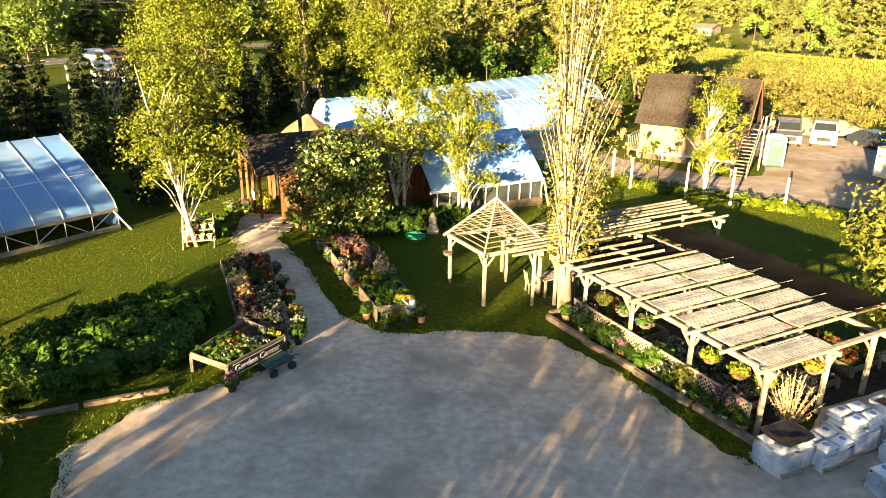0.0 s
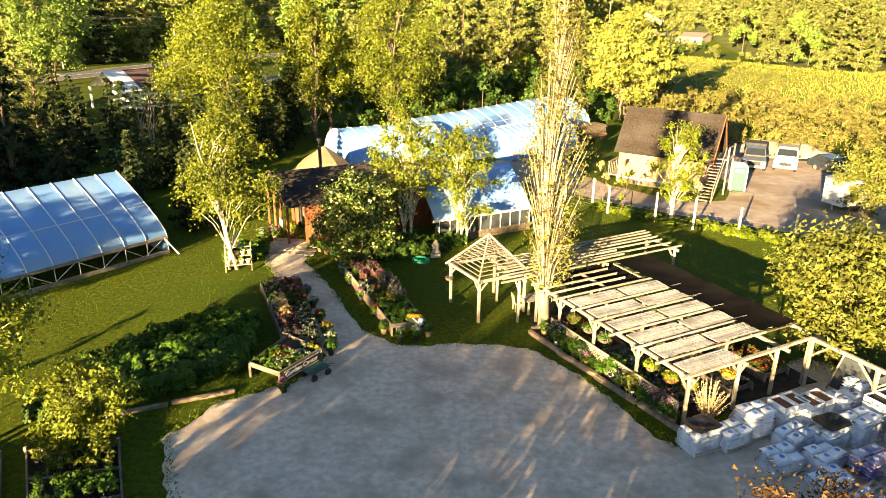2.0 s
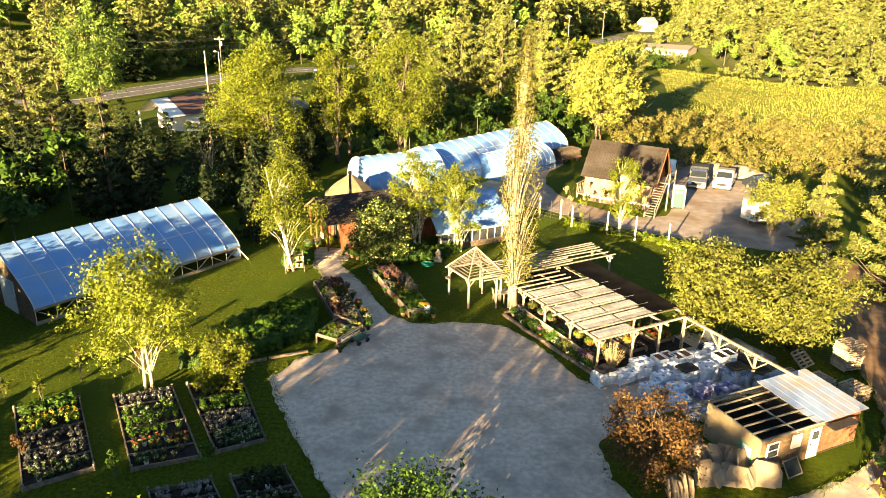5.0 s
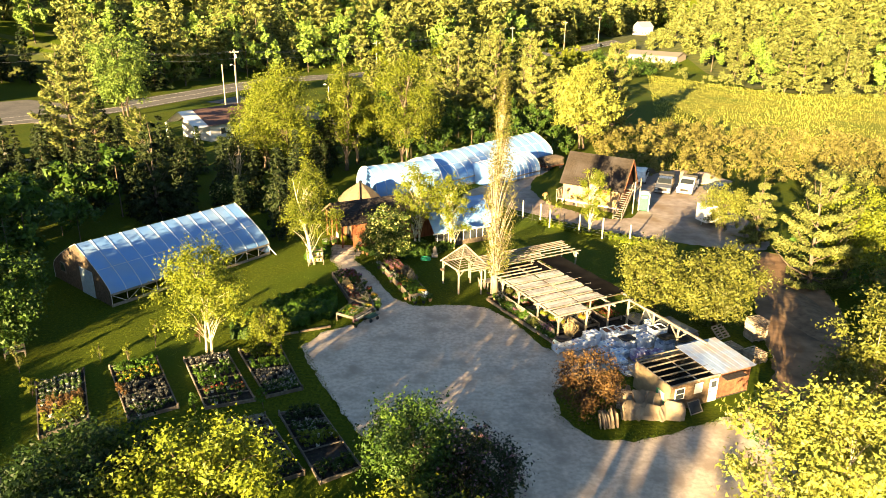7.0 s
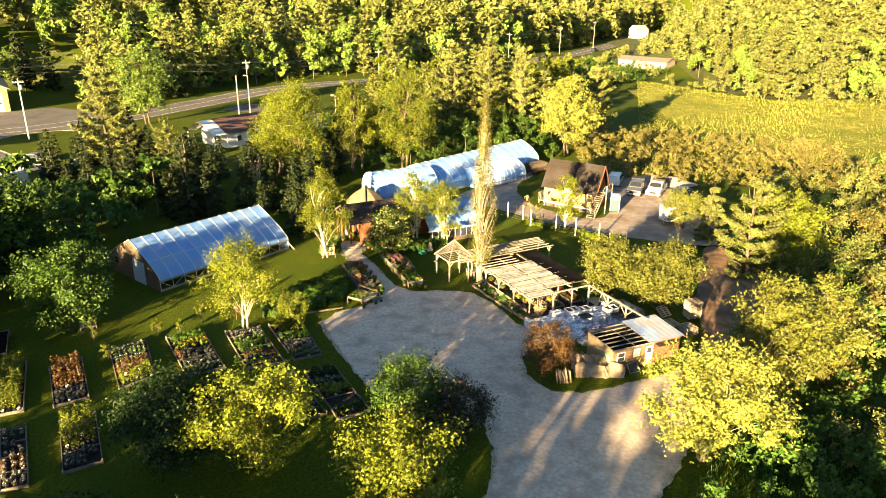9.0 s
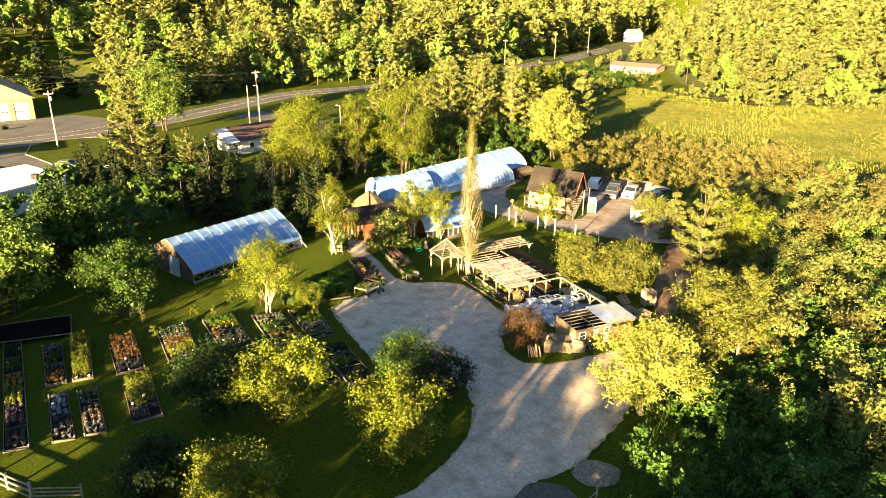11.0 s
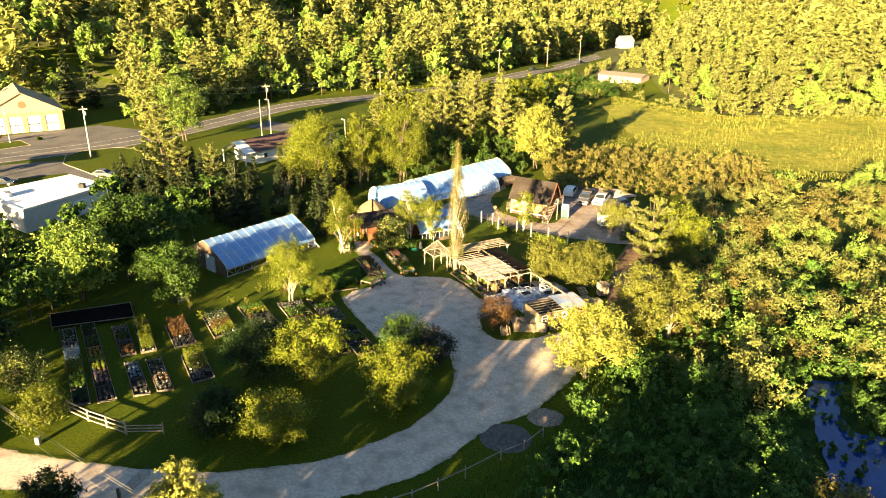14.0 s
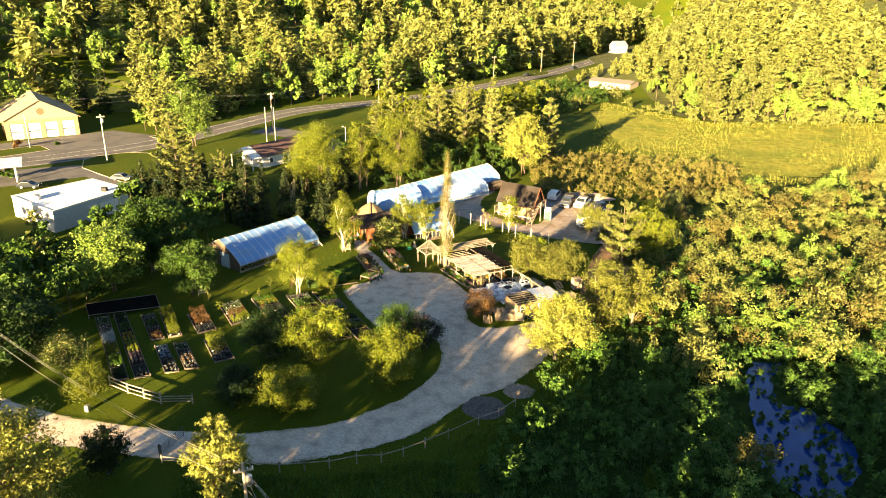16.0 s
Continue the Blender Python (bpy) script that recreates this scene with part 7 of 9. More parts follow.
part("border", MB().beam(s0 + so * 1.55 + Vector((0, 0, 0.02)), s1 + so * 1.55 + Vector((0, 0, 0.02)), 0.012, 0.02).beam(s0 + so * 1.55 + Vector((0, 0, 0.38)), s1 + so * 1.55 + Vector((0, 0, 0.38)), 0.012, 0.02), M_WHITE, sg)

# green cart
ct = thing("garden_cart", frame_at((-7.0, 21.75), (0.6, 0.8)), "dark green flat garden cart beside the sign", "cart")
M_CART = flat("dark_green_paint", (0.015, 0.06, 0.05), 0.5)
for i in range(5):
    part("deck_slat", MB().box(-0.5, -0.3 + 0.125 * i, 0.36, 0.5, -0.2 + 0.125 * i, 0.39), M_CART, ct)
part("frame", MB().box(-0.45, -0.25, 0.30, 0.45, 0.27, 0.35), M_CART, ct)
for x in (-0.36, 0.36):
    for y in (-0.3, 0.32):
        part("wheel", MB().tube([(x, y - 0.04, 0.15), (x, y + 0.04, 0.15)], 0.15, 12), M_BLACK, ct)
part("handle", MB().tube([(0.5, 0, 0.33), (0.95, 0, 0.2)], 0.015, 5), M_BLACK, ct)


# ---- dense green plants of the big border ----
def mass(name, outline, h, n, leaf, seed, label, size=0.16, per=30, rad=0.32):
    """A low mass of plants inside a convex outline."""
    rng = np.random.default_rng(seed)
    o = np.array(outline)
    lo, hi = o.min(0), o.max(0)
    c = []
    while len(c) < n:
        p = rng.uniform(lo, hi)
        s = [(o[(i + 1) % len(o)][0] - o[i][0]) * (p[1] - o[i][1]) - (o[(i + 1) % len(o)][1] - o[i][1]) * (p[0] - o[i][0]) for i in range(len(o))]
        if all(v >= 0 for v in s) or all(v <= 0 for v in s):
            hh = h * (0.8 + 0.35 * noise.noise((p[0] * 0.9, p[1] * 0.9, seed)))
            for f in (0.45, 0.95):
                c.append((p[0], p[1], hh * f * rng.uniform(0.85, 1.1)))
    q = clump_leaves(np.array(c), np.full(len(c), rad), per, size, rng, 0.9, 0.5, 2.2)
    q[:, :, 2] = np.maximum(q[:, :, 2], 0.03)
    return tagged(part(name, quads_mesh(name, q, leaf), leaf), label, "plants", kind="stuff")


mass("border_plants", [(-15.6, 18.4), (-12.4, 19.6), (-10.2, 21.6), (-10.0, 24.2), (-10.9, 26.4), (-12.6, 26.6), (-15.6, 23.0), (-16.6, 20.6)], 0.95, 900, L_FRESH, 440, "dense knee-high dark green border plants beside the lawn", 0.075, 48, 0.24)
mass("border_plants", [(-16.6, 17.6), (-14.2, 17.9), (-14.6, 19.8), (-17.0, 19.4)], 0.8, 140, L_GREEN, 441, "green border plants near the small tree", 0.08, 44, 0.24)
mass("shop_border", [(-9.4, 35.4), (-6.0, 34.8), (-2.6, 36.4), (-1.0, 38.6), (-4.0, 38.6), (-9.0, 37.0)], 0.7, 260, L_GREEN, 442, "leafy border of day lilies under the birches", 0.16, 24, 0.24)
mass("shop_border", [(-15.2, 33.8), (-12.9, 34.4), (-12.9, 36.4), (-15.0, 36.2)], 0.5, 90, L_FRESH, 443, "low leafy plants around the birch by the path", 0.14, 24, 0.22)
mass("strip_plants", [(3.0, 25.2), (6.9, 19.4), (7.3, 19.8), (3.5, 25.8)], 0.45, 110, L_FRESH, 444, "mixed plants along the lattice fence", 0.13, 24, 0.22)

# shrubs and pots in the strip along the lattice fence
for i in range(16):
    t = (i + 0.5) / 16
    p = Vector((2.5, 26.2)).lerp(Vector((7.0, 19.3)), t)
    leaf = (L_FRESH, L_BROWN, L_GREEN, L_YELLOW, L_FRESH, L_DARK, L_GREEN, L_FRESH)[i % 8]
    fl = (None, L_RED, L_WHITE, None, None, None, L_PINK, None)[i % 8]
    potted(p.x + rr.uniform(-0.2, 0.3), p.y + rr.uniform(-0.15, 0.15), leaf, fl, 0.25 + 0.16 * (i % 3), 0.45 + 0.2 * (i % 3), 450 + i, "potted shrub in the strip along the lattice fence", (M_TERRA, None, M_WPOT)[i % 3])
for i, (u, v, leaf, fl) in enumerate(((1.0, 0.25, L_BIRCH, L_RED), (2.0, 0.2, L_BIRCH, None), (4.6, 0.1, L_GREEN, L_PINK), (5.6, 0.1, L_GREEN, L_PINK), (6.6, 0.05, L_YELLOW, None), (0.25, 2.4, L_GOLD, None), (0.35, 0.5, L_BIRCH, L_RED))):
    p = pp(u, v, 1.25)
    ob = thing("hanging_basket", pose(p.x, p.y, p.z), "hanging basket of bright flowers under the pergola", "planter", "hanging baskets")
    part("bowl", MB().lathe([(0.05, 0), (0.17, 0.05), (0.2, 0.18), (0.18, 0.18)], 9), M_WOOD_DARK, ob)
    part("hanger", MB().tube([(0, 0, 0.18), (0, 0, 0.72)], 0.008, 4), M_METAL, ob)
    part("foliage", quads_mesh("foliage", tuft_points(np.random.default_rng(470 + i), 0, 0, 0.08, 0.34, 0.4, 170, 0.09), leaf), leaf, ob)
    if fl:
        tagged(part("bloom", quads_mesh("bloom", tuft_points(np.random.default_rng(480 + i), 0, 0, 0.05, 0.32, 0.35, 60, 0.07), fl), fl, ob), kind="stuff")
p = pp(-0.3, 0.9)
db = thing("straw_bush", pose(p.x, p.y, 0), "dry straw-coloured upright bush at the pergola's end", "bush")
rng = np.random.default_rng(490)
mb = MB()
tips = []
for i in range(60):
    a, s = rng.uniform(0, 6.28), rng.uniform(0.2, 0.95)
    e = Vector((math.cos(a) * s * 0.8, math.sin(a) * s * 0.8, rng.uniform(1.2, 1.9) * (1.15 - 0.4 * s)))
    mb.tube([(0, 0, 0), e * 0.5 + Vector((0, 0, 0.12)), e], [0.018, 0.012, 0.005], 4, False)
    tips += [tuple(e * rng.uniform(0.4, 1)) for _ in range(14)]
part("twig_crown", mb, M_PALEBARK, db)
part("foliage", quads_mesh("foliage", leaf_quads(np.array(tips), rng.normal(size=(len(tips), 3)), 0.035, rng, 2.6), L_STRAW), L_STRAW, db)

# plants on benches under the pergola
for i, (u0, u1, v0, v1, leaf, fl) in enumerate(((0.8, 5.0, 0.6, 1.9, L_GREEN, L_WHITE), (0.6, 3.6, 3.1, 4.4, L_GREY, L_WHITE), (5.4, 9.0, 0.6, 2.0, L_FRESH, L_RED), (4.2, 8.6, 3.2, 4.6, L_GREEN, L_PINK), (0.8, 5.0, 5.4, 6.8, L_FRESH, L_RED), (5.4, 9.4, 5.4, 6.8, L_GREEN, None))):
    planter_table([tuple(pp(u0, v0)[:2]), tuple(pp(u0, v1)[:2]), tuple(pp(u1, v1)[:2]), tuple(pp(u1, v0)[:2])], 0.35, 500 + i, [(leaf, fl, 0.25, 0.05, 0.95, 0.03, 0.97)], "low plant bench with potted flowers under the pergola")

# stone lantern, hose, rack of pots, entrance plants
ln = thing("stone_lantern", pose(-2.95, 35.9, 0), "small stacked stone garden lantern beside the birches", "lantern")
part("base", MB().box(-0.3, -0.25, -0.01, 0.3, 0.25, 0.25, b=0.04), M_STONE, ln)
part("shaft", MB().lathe([(0.2, 0.25), (0.24, 0.35), (0.16, 0.5)], 8), M_STONE, ln)
part("body", MB().lathe([(0.14, 0.5), (0.22, 0.55), (0.2, 0.75), (0.12, 0.78)], 8), M_STONE, ln)
part("cap", MB().lathe([(0.22, 0.78), (0.16, 0.9), (0.08, 1.02), (0.02, 1.1)], 8), M_STONE, ln)
hs = thing("garden_hose", pose(-3.75, 34.9, 0), "coiled green garden hose on the lawn", "hose")
pts = [(0.45 * (1 + 0.12 * math.sin(a * 0.37)) * math.cos(a), 0.36 * (1 + 0.12 * math.cos(a * 0.41)) * math.sin(a), 0.05 + 0.012 * a / 2) for a in [i * 0.35 for i in range(110)]]
part("coil", MB().tube(pts, 0.022, 5), flat("green_hose", (0.03, 0.32, 0.20), 0.5), hs, smooth=True)
rk = thing("pot_rack", frame_at((-14.0, 33.3), (0.9, 0.3)), "stepped timber rack with clay pots beside the birch", "plant rack")
for i in range(3):
    part("shelf", MB().box(-0.75, -0.55 + 0.4 * i, 0.3 + 0.4 * i, 0.75, -0.25 + 0.4 * i, 0.34 + 0.4 * i), M_WOOD, rk)
for x in (-0.7, 0.7):
    part("stringer", MB().beam((x, -0.75, 0.0), (x, 0.5, 1.3), 0.05, 0.12).beam((x, 0.45, -0.02), (x, 0.45, 1.25), 0.06, 0.06), M_WOOD, rk)
M_CLAYPALE = flat("pale_clay", (0.58, 0.42, 0.22), 0.8)
pot0 = None
for i in range(10):
    x, j = -0.55 + 0.36 * (i % 4), i // 4
    lp = pose(-14.0, 33.3, 0, 0, 0, math.degrees(math.atan2(0.3, 0.9))) @ Vector((x + 0.1 * j, -0.40 + 0.4 * j, 0.342 + 0.4 * j))
    m = pose(lp.x, lp.y, lp.z)
    if pot0 is None:
        pot0 = tagged(part("clay_pot", MB().lathe([(0.08, 0), (0.13, 0.2), (0.15, 0.2), (0.15, 0.25), (0.12, 0.25), (0.1, 0.2)], 9), M_CLAYPALE, at=m), "pale clay pot on the timber rack", "pot", "clay pots")
    else:
        copy_thing(pot0, m)
for i, (x, y, leaf, fl) in enumerate(((-10.4, 36.9, L_GREEN, L_WHITE), (-10.0, 36.2, L_FRESH, L_RED), (-13.3, 38.2, L_GREEN, L_PINK), (-9.5, 35.8, L_GREEN, None), (-13.9, 37.6, L_FRESH, L_WHITE), (-12.4, 38.9, L_BIRCH, L_GOLD))):
    potted(x, y, leaf, fl, 0.4, 0.7, 520 + i, "potted plant at the shop entrance", M_TERRA)

# ---- pallets of bagged soil ----
M_BAGW = material("white_bag", (0.66, 0.72, 0.80), (0.82, 0.85, 0.88), 0.35, 3.0, 0.3, 12, c3=(0.50, 0.55, 0.64), scale3=1.5, spec=0.5, vary=0.1)
M_BAGB = material("blue_print_bag", (0.14, 0.22, 0.38), (0.30, 0.38, 0.50), 0.35, 3.0, 0.3, 12, c3=(0.55, 0.60, 0.66), scale3=2.0, spec=0.5, vary=0.15)
M_BAGP = material("purple_print_bag", (0.09, 0.08, 0.24), (0.20, 0.18, 0.38), 0.35, 3.0, 0.3, 12, c3=(0.55, 0.55, 0.62), scale3=2.0, spec=0.5)
M_WRAP = material("stretch_wrap", (0.50, 0.56, 0.66), (0.78, 0.81, 0.86), 0.2, 5.0, 0.5, 7, c3=(0.22, 0.27, 0.36), scale3=1.0, spec=0.6)
M_LINER = flat("black_liner", (0.015, 0.016, 0.02), 0.35)
M_PALLET = material("pallet_wood", (0.30, 0.24, 0.17), (0.46, 0.38, 0.28), 0.85, 4.0, 0.3, 30, vary=0.2)


def pallet_parts(ob, w=1.2, d=1.0, z=0.0, mat=None):
    mat = mat or M_PALLET
    for i in range(6):
        y = -d / 2 + d * i / 5
        part("deck_board", MB().box(-w / 2, y - 0.05, z + 0.11, w / 2, y + 0.05, z + 0.13), mat, ob)
    for x in (-w / 2 + 0.05, 0, w / 2 - 0.05):
        part("stringer", MB().box(x - 0.04, -d / 2, z, x + 0.04, d / 2, z + 0.11), mat, ob)


def bag(r, w, d, h):
    """A plump filled bag, w x d x h, with sunken edges."""
    mb = MB()
    nx, ny = 6, 5
    for s in (0, 1):
        for j in range(ny + 1):
            for i in range(nx + 1):
                u, v = i / nx * 2 - 1, j / ny * 2 - 1
                e = (1 - abs(u) ** 4) * (1 - abs(v) ** 4)
                bump = 0.5 + 0.5 * e ** 0.35 + r.uniform(-0.04, 0.04) * (e > 0.01)
                z = h / 2 + (h / 2 * bump if s else -h / 2 * e ** 0.3) * (1 if e > 0 else 0.2)
                mb.v.append((u * w / 2, v * d / 2, z))
    m = nx + 1
    o = m * (ny + 1)
    for j in range(ny):
        for i in range(nx):
            a = j * m + i
            mb.f.append((a, a + m, a + m + 1, a + 1))
            mb.f.append((o + a, o + a + 1, o + a + m + 1, o + a + m))
    edge = [i for i in range(nx)] + [nx + m * j for j in range(ny)] + [ny * m + nx - i for i in range(nx)] + [m * (ny - j) for j in range(ny)]
    for k in range(len(edge)):
        a, b = edge[k], edge[(k + 1) % len(edge)]
        mb.f.append((a, b, b + o, a + o))
    return mb


BAGS = {}
for key, mat in (("w", M_BAGW), ("b", M_BAGB), ("p", M_BAGP)):
    BAGS[key] = [bag(random.Random(i), 0.58, 0.40, 0.14).mesh("bag", mat, True) for i in range(3)]
PRINT = {"w": flat("bag_print_blue", (0.10, 0.22, 0.52), 0.4), "b": M_BAGW, "p": M_BAGW}
PRINTMESH = {k: MB().lathe([(0.09, 0.142), (0.09, 0.150), (0.05, 0.150), (0.05, 0.146)], 12).mesh("label_patch", m) for k, m in PRINT.items()}


def bag_pallet(x, y, turn, layers, key, label, wrap=0.0, top="bags", mess=0.0, seed=0):
    r = random.Random(seed)
    ob = thing("bag_pallet", pose(x, y, 0.02, 0, 0, turn), label, "pallet of bags", "pallets of bagged soil")
    pallet_parts(ob)
    for k in range(layers):
        for i in range(2):
            for j in range(2):
                if k == layers - 1 and mess and r.random() < mess:
                    continue
                flip = k % 2
                ax, ay = (-0.3 + 0.6 * i, -0.22 + 0.44 * j)
                b = new("bag", BAGS[key][r.randrange(3)])
                b.matrix_basis = pose(ax + r.uniform(-0.03, 0.03), ay + r.uniform(-0.03, 0.03), 0.13 + 0.125 * k, r.uniform(-2, 2), r.uniform(-2, 2), 180 * flip + r.uniform(-4, 4))
                b.parent = ob
                if k == layers - 1:
                    q = new("label_patch", PRINTMESH[key])
                    q.parent = b
    if wrap:
        h = 0.13 + 0.125 * layers * wrap * 0.8
        mb = MB()
        n = 20
        for zz, s in ((0.02, 1.02), (h * 0.35, 1.0), (h * 0.7, 1.03), (h, 0.99)):
            for i in range(n):
                a = 2 * math.pi * i / n
                c, d = math.cos(a), math.sin(a)
                q = 1 / max(abs(c) / 0.63, abs(d) / 0.48)
                q = min(q, 0.74)
                q *= s + r.uniform(-0.02, 0.02)
                mb.v.append((c * q, d * q, zz + r.uniform(-0.02, 0.02)))
        mb.f = [(k * n + i, k * n + (i + 1) % n, k * n + n + (i + 1) % n, k * n + n + i) for k in range(3) for i in range(n)]
        part("stretch_wrap", mb, M_WRAP, ob, "crinkled clear stretch wrap", True)
    if top == "liner":
        h = 0.27 + 0.125 * layers
        mb = MB()
        n = 16
        for zz, s in ((h + 0.02, 1.0), (h + 0.06, 0.8), (h - 0.06, 0.6), (h - 0.10, 0.1)):
            for i in range(n):
                a = 2 * math.pi * i / n
                c, d = math.cos(a), math.sin(a)
                q = min(1 / max(abs(c) / 0.6, abs(d) / 0.46), 0.68) * s
                mb.v.append((c * q, d * q, zz + r.uniform(-0.02, 0.02)))
        mb.f = [(k * n + i, k * n + (i + 1) % n, k * n + n + (i + 1) % n, k * n + n + i) for k in range(3) for i in range(n)] + [tuple(3 * n + i for i in range(n))]
        part("open_liner", mb, M_LINER, ob, "dark open liner on top", True)
    return ob


for i, (x, y, t, n, key, wrap, top) in enumerate((
        (7.3, 18.0, 28, 5, "w", 1.0, "liner"), (8.45, 18.3, 30, 4, "w", 0.8, ""), (9.5, 19.0, 27, 7, "w", 0.7, ""), (9.7, 17.0, 24, 4, "w", 0.9, ""),
        (10.65, 18.3, 33, 4, "w", 0.8, ""), (11.9, 18.45, 28, 5, "w", 0.8, "liner"), (11.2, 17.2, 30, 4, "w", 0.9, ""), (13.1, 18.8, 31, 7, "w", 1.0, ""),
        (13.3, 20.4, 28, 6, "w", 0.7, ""), (14.4, 21.3, 26, 7, "w", 0.6, ""), (12.5, 16.75, 27, 6, "p", 0.0, ""), (13.75, 17.2, 30, 4, "p", 0.8, ""), (14.7, 18.6, 29, 6, "b", 0.9, "liner"),
        (15.8, 18.3, 27, 6, "b", 0.9, "liner"), (16.9, 18.6, 30, 4, "b", 0.8, ""), (11.6, 15.2, 26, 2, "b", 0.5, ""), (10.9, 16.1, 22, 3, "w", 0.5, ""))):
    bag_pallet(x, y, t, n, key, {"w": "pallet of white soil bags in clear wrap beside the pergola", "b": "pallet of blue-printed soil bags near the shed", "p": "pallet of purple-printed soil bags near the shed"}[key], wrap, top, 0.12, 600 + i)


def crate_stack(x, y, turn, n, seed):
    r = random.Random(seed)
    ob = thing("crate_stack", pose(x, y, 0.02, 0, 0, turn), "stack of pale open crates among the bag pallets", "crates", "crate stacks")
    for k in range(n):
        for sx in (-0.32, 0.32):
            z = 0.26 * k
            o = r.uniform(-0.02, 0.02)
            rings = [(0.29, 0.39, z), (0.30, 0.40, z + 0.24), (0.27, 0.37, z + 0.24), (0.265, 0.365, z + 0.02)]
            mb = MB().add([(sx + o + i * x, j * y, h) for x, y, h in rings for i, j in ((-1, -1), (1, -1), (1, 1), (-1, 1))],
                          [(3, 2, 1, 0), (12, 13, 14, 15)] + [(4 * k2 + i, 4 * k2 + (i + 1) % 4, 4 * k2 + 4 + (i + 1) % 4, 4 * k2 + 4 + i) for k2 in range(3) for i in range(4)])
            cr = part("crate", mb, M_BAGW, ob)
            part("filling", MB().box(sx - 0.26 + o, -0.36, z + 0.022, sx + 0.26 + o, 0.36, z + 0.18, b=0.03), M_WOOD_RED if k % 2 else M_SOIL, cr)
    return ob


crate_stack(10.9, 19.6, 28, 4, 630)
crate_stack(14.3, 19.65, 28, 5, 631)
crate_stack(11.95, 19.85, 30, 4, 632)


def pallet(x, y, z, turn, label="weathered wooden pallet", rx=0.0):
    ob = thing("wooden_pallet", pose(x, y, z, rx, 0, turn), label, "pallet", "wooden pallets")
    pallet_parts(ob, 1.2, 1.05)
    return ob


p0 = pallet(20.6, 17.4, 0.03, 28, "weathered wooden pallet stacked beside the track")
for k in range(1, 6):
    copy_thing(p0, pose(20.6 + rr.uniform(-0.05, 0.05), 17.4 + rr.uniform(-0.05, 0.05), 0.03 + 0.131 * k, 0, 0, 28 + rr.uniform(-3, 3)))
for k in range(12):
    copy_thing(p0, pose(21.9 + rr.uniform(-0.05, 0.05), 20.9 + rr.uniform(-0.05, 0.05), 0.03 + 0.131 * k, 0, 0, 20 + rr.uniform(-4, 4)))
for k in range(4):
    copy_thing(p0, pose(19.4 + rr.uniform(-0.05, 0.05), 18.6, 0.03 + 0.131 * k, 0, 0, 30 + rr.uniform(-3, 3)))
copy_thing(p0, pose(19.3, 20.9, 0.42, 38, 0, 35))
copy_thing(p0, pose(18.2, 19.6, 0.03, 0, 0, 25))
for k in range(3):
    copy_thing(p0, pose(12.0, 15.2, 0.03 + 0.131 * k, 0, 0, 28 + 3 * k))
for k in range(9):
    ob = tagged(part("grey_board", MB().box(-1.3, -0.5, 0, 1.3, 0.5, 0.11), M_WOOD, at=pose(16.2 + rr.uniform(-0.1, 0.1), 20.6 + rr.uniform(-0.1, 0.1), 0.03 + 0.115 * k, 0, 0, -58 + rr.uniform(-3, 3))), "stacked grey boards behind the bag pallets", "boards", "stacked boards")
tp = thing("tarpaulin", pose(16.2, 20.6, 1.08, 0, 0, -58), "blue tarpaulin over stacked boards", "tarpaulin")
mb = MB()
for i in range(9):
    for j in range(6):
        u, v = i / 8 * 2 - 1, j / 5 * 2 - 1
        mb.v.append((u * 1.4, v * 0.62, 0.03 + 0.05 * noise.noise((u * 2, v * 2, 3)) - 0.45 * max(0, abs(v) - 0.85) * 3))
mb.f = [(i * 6 + j, (i + 1) * 6 + j, (i + 1) * 6 + j + 1, i * 6 + j + 1) for i in range(8) for j in range(5)]
part("sheet", mb, flat("blue_tarp", (0.07, 0.10, 0.16), 0.4), tp, smooth=True)


# ---- stone slabs leaning by the shed ----
M_SLAB = material("tan_flagstone", (0.28, 0.22, 0.15), (0.42, 0.34, 0.24), 0.9, 2.2, 0.6, 14, c3=(0.22, 0.165, 0.11), scale3=0.9, vary=0.18)


def slab(x, y, w, h, t, turn, lean, seed, label="large tan stone slab leaning by the shed"):
    """A broken flagstone on edge: straight cracked sides and sharp corners."""
    r = random.Random(seed)
    k = r.uniform(0.15, 0.45)
    pts = [(-w / 2, 0), (w / 2 * r.uniform(0.7, 1.0), 0), (w / 2 * r.uniform(0.9, 1.15), h * r.uniform(0.35, 0.6)), (w / 2 * r.uniform(0.3, 0.8), h * r.uniform(0.85, 1.0)),
           (-w * k, h * r.uniform(0.9, 1.1)), (-w / 2 * r.uniform(0.95, 1.2), h * r.uniform(0.45, 0.75))]
    n = len(pts)
    mb = MB().add([(px, -t / 2, pz) for px, pz in pts] + [(px * 0.97, t / 2, pz * 0.98) for px, pz in pts], [tuple(range(n)), tuple(range(2 * n - 1, n - 1, -1))] + [(i, n + i, n + (i + 1) % n, (i + 1) % n) for i in range(n)])
    return tagged(part("stone_slab", mb, M_SLAB, at=pose(x, y, 0.0, lean, 0, turn)), label, "stone", "stone slabs")


for i in range(13):
    t = i / 12
    slab(10.35 + 3.0 * t + rr.uniform(-0.1, 0.1), 9.55 + 0.1 * t + 0.12 * (i % 2), rr.uniform(0.7, 1.25), rr.uniform(0.6, 1.25), rr.uniform(0.09, 0.16), 14 + rr.uniform(-40, 40), -rr.uniform(15, 52), 650 + i)
for i in range(10):
    t = i / 9
    slab(10.3 + 2.4 * t + rr.uniform(-0.15, 0.15), 10.6 + 0.3 * (i % 2) - 0.2 * t, rr.uniform(0.7, 1.2), rr.uniform(0.9, 1.4), rr.uniform(0.09, 0.15), 14 + rr.uniform(-45, 45), -rr.uniform(10, 45), 670 + i)
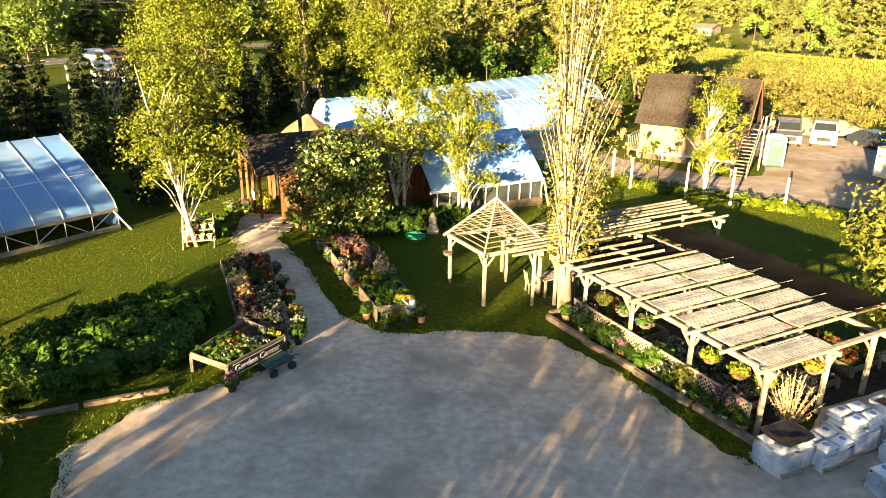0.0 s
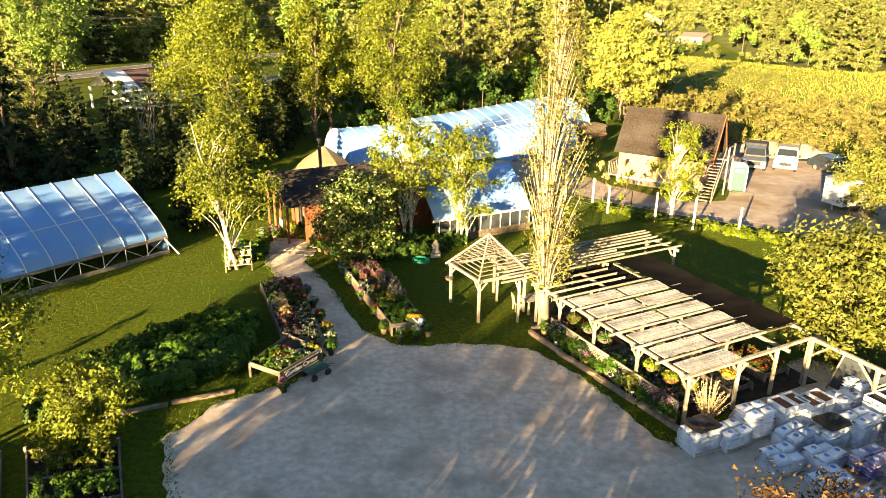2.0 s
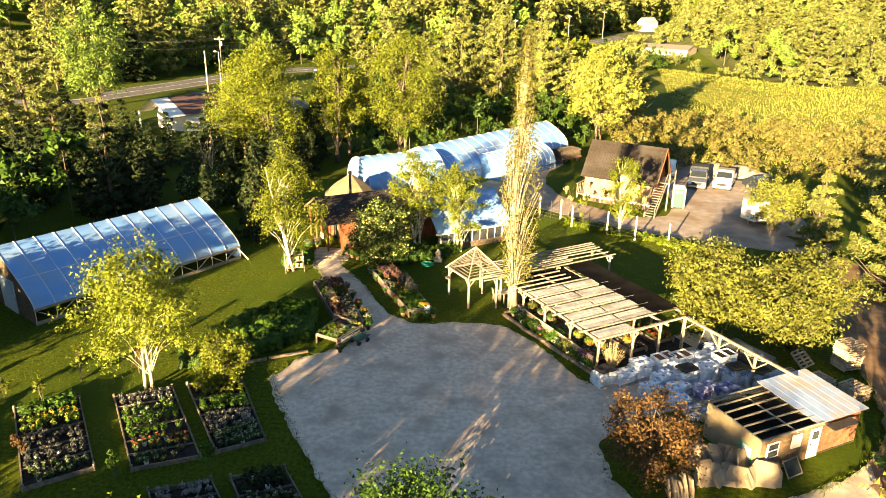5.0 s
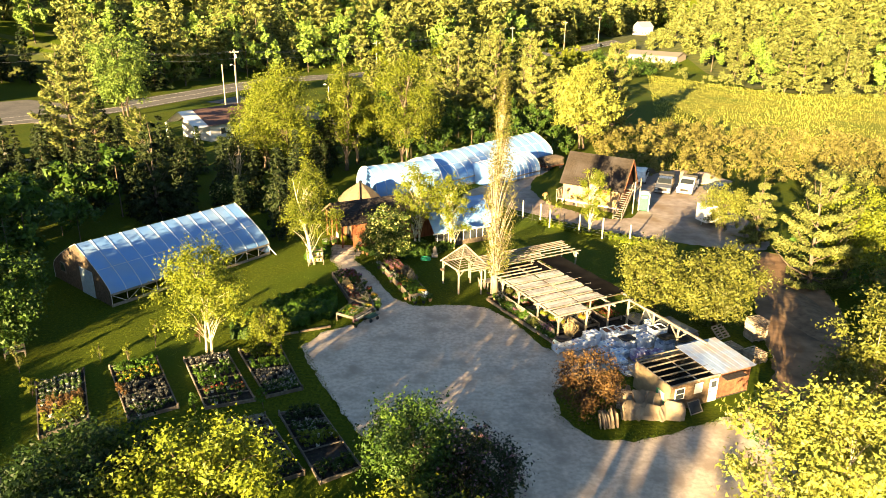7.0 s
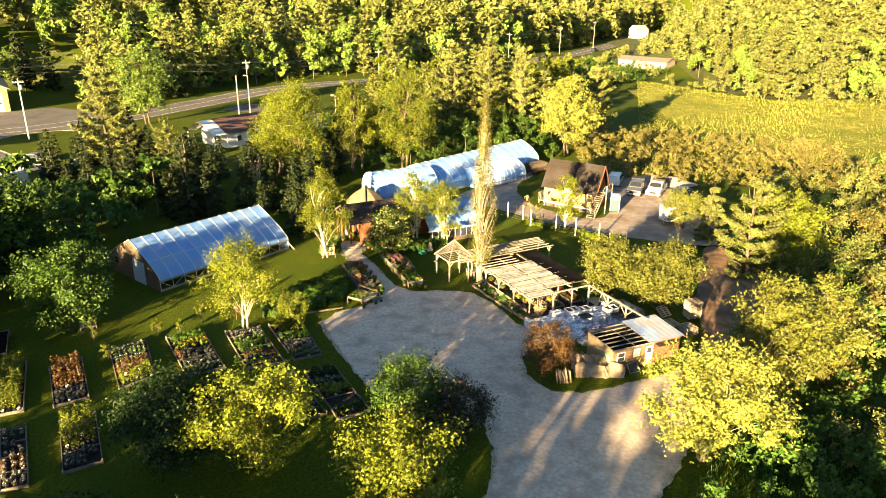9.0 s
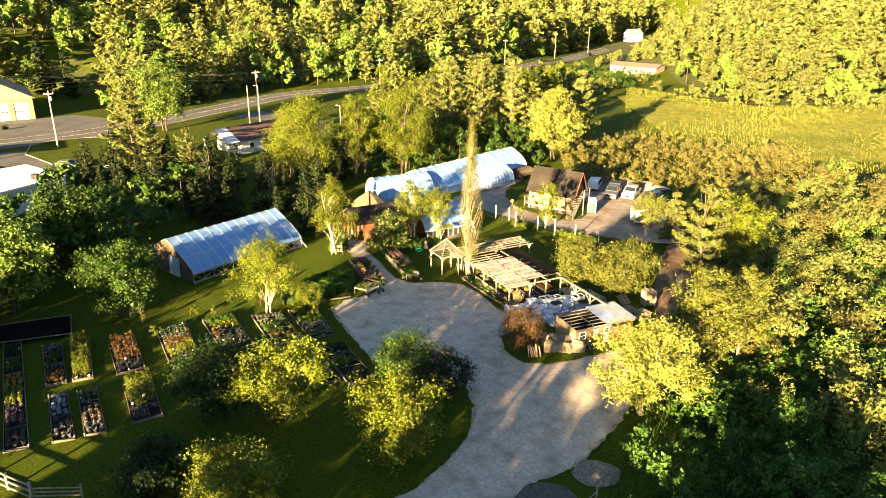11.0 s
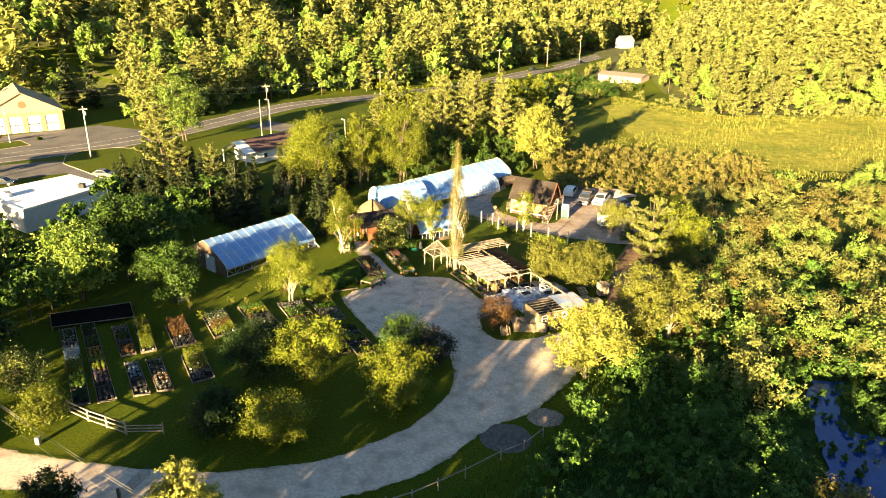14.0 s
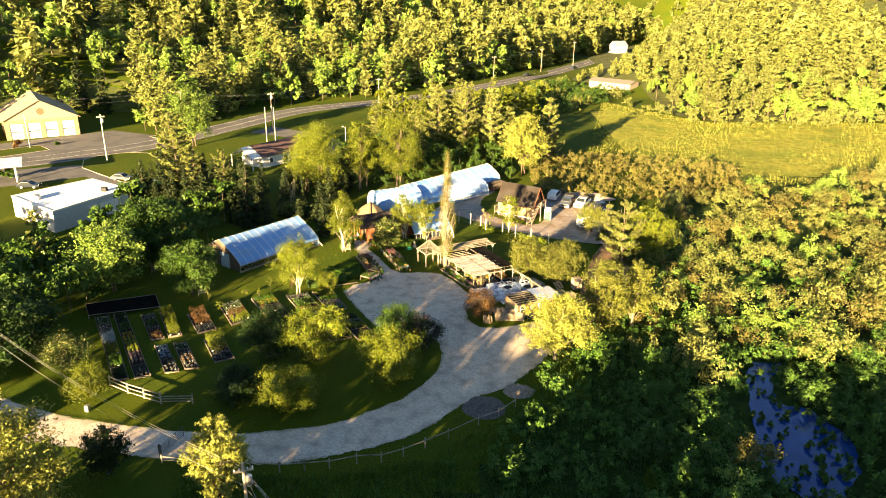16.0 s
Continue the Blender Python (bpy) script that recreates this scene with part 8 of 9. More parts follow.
for i in range(7):
    slab(8.55 + 0.16 * i, 8.85 + 0.03 * i, rr.uniform(0.8, 1.0), rr.uniform(0.9, 1.25), 0.09, 95 + rr.uniform(-8, 8), rr.uniform(-14, -6), 680 + i, "upright tan stone slab packed on a pallet")
for i in range(9):
    slab(9.7 + 0.45 * (i % 4) + rr.uniform(-0.2, 0.2), 11.9 + 0.45 * (i // 4) + rr.uniform(-0.2, 0.2), rr.uniform(0.6, 0.9), rr.uniform(0.5, 0.9), 0.09, rr.uniform(0, 90), -rr.uniform(15, 50), 690 + i, "tan stone slab behind the bronze tree")
# window sashes lying by the shed
ws = thing("old_window", pose(14.7, 10.5, 0.0, -35, 0, 30), "old white window sash leaning by the shed", "window frame")
part("sash", MB().box(-0.5, -0.02, 0, 0.5, 0.02, 0.06).box(-0.5, -0.02, 0.74, 0.5, 0.02, 0.8).box(-0.5, -0.02, 0.06, -0.44, 0.02, 0.74).box(0.44, -0.02, 0.06, 0.5, 0.02, 0.74), M_WOOD, ws)
part("pane", MB().box(-0.44, -0.005, 0.06, 0.44, 0.005, 0.74), M_GLASS, ws)


# ---- earth and gravel heaps by the drive ----
def heap(name, x, y, rx, ry, h, mat, label, seed):
    mb = MB()
    n, m = 22, 8
    for j in range(m + 1):
        for i in range(n):
            a, s = 2 * math.pi * i / n, j / m
            k = 1 + 0.18 * noise.noise((math.cos(a) * 1.4, math.sin(a) * 1.4, seed))
            z = h * (1 - s * s) ** 1.2 * (1 + 0.25 * noise.noise((s * 3 * math.cos(a), s * 3 * math.sin(a), seed + 5)))
            mb.v.append((rx * s * k * math.cos(a), ry * s * k * math.sin(a), z - 0.02))
    mb.f = [(j * n + i, j * n + n + i, j * n + n + (i + 1) % n, j * n + (i + 1) % n) for j in range(m) for i in range(n)]
    return tagged(part(name, mb, mat, at=pose(x, y, 0.01), smooth=True), label, "heap")


heap("earth_heap", 8.5, -10.8, 2.3, 2.2, 0.5, material("dark_earth", (0.07, 0.065, 0.06), (0.13, 0.12, 0.11), 0.95, 3.0, 0.8, 12), "low heap of dark earth beside the drive", 1)
heap("gravel_heap", 12.2, -7.5, 1.7, 1.4, 0.8, material("heap_gravel", (0.16, 0.13, 0.10), (0.30, 0.25, 0.20), 0.95, 5.0, 0.9, 18), "heap of brown gravel at the drive's edge", 2)
heap("brown_earth_bank", 27.5, 26.0, 2.2, 6.0, 0.6, material("brown_earth", (0.12, 0.08, 0.05), (0.22, 0.15, 0.09), 0.95, 2.0, 0.8, 8), "bank of brown earth beside the dirt track", 3)
heap("earth_bank", 29.5, 68.5, 6.0, 2.6, 1.3, M_DIRT, "sunlit bank of sandy earth behind the parked trucks", 4)


# ---- fences ----
def rail_fence(pts, h, rails, label, post_gap=2.6, name="fence", mat=None, w=0.09):
    mat = mat or M_WOOD
    ob = thing(name, Matrix(), label, "fence")
    for a, b in zip(pts[:-1], pts[1:]):
        a, b = Vector((*a, 0)), Vector((*b, 0))
        n = max(1, round((b - a).length / post_gap))
        for k in range(n + 1 if b == Vector((*pts[-1], 0)) else n):
            q = a.lerp(b, k / n)
            part("post", MB().beam((q.x, q.y, ground_z(q.x, q.y) - 0.1), (q.x, q.y, ground_z(q.x, q.y) + h * (1 + 0.05 * ((k * 7) % 3))), w * 1.25, w * 1.25), mat, ob)
        for k in range(n):
            q0, q1 = a.lerp(b, k / n), a.lerp(b, (k + 1) / n)
            for z in rails:
                part("rail", MB().beam((q0.x, q0.y, ground_z(q0.x, q0.y) + z), (q1.x, q1.y, ground_z(q1.x, q1.y) + z + 0.02), w * 0.6, w), mat, ob)
    return ob


rail_fence([(-15, -22.2), (-9.7, -22.4), (-5.4, -21.6), (-3.1, -20.7), (-0.9, -20.4), (1.0, -19.4), (2.9, -18.0), (5.0, -16.4), (7.9, -13.9), (9.9, -12.6), (11.7, -10.4)], 1.15, (0.85,), "rustic single-rail fence along the drive")
rail_fence([(-31.6, -9.6), (-29.0, -10.9), (-24.7, -12.6)], 1.25, (0.15, 0.65, 1.12), "pale timber rail fence by the nursery beds", 2.6, w=0.12)
rail_fence([(-24.7, -12.6), (-21.5, -12.3)], 1.15, (0.3, 0.6, 0.9), "slatted timber gate beside the rail fence", 3.2, "timber_gate")
rail_fence([(-20.6, -21.8), (-16.6, -22.0)], 0.9, (0.3, 0.65), "low slatted timber fence beside the drive gate", 2.0)
gt = thing("farm_gate", Matrix(), "dark tubular steel farm gate standing open on the drive", "gate")
ga, gb = Vector((-21.0, -20.9, 0)), Vector((-20.2, -17.9, 0))
mb = MB()
for k in range(5):
    mb.tube([ga + Vector((0, 0, 0.25 + 0.22 * k)), gb + Vector((0, 0, 0.25 + 0.22 * k))], 0.025, 5)
for t in (0, 0.33, 0.66, 1):
    q = ga.lerp(gb, t)
    mb.tube([q + Vector((0, 0, 0.2 if 0 < t < 1 else 0.0)), q + Vector((0, 0, 1.18))], 0.028, 5)
part("gate_frame", mb, flat("dark_steel", (0.06, 0.075, 0.09), 0.45, 0.6), gt)
part("gate_post", MB().beam((-21.05, -21.1, -0.1), (-21.05, -21.1, 1.4), 0.16, 0.16), M_WOOD_DARK, gt)
# wire fence of pale posts along the lane
wf = thing("wire_fence", Matrix(), "wire fence on pale wooden posts along the lane", "fence")
fp = [(4.0, 50.6), (6.2, 48.8), (8.05, 47.3), (8.95, 45.9), (11.9, 44.1), (14.1, 42.6), (16.7, 41.4), (19.6, 39.8)]
M_POSTPALE = flat("pale_post", (0.60, 0.54, 0.42), 0.8)
for i, (x, y) in enumerate(fp):
    part("post", MB().tube([(x, y, -0.1), (x, y, 2.0 + 0.12 * (i % 3))], [0.085, 0.075], 8), M_POSTPALE, wf)
for z in (0.25, 0.55, 0.85, 1.15):
    part("wire", MB().tube([(x, y, z) for x, y in fp], 0.008, 3), M_METAL, wf)
for i, (x, y) in enumerate(((10.4, 45.1), (7.2, 48.0), (13.0, 43.5))):
    part("metal_post", MB().box(x - 0.025, y - 0.025, -0.1, x + 0.025, y + 0.025, 1.9), M_BLACK, wf)
mass("fence_grass", [(7.8, 46.6), (19.4, 39.4), (19.7, 40.6), (8.4, 48.0)], 0.42, 200, L_GRASS, 700, "long rough grass under the wire fence", 0.14, 20, 0.25)

# ---- vehicles ----
M_TYRE = flat("tyre", (0.02, 0.02, 0.02), 0.8)
M_RIM = flat("rim", (0.45, 0.45, 0.45), 0.4, 0.8)
M_CARGLASS = flat("car_glass", (0.02, 0.025, 0.03), 0.08)
M_LAMPGLASS = flat("headlight_glass", (0.75, 0.75, 0.72), 0.15)


def vehicle(m, paint, kind, label):
    """kind: pickup, van or car. The front looks along local -y."""
    ob = thing("pickup_truck" if kind == "pickup" else ("white_van" if kind == "van" else "parked_car"), m, label, {"pickup": "truck", "van": "van", "car": "car"}[kind])
    W, L = (0.98, 5.4) if kind == "pickup" else ((0.95, 4.9) if kind == "van" else (0.9, 4.5))
    h = L / 2
    if kind == "pickup":
        prof = [(-h, 0.45), (-h, 1.0), (-h + 1.25, 1.15), (-h + 1.95, 1.75), (-h + 3.2, 1.78), (-h + 3.45, 1.15), (h, 1.12), (h, 0.5)]
        cab = [(-h + 1.35, 1.17), (-h + 1.98, 1.70), (-h + 3.15, 1.72), (-h + 3.4, 1.2)]
    elif kind == "van":
        prof = [(-h, 0.45), (-h, 0.95), (-h + 1.1, 1.1), (-h + 1.75, 1.72), (h - 0.25, 1.78), (h, 1.1), (h, 0.45)]
        cab = [(-h + 1.2, 1.12), (-h + 1.8, 1.64), (h - 0.35, 1.68), (h - 0.1, 1.15)]
    else:
        prof = [(-h, 0.4), (-h, 0.78), (-h + 1.2, 0.92), (-h + 1.95, 1.42), (h - 1.1, 1.46), (h - 0.35, 0.98), (h, 0.9), (h, 0.4)]
        cab = [(-h + 1.3, 0.94), (-h + 2.0, 1.36), (h - 1.15, 1.38), (h - 0.5, 0.98)]
    n = len(prof)
    mb = MB()
    for x, k in ((-W, 1), (-W * 0.93, 1), (W * 0.93, 1), (W, 1)):
        for y, z in prof:
            inner = abs(x) < W
            t = 0.12 * max(0, z - 1.0) / 0.7
            mb.v.append(((x - math.copysign(t, x)), y * (1.0 if inner else 0.985), z + (0.03 if inner and z > 0.6 else 0)))
    for r0 in range(3):
        for i in range(n):
            j = (i + 1) % n
            mb.f.append((r0 * n + i, r0 * n + j, (r0 + 1) * n + j, (r0 + 1) * n + i))
    mb.f += [tuple(range(n - 1, -1, -1)), tuple(3 * n + i for i in range(n))]
    body = part("body", mb, paint, ob, smooth=False)
    for s in (-1, 1):
        xs = s * (W + 0.004)
        part("side_window", MB().add([(xs - s * 0.10 * max(0, z - 1.0) / 0.7 + s * 0.006, y, z) for y, z in cab], [(0, 1, 2, 3) if s < 0 else (3, 2, 1, 0)]), M_CARGLASS, ob)
    (ya, za), (yb, zb) = cab[0], cab[1]
    part("windscreen", MB().add([(-W * 0.86, ya - 0.03, za + 0.12), (W * 0.86, ya - 0.03, za + 0.12), (W * 0.78, yb - 0.06, zb + 0.09), (-W * 0.78, yb - 0.06, zb + 0.09)], [(0, 1, 2, 3)]), M_CARGLASS, ob)
    for s in (-1, 1):
        part("headlight", MB().box(s * W * 0.78 - 0.16, -h - 0.03, 0.72, s * W * 0.78 + 0.16, -h + 0.03, 0.9, b=0.02), M_LAMPGLASS, ob)
        for y in (-h + 0.95, h - 1.05):
            wh = part("wheel", MB().tube([(s * (W - 0.22), y, 0.36), (s * (W + 0.01), y, 0.36)], 0.36, 14), M_TYRE, ob)
            part("rim", MB().tube([(s * (W - 0.05), y, 0.36), (s * (W + 0.02), y, 0.36)], 0.21, 10), M_RIM, wh)
        part("mirror", MB().box(s * (W + 0.02), cab[0][0] + 0.25, za, s * (W + 0.02) + s * 0.14, cab[0][0] + 0.35, za + 0.18) if s > 0 else MB().box(-W - 0.16, cab[0][0] + 0.25, za, -W - 0.02, cab[0][0] + 0.35, za + 0.18), M_BLACK, ob)
    part("grille", MB().box(-0.5, -h - 0.025, 0.62, 0.5, -h + 0.02, 0.92), M_BLACK, ob)
    part("bumper", MB().box(-W * 0.95, -h - 0.09, 0.38, W * 0.95, -h + 0.03, 0.58, b=0.03), M_RIM if kind == "pickup" else M_BLACK, ob)
    if kind == "pickup":
        part("bed_liner", MB().box(-W * 0.86, -h + 3.5, 1.14, W * 0.86, h - 0.08, 1.17), M_BLACK, ob)
    return ob


M_CARWHITE = flat("white_car_paint", (0.72, 0.72, 0.70), 0.25)
M_CARGREY = flat("grey_car_paint", (0.13, 0.14, 0.16), 0.25, 0.3)
M_CARDARK = flat("dark_blue_car_paint", (0.03, 0.04, 0.06), 0.2, 0.3)
g1 = vehicle(pose(25.4, 62.6, 0.02, 0, 0, -20), M_CARGREY, "pickup", "grey pickup truck with a dark load rack on the lane")
part("load_rack", MB().box(-0.95, 1.0, 1.2, 0.95, 2.6, 1.95), M_BLACK, g1, "dark timber load box")
g2 = vehicle(pose(28.3, 62.4, 0.02, 0, 0, -25), M_CARWHITE, "pickup", "white pickup truck with a dark stake bed")
for s in (-0.9, 0.9):
    for k in range(3):
        part("stake_rail", MB().box(s - 0.03, 0.85, 1.3 + 0.28 * k, s + 0.03, 2.6, 1.4 + 0.28 * k), M_BLACK, g2)
part("stake_gate", MB().box(-0.9, 0.8, 1.2, 0.9, 0.86, 2.0), M_BLACK, g2)
vehicle(pose(23.2, 67.3, 0.02, 0, 0, 162), M_CARWHITE, "van", "white van parked behind the timber hut")
vehicle(pose(32.0, 61.0, ground_z(32, 61) + 0.02, 0, 0, 20), M_CARDARK, "car", "dark old car parked beside the trucks")
vehicle(pose(-70.6, 72.1, 0.05, 0, 0, 85), M_CARGREY, "car", "dark grey car parked beside the side lot")
vehicle(pose(-86.5, 64.0, 0.05, 0, 0, 98), M_CARDARK, "car", "dark car parked beside the flat-roofed building")
vehicle(pose(31.0, 288.0, ground_z(31, 288) + 0.06, 0, 0, 150), M_CARDARK, "car", "dark car on the main road")
vehicle(pose(60.0, 334.0, ground_z(60, 334) + 0.06, 0, 0, 150), M_CARDARK, "van", "dark van at the roadside")
tr = thing("box_trailer", frame_at((27.2, 48.9), (0.9, 0.43)), "weathered white box trailer half hidden by trees", "trailer")
part("box", MB().box(-1.5, -0.9, 0.45, 1.5, 0.9, 2.35, b=0.03), M_WHITE, tr)
part("roof_rim", MB().box(-1.53, -0.93, 2.33, 1.53, 0.93, 2.42), M_METAL, tr)
for s in (-0.85, 0.85):
    part("wheel", MB().tube([(0.2, s - 0.1, 0.34), (0.2, s + 0.1, 0.34)], 0.33, 12), M_TYRE, tr)
part("jockey_leg", MB().box(-1.4, -0.05, -0.02, -1.3, 0.05, 0.45).box(1.3, -0.05, -0.02, 1.4, 0.05, 0.45), M_METAL, tr)

# log pile on a flat wagon behind the low greenhouse
lw = thing("log_wagon", frame_at((11.6, 73.0), (0.75, 0.66)), "wagon stacked with dark firewood beside the greenhouse", "wagon")
part("wagon_bed", MB().box(-1.9, -0.9, 0.55, 1.9, 0.9, 0.7), M_WOOD_RED, lw)
for x in (-1.3, 1.3):
    for s in (-0.8, 0.8):
        part("wheel", MB().tube([(x, s - 0.08, 0.3), (x, s + 0.08, 0.3)], 0.3, 10), M_TYRE, lw)
for k in range(70):
    y, z = -0.8 + 0.18 * (k % 10) + rr.uniform(-0.03, 0.03), 0.78 + 0.15 * (k // 10)
    part("log", MB().tube([(-1.8 + rr.uniform(-0.1, 0.2), y, z), (1.8 + rr.uniform(-0.3, 0.1), y + rr.uniform(-0.05, 0.05), z)], 0.08, 6), M_WOOD_DARK, lw)
heap("brush_heap", 25.0, 72.0, 3.0, 1.8, 0.8, M_WOOD_DARK, "heap of dark brush behind the white van", 7)
mass("bright_bush", [(19.5, 70.5), (21.8, 71.5), (21.2, 73.2), (19.0, 72.4)], 1.5, 60, L_FRESH, 710, "bright green bush behind the timber hut", 0.2, 34, 0.5)

# ---- fire station: local x along the front, y back ----
FM = frame_at((-120.6, 108.6), (0.80, 0.60))
M_TAN = material("tan_brick", (0.27, 0.18, 0.10), (0.36, 0.25, 0.14), 0.85, 6.0, 0.3, 20, c3=(0.36, 0.25, 0.14), scale3=0.5)
M_SIDING = flat("cream_siding", (0.37, 0.29, 0.18), 0.7)
M_ROOFTAN = flat("tan_roof", (0.30, 0.23, 0.15), 0.8)
st = thing("fire_station", FM, "tan fire station with four white roller doors", "fire station")
FL, FD = 18.0, 22.0
FC = (0.0, 4.05, 8.1, 12.15)
mb = MB().box(0, 0.3, 0, FL, FD, 5.2)
part("walls", mb, M_TAN, st)
for i, x in enumerate((0.0, 4.25, 8.45, 12.65, 16.85)):
    part("pier", MB().box(x, 0, 0, x + (1.15 if i < 4 else 1.15), 0.32, 4.2), M_TAN, st)
part("lintel_wall", MB().box(0, 0.0, 4.2, FL, 0.32, 5.2), M_TAN, st)
mb = MB().add([(-0.5, -0.02, 5.2), (FL + 0.5, -0.02, 5.2), (FL / 2, -0.02, 10.2), (-0.5, 0.3, 5.2), (FL + 0.5, 0.3, 5.2), (FL / 2, 0.3, 10.2)], [(0, 1, 2), (5, 4, 3), (0, 2, 5, 3), (1, 0, 3, 4), (2, 1, 4, 5)])
part("gable", mb, M_SIDING, st)
part("gable_medallion", MB().tube([(FL / 2, -0.06, 7.2), (FL / 2, -0.025, 7.2)], 0.95, 20), flat("red_badge", (0.38, 0.10, 0.06), 0.6), st, "round red badge")
mb = MB()
for i in range(15):
    a = -0.5 + i / 14
    x, z = FL / 2 + a * 8.4, 8.05 - 1.1 * (2 * a) ** 2 * 0.8
    if i % 5 != 4:
        mb.box(x - 0.2, -0.05, z - 0.2, x + 0.2, -0.024, z + 0.2)
part("lettering_bar", mb, flat("grey_lettering", (0.22, 0.20, 0.18), 0.6), st)
part("roof", MB().add([(-0.7, -0.4, 5.1), (FL / 2, -0.4, 10.4), (FL + 0.7, -0.4, 5.1), (-0.7, FD + 0.4, 5.1), (FL / 2, FD + 0.4, 10.4), (FL + 0.7, FD + 0.4, 5.1), (-0.7, -0.4, 4.95), (FL / 2, -0.4, 10.2), (FL + 0.7, -0.4, 4.95), (-0.7, FD + 0.4, 4.95), (FL / 2, FD + 0.4, 10.2), (FL + 0.7, FD + 0.4, 4.95)],
                       [(0, 3, 4, 1), (1, 4, 5, 2), (6, 7, 10, 9), (7, 8, 11, 10), (0, 1, 7, 6), (1, 2, 8, 7), (3, 9, 10, 4), (4, 10, 11, 5), (0, 6, 9, 3), (2, 5, 11, 8)]), M_ROOFTAN, st)
for i in range(4):
    x = 1.15 + 4.2 * i
    d = part("roller_door", MB().box(x, 0.12, 0.02, x + 3.1, 0.2, 4.2), M_WHITE, st)
    for k in range(4):
        part("pane", MB().box(x + 0.2 + 0.72 * k, 0.10, 1.85, x + 0.75 + 0.72 * k, 0.13, 2.2), M_GLASS, d)
    for k in range(5):
        part("panel_joint", MB().box(x, 0.105, 0.7 * (k + 1) - 0.02, x + 3.1, 0.125, 0.7 * (k + 1) + 0.02), M_METAL, d)
wg = thing("station_office", frame_at((-128.5, 101.5), (0.80, 0.60)), "low brown-roofed office wing beside the fire station", "building")
part("walls", MB().box(0, 0, 0, 7.6, 9, 3.0), M_TAN, wg)
part("roof", MB().add([(-0.5, -0.5, 2.9), (8.1, -0.5, 2.9), (8.1, 9.5, 2.9), (-0.5, 9.5, 2.9), (3.8, 3, 5.0), (3.8, 6, 5.0)], [(0, 1, 4), (1, 2, 5, 4), (2, 3, 5), (3, 0, 4, 5), (3, 2, 1, 0)]), flat("brown_roof", (0.18, 0.13, 0.10), 0.9), wg)
for k in range(3):
    w = part("window", MB().box(4.2 + 0.8 * k, -0.06, 1.0, 4.85 + 0.8 * k, 0.0, 2.2), M_WHITE, wg)
    part("pane", MB().box(4.27 + 0.8 * k, -0.075, 1.08, 4.78 + 0.8 * k, -0.055, 2.12), M_GLASS, w)
fpole = thing("flagpole", pose(-109.5, 101.0, 0), "white flagpole on the station's grass", "flagpole")
part("pole", MB().tube([(0, 0, -0.1), (0, 0, 8.5)], [0.09, 0.05], 8), M_WHITE, fpole)
part("finial", MB().lathe([(0.02, 8.5), (0.1, 8.6), (0.02, 8.7)], 8), M_METAL, fpole)
for x, y, s in ((-112.5, 100.5, 2.6), (-84.0, 124.0, 2.0), (-80.5, 121.0, 2.4), (-104.5, 105.0, 1.0), (-95.5, 71.0, 2.6)):
    tree("ornamental_bush", x, y, s, s * 1.1, "shrub", L_BROWN if x < -110 else L_GREEN, M_BARK, 700, 0.28, "rounded ornamental bush on the station's verge", int(abs(x) * 7), 3, 0.6, category="bush", group="ornamental bushes")
for pts, lb in (([(-116, 96), (-109, 104), (-103, 99), (-110, 90)], "mown grass verge before the fire station"), ([(-85.5, 118.5), (-81, 126), (-74, 121), (-78.5, 113.5)], "mown grass island beside the forecourt"),
                ([(-85.0, 81.8), (-88.6, 89), (-87.5, 94), (-82.0, 98.5), (-75.5, 98.0), (-66.5, 84.0), (-63.5, 70.0), (-70.0, 70.5)], "mown grass island between side lot and road")):
    sheet("grass_island", pts, 0.09, M_GRASS, lb, "grass", 0.1, 1.0, False)
    for i in range(len(pts)):
        a, b = pts[i], pts[(i + 1) % len(pts)]
        tagged(part("kerb", MB().beam((*a, 0.06), (*b, 0.06), 0.18, 0.13), M_STONE), "pale concrete kerb of the grass island", "kerb", kind="structure")

# ---- flat-roofed white building, bungalow, houses ----
wb = thing("flat_roofed_building", Matrix(), "low building with a white flat roof", "building")
rc4 = [(-77.5, 45.6), (-65.2, 37.4), (-59.6, 52.6), (-69.6, 58.6)]
M_PALEWALL = flat("pale_block_wall", (0.52, 0.50, 0.46), 0.8)
for i in range(4):
    a, b = rc4[i], rc4[(i + 1) % 4]
    part("wall", MB().beam((*a, 1.85), (*b, 1.85), 0.25, 3.7), M_PALEWALL, wb)
    part("parapet", MB().beam((*a, 3.8), (*b, 3.8), 0.4, 0.3), M_WHITE, wb)
part("roof", MB().add([(*p, 3.85) for p in rc4], [(0, 1, 2, 3)]), flat("white_membrane", (0.78, 0.80, 0.82), 0.5), wb)
for x, y in ((-62.8, 50.5), (-72.5, 44.8), (-71.8, 44.0)):
    v = part("roof_vent", MB().box(x - 0.5, y - 0.4, 3.85, x + 0.5, y + 0.4, 4.6, b=0.05), M_BLACK if x > -70 else M_METAL, wb)
part("side_panel", MB().beam((-62.6, 44.0, 1.5), (-60.4, 50.0, 1.5), 0.4, 2.4), M_WHITE, wb, "white panelled lean-to")
w = part("window", MB().beam((-65.9, 38.1, 2.2), (-67.6, 39.2, 2.2), 0.35, 1.1), M_WHITE, wb)
ann = thing("white_canopy", pose(-97, 68, 0, 0, 0, 32), "white flat canopy on posts beside the side lot", "canopy")
part("canopy_roof", MB().box(-6, -4, 3.6, 6, 4, 4.1, b=0.05), M_WHITE, ann)
for x in (-4.5, 4.5):
    for y in (-2.5, 2.5):
        part("column", MB().box(x - 0.15, y - 0.15, -0.02, x + 0.15, y + 0.15, 3.6), M_WHITE, ann)


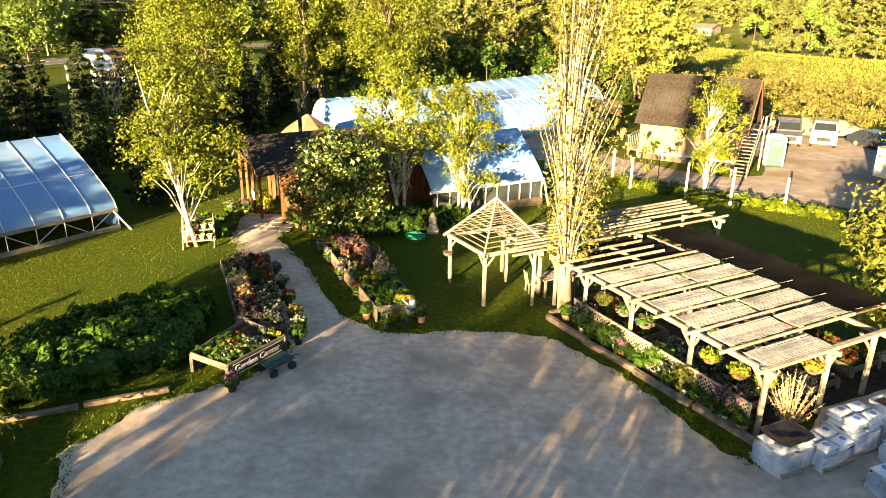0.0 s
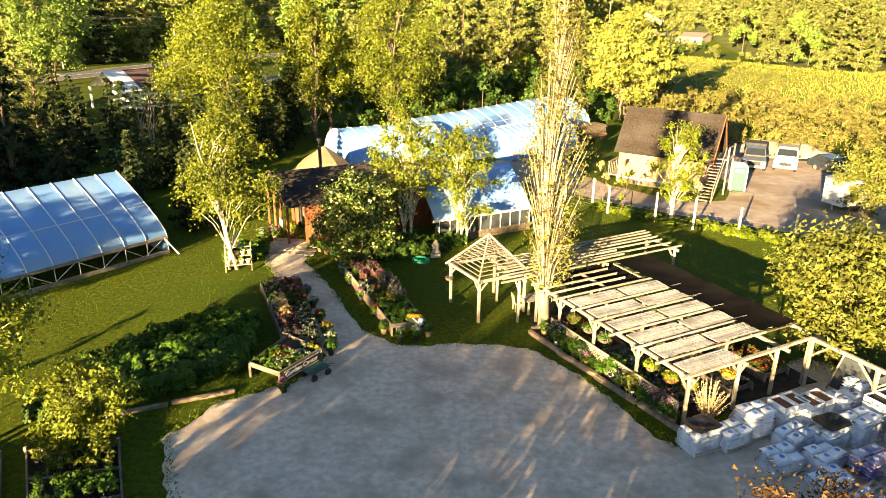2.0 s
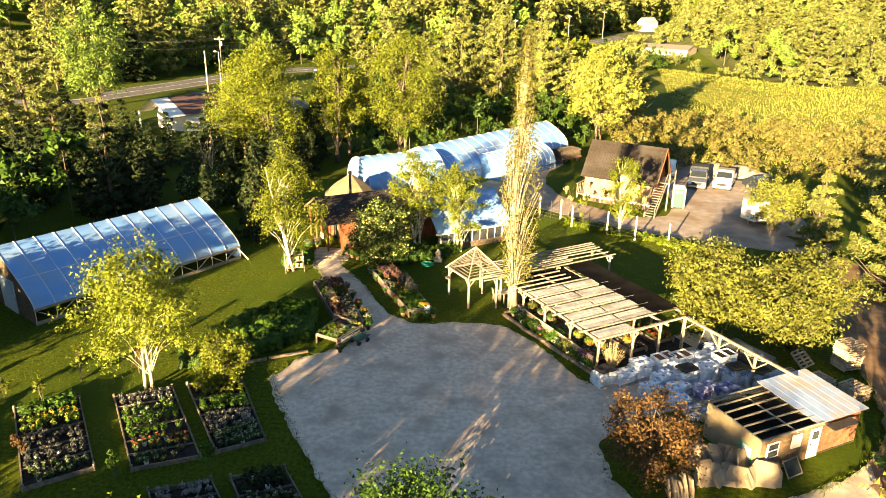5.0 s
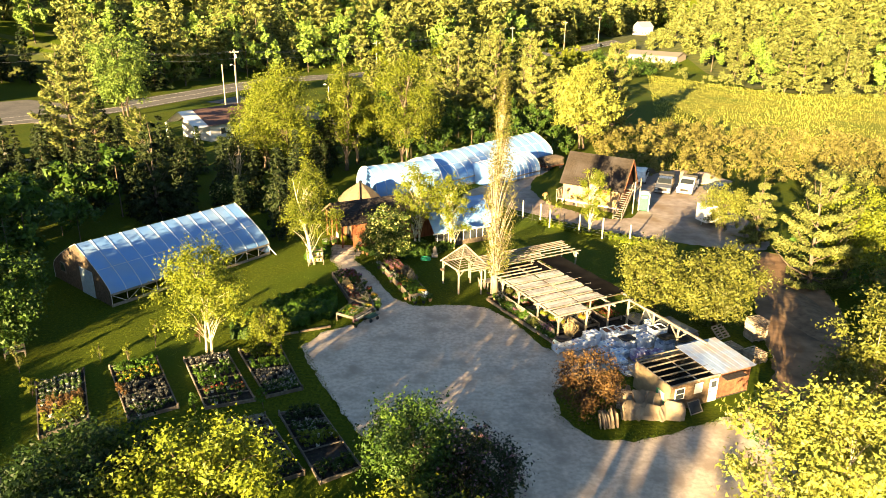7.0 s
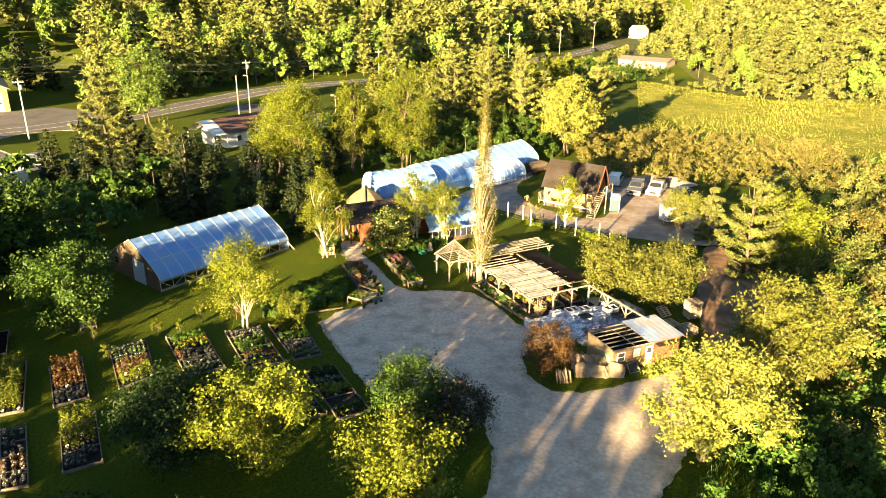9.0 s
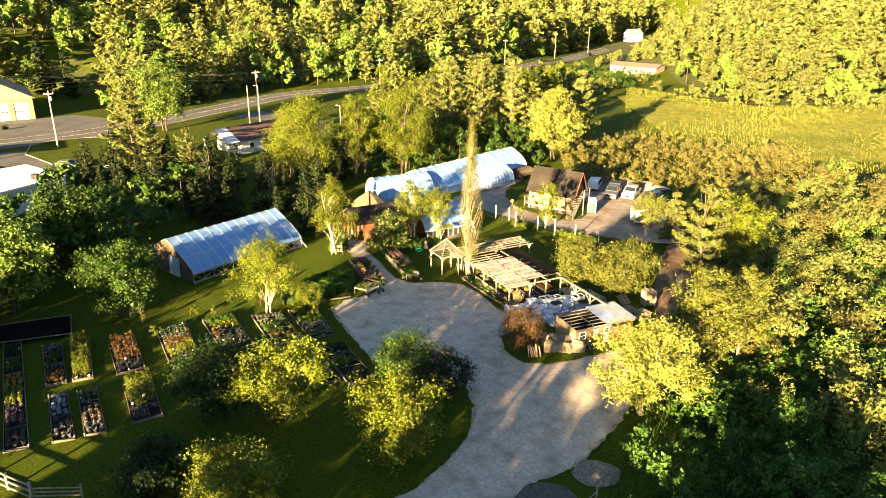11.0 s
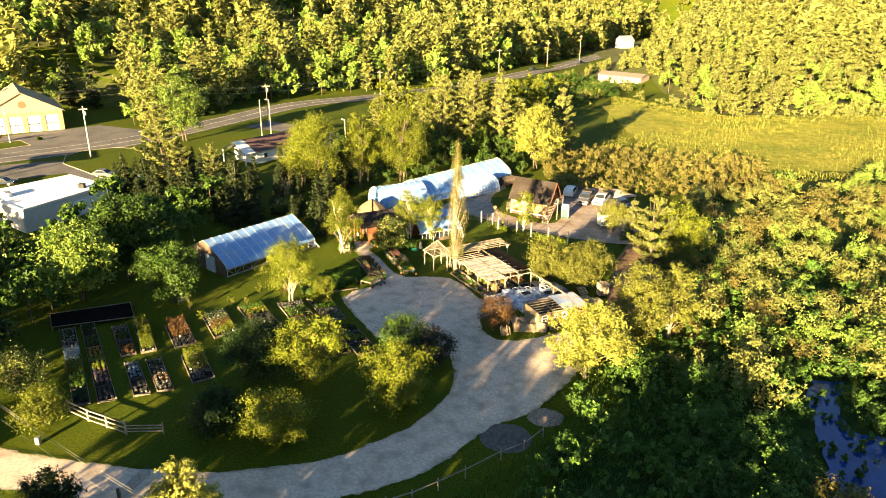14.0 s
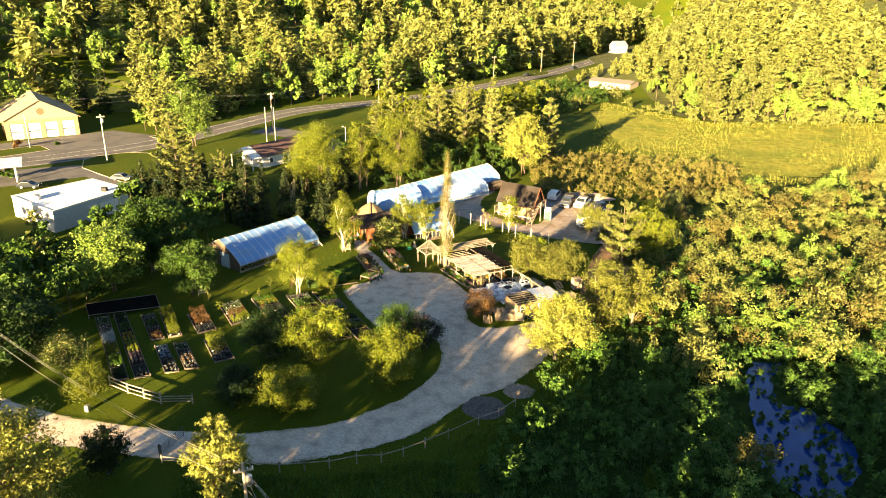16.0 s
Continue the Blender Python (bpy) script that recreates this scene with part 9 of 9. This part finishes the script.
def house(x, y, turn, l, d, eave, ridge, wallm, roofm, label, windows=2, name="house", porch=False, z=None):
    ob = thing(name, pose(x, y, ground_z(x, y) if z is None else z, 0, 0, turn), label, "house")
    mb = MB().add([(0, 0, -0.3), (l, 0, -0.3), (l, d, -0.3), (0, d, -0.3), (0, 0, eave), (l, 0, eave), (l, d, eave), (0, d, eave), (0, d / 2, ridge - 0.12), (l, d / 2, ridge - 0.12)],
                  [(0, 3, 2, 1), (0, 1, 5, 4), (2, 3, 7, 6), (3, 0, 4, 8, 7), (1, 2, 6, 9, 5)])
    part("wall", mb, wallm, ob)
    k = (ridge - eave) / (d / 2) * 0.4
    part("roof", MB().add([(-0.4, -0.4, eave - k), (l + 0.4, -0.4, eave - k), (l + 0.4, d / 2, ridge), (-0.4, d / 2, ridge), (l + 0.4, d + 0.4, eave - k), (-0.4, d + 0.4, eave - k), (-0.4, d / 2, ridge - 0.2), (l + 0.4, d / 2, ridge - 0.2)],
                           [(0, 1, 2, 3), (3, 2, 4, 5), (0, 3, 6), (5, 6, 3), (1, 7, 2), (2, 7, 4), (0, 6, 7, 1), (6, 5, 4, 7)]), roofm, ob)
    for i in range(windows):
        u = l * (i + 0.6) / (windows + 0.2)
        w = part("window", MB().box(u - 0.55, -0.07, 0.9, u + 0.55, -0.01, 2.1), M_WHITE, ob)
        part("pane", MB().box(u - 0.45, -0.085, 1.0, u + 0.45, -0.065, 2.0), M_GLASS, w)
    w = part("window", MB().box(-0.07, d / 2 - 0.5, 0.9, -0.01, d / 2 + 0.5, 2.1), M_WHITE, ob)
    part("pane", MB().box(-0.085, d / 2 - 0.4, 1.0, -0.065, d / 2 + 0.4, 2.0), M_GLASS, w)
    if porch:
        part("porch_roof", MB().add([(-3.2, -0.4, eave - k), (-0.3, -0.4, eave - k), (-0.3, d / 2, ridge - 0.02), (-3.2, d / 2, ridge - 0.02), (-0.3, d + 0.4, eave - k), (-3.2, d + 0.4, eave - k)], [(0, 1, 2, 3), (3, 2, 4, 5)]), M_WHITE, ob)
        for yy in (0, d):
            part("porch_post", MB().box(-3.1, yy - 0.1, -0.2, -2.9, yy + 0.1, eave), M_WHITE, ob)
    return ob


house(-43.4, 86.0, 58, 14, 7.4, 2.9, 5.0, M_WHITE, flat("maroon_shingle", (0.11, 0.065, 0.06), 0.9), "white bungalow with a maroon shingle roof and porch", 3, "bungalow", True, 0)
house(56.5, 249.5, -38, 20, 8, 3.0, 4.2, flat("pale_siding", (0.24, 0.215, 0.18), 0.8), flat("pale_grey_roof", (0.15, 0.135, 0.115), 0.7), "long pale low building beside the main road", 5, "roadside_building", False, 0)
house(-17, 240, 20, 9, 7, 3, 5.6, M_WHITE, flat("grey_house_roof", (0.16, 0.15, 0.15), 0.9), "white house among the hillside trees", 3)
house(-43, 330, 15, 9, 8, 5.4, 8.4, flat("grey_siding", (0.32, 0.33, 0.34), 0.8), flat("dark_house_roof", (0.08, 0.08, 0.09), 0.9), "grey two-storey house among the hillside trees", 3)
house(104, 446, 30, 10, 8, 5.4, 8.4, flat("grey_white_siding", (0.36, 0.36, 0.37), 0.8), flat("blue_grey_roof", (0.22, 0.23, 0.26), 0.9), "white two-storey house above the road", 4)

# ---- poles and wires ----
M_POLE = material("utility_pole", (0.34, 0.27, 0.19), (0.48, 0.40, 0.30), 0.9, 5.0, 0.3, 20, stretch=(1, 1, 0.2))


def utility_pole(x, y, h, label, arm=0.0, turn=0.0, can=False, name="utility_pole", r=0.15, mat=None):
    z = ground_z(x, y)
    ob = thing(name, pose(x, y, z, 0, 0, turn), label, "pole")
    part("pole", MB().tube([(0, 0, -0.2), (0, 0, h)], [r, r * 0.7], 9), mat or M_POLE, ob)
    if arm:
        part("crossarm", MB().box(-arm, -0.06, h - 0.75, arm, 0.06, h - 0.6), M_POLE, ob)
        for s in (-arm * 0.9, -arm * 0.4, arm * 0.4, arm * 0.9):
            part("insulator", MB().lathe([(0.05, h - 0.6), (0.06, h - 0.5), (0.03, h - 0.42)], 6, (s, 0, 0)), M_WHITE, ob)
    if can:
        part("transformer", MB().lathe([(0.2, h - 2.0), (0.24, h - 1.9), (0.24, h - 1.2), (0.12, h - 1.1)], 10, (0.32, 0, 0)), M_METAL, ob)
    return ob


utility_pole(-82.6, 88.8, 11.4, "pale utility pole with transformer on the grass island", 0.9, 40, True, mat=M_POSTPALE)
utility_pole(-54.4, 133.0, 11.2, "brown utility pole beside the main road", 1.0, 35, True)
utility_pole(-82.0, 134.0, 11.0, "brown utility pole across the main road", 1.0, 35)
utility_pole(-28.8, 179.6, 10.4, "brown utility pole at the bend of the road", 1.0, 30)
utility_pole(40.0, 312.0, 12.5, "brown utility pole beside the far road", 1.0, 20)
utility_pole(62.0, 352.0, 14.0, "tall utility pole beside the far road", 1.0, 20)
utility_pole(14.0, 270.0, 11.0, "brown utility pole beside the far road", 1.0, 20)
utility_pole(-51.0, 115.2, 9.6, "plain brown pole beside the bungalow", 0, 0, False)
np_ = utility_pole(-8.9, -32.7, 9.0, "weathered utility pole with crossarm and transformer", 0.7, 25, True)
part("guy_wire", MB().tube([(0, 0, 8.2), (2.6, -2.2, 0)], 0.012, 4, False), M_METAL, np_)
part("service_bracket", MB().tube([(0.1, 0, 7.2), (0.5, 0.2, 7.2)], 0.03, 5), M_METAL, np_)


def street_lamp(x, y, h, label, arm=0.9, turn=0):
    ob = thing("street_lamp", pose(x, y, ground_z(x, y), 0, 0, turn), label, "lamp")
    part("pole", MB().tube([(0, 0, -0.1), (0, 0, h)], [0.11, 0.07], 8), M_POSTPALE, ob)
    part("arm", MB().tube([(0, 0, h - 0.1), (-arm, 0, h + 0.1)], 0.04, 6), M_METAL, ob)
    part("lamp_head", MB().box(-arm - 0.45, -0.12, h + 0.02, -arm, 0.12, h + 0.2, b=0.03), M_METAL, ob)
    return ob


street_lamp(-25.4, 96.0, 8.4, "slim street lamp beside the bungalow drive", 0.4)
street_lamp(-49.4, 118.0, 9.2, "slim street lamp on the grass beside the road", 0.4)


def wires(pts, sag, label):
    ob = thing("overhead_wire", Matrix(), label, "cable", "overhead wires")
    for dz in (0.0, -0.25, -1.6):
        line = []
        for a, b in zip(pts[:-1], pts[1:]):
            a, b = Vector(a), Vector(b)
            for k in range(10):
                t = k / 10
                line.append(a.lerp(b, t) + Vector((0, 0, dz - sag * 4 * t * (1 - t))))
        line.append(Vector(pts[-1]) + Vector((0, 0, dz)))
        part("wire", MB().tube(line, 0.012, 3, False), M_METAL, ob)
    return ob


wires([(-150, 95, 11), (-82.0, 134.0, 10.7), (-54.4, 133.0, 10.9), (-28.8, 179.6, 10.1 + ground_z(-28.8, 179.6)), (14, 270, 10.6 + ground_z(14, 270)), (40, 312, 12.2 + ground_z(40, 312))], 1.0, "sagging power lines along the main road")
wires([(-8.9, -32.7, 8.6), (-39.5, -13.5, 8.0), (-75, 8, 8.6)], 0.9, "power lines crossing above the drive")
wires([(-8.9, -32.7, 8.5), (20, -62, 8.5)], 0.8, "power lines leaving the near utility pole")
ut = thing("utility_shed", pose(-59.5, 65.5, 0, 0, 0, 10), "green utility cabinet with white cap beside the hedge", "cabinet")
part("cabinet", MB().box(-0.7, -0.7, -0.02, 0.7, 0.7, 2.1, b=0.04), M_PGREEN, ut)
part("cap", MB().lathe([(1.0, 2.1), (0.9, 2.3), (0.3, 2.45)], 4), M_WHITE, ut)
ms = thing("marker_box", pose(-31.5, -14.4, 0), "pale metal service box beside the drive", "box")
part("box", MB().box(-0.2, -0.2, -0.02, 0.2, 0.2, 0.7, b=0.03), M_METAL, ms)

# ---- grass ----
def inside(poly, x, y):
    """Which of the points lie inside the outline (numpy arrays)."""
    r = np.zeros(len(x), bool)
    j = len(poly) - 1
    for i in range(len(poly)):
        (xi, yi), (xj, yj) = poly[i], poly[j]
        if yi != yj:
            r ^= ((yi > y) != (yj > y)) & (x < (xj - xi) * (y - yi) / (yj - yi) + xi)
        j = i
    return r


YARD_EDGE = [(p.x, p.y) for p in smooth_line(YARD + [YARD[0]], 1.5)[:-1]]
ROAD_EDGE = [(p.x, p.y) for p in smooth_line(HUT_ROAD + [HUT_ROAD[0]], 1.5)[:-1]]
GL_FOOT = [(-36.0, 28.2), (-27.9, 22.4), (-18.9, 35.2), (-27.0, 41.0)]
PERG = [tuple(pp(u, v)[:2]) for u, v in ((-0.3, -0.6), (10.2, -0.6), (10.2, 7.3), (-0.3, 7.3))]


def grass(name, box, n, hmin, hmax, wide, leaf, label, seed, limit=None):
    r = np.random.default_rng(seed)
    x, y = r.uniform(box[0], box[1], n), r.uniform(box[2], box[3], n)
    bad = inside(YARD_EDGE, x, y) | inside(ROAD_EDGE, x, y) | inside(GL_FOOT, x, y) | inside(PERG, x, y)
    if limit is not None:
        bad |= ~inside(limit, x, y)
    x, y = x[~bad], y[~bad]
    z = np.array([ground_z(a, b) for a, b in zip(x, y)])
    n = len(x)
    h = r.uniform(hmin, hmax, n)
    a = r.uniform(0, 6.283, n)
    w = r.uniform(0.5, 1.0, n) * wide
    dx, dy = np.cos(a) * w, np.sin(a) * w
    lx, ly = r.normal(0, 0.4, n) * h, r.normal(0, 0.4, n) * h
    q = np.stack([np.stack([x - dx, y - dy, z], 1), np.stack([x + dx, y + dy, z], 1), np.stack([x + lx, y + ly, z + h], 1)], 1)
    return tagged(part(name, quads_mesh(name, q, leaf), leaf), label, "grass", kind="stuff")


grass("lawn_grass", (-36, 20, 16, 48), 110000, 0.03, 0.06, 0.016, L_GRASS, "short mown grass of the lawns round the yard", 800)
grass("lawn_grass", (-50, 12, -26, 16), 60000, 0.03, 0.07, 0.02, L_GRASS, "short mown grass between the beds and the drive", 801)
grass("rough_grass", (4, 30, -36, 12), 26000, 0.2, 0.6, 0.06, L_HOLLOW, "tall rough grass outside the drive", 802, [(-16, -24), (-6, -23), (2, -20), (8, -15), (12.5, -10), (16, -2), (22, 4), (30, 8), (30, -36), (-16, -36)])
grass("rough_grass", (-18, 6, -36, -20), 16000, 0.2, 0.6, 0.06, L_HOLLOW, "tall rough grass along the rustic fence", 803, [(-18, -23.2), (-6, -22.8), (2, -20), (6, -16), (6, -36), (-18, -36)])
grass("edge_grass", (-12, 12, -22, 26), 9000, 0.04, 0.10, 0.04, L_GRASS, "ragged grass at the yard's edge", 804)

# tufts that soften the edges of the gravel
r = np.random.default_rng(805)
e = np.array(YARD_EDGE)
k = r.integers(0, len(e), 26000)
f = r.uniform(0, 1, (26000, 1))
p = e[k] * (1 - f) + e[(k + 1) % len(e)] * f + r.normal(0, 0.13, (26000, 2))
keep = ~inside(PERG, p[:, 0], p[:, 1]) & (p[:, 1] < 40) & (p[:, 0] > -45)
p = p[keep]
n = len(p)
h, a = r.uniform(0.03, 0.10, n), r.uniform(0, 6.283, n)
dx, dy = np.cos(a) * 0.03, np.sin(a) * 0.03
z = np.full(n, 0.02)
q = np.stack([np.stack([p[:, 0] - dx, p[:, 1] - dy, z], 1), np.stack([p[:, 0] + dx, p[:, 1] + dy, z], 1), np.stack([p[:, 0] + r.normal(0, 0.04, n), p[:, 1] + r.normal(0, 0.04, n), z + h], 1)], 1)
tagged(part("verge_tufts", quads_mesh("verge_tufts", q, L_GRASS), L_GRASS), "thin grass tufts along the gravel's edge", "grass", kind="stuff")
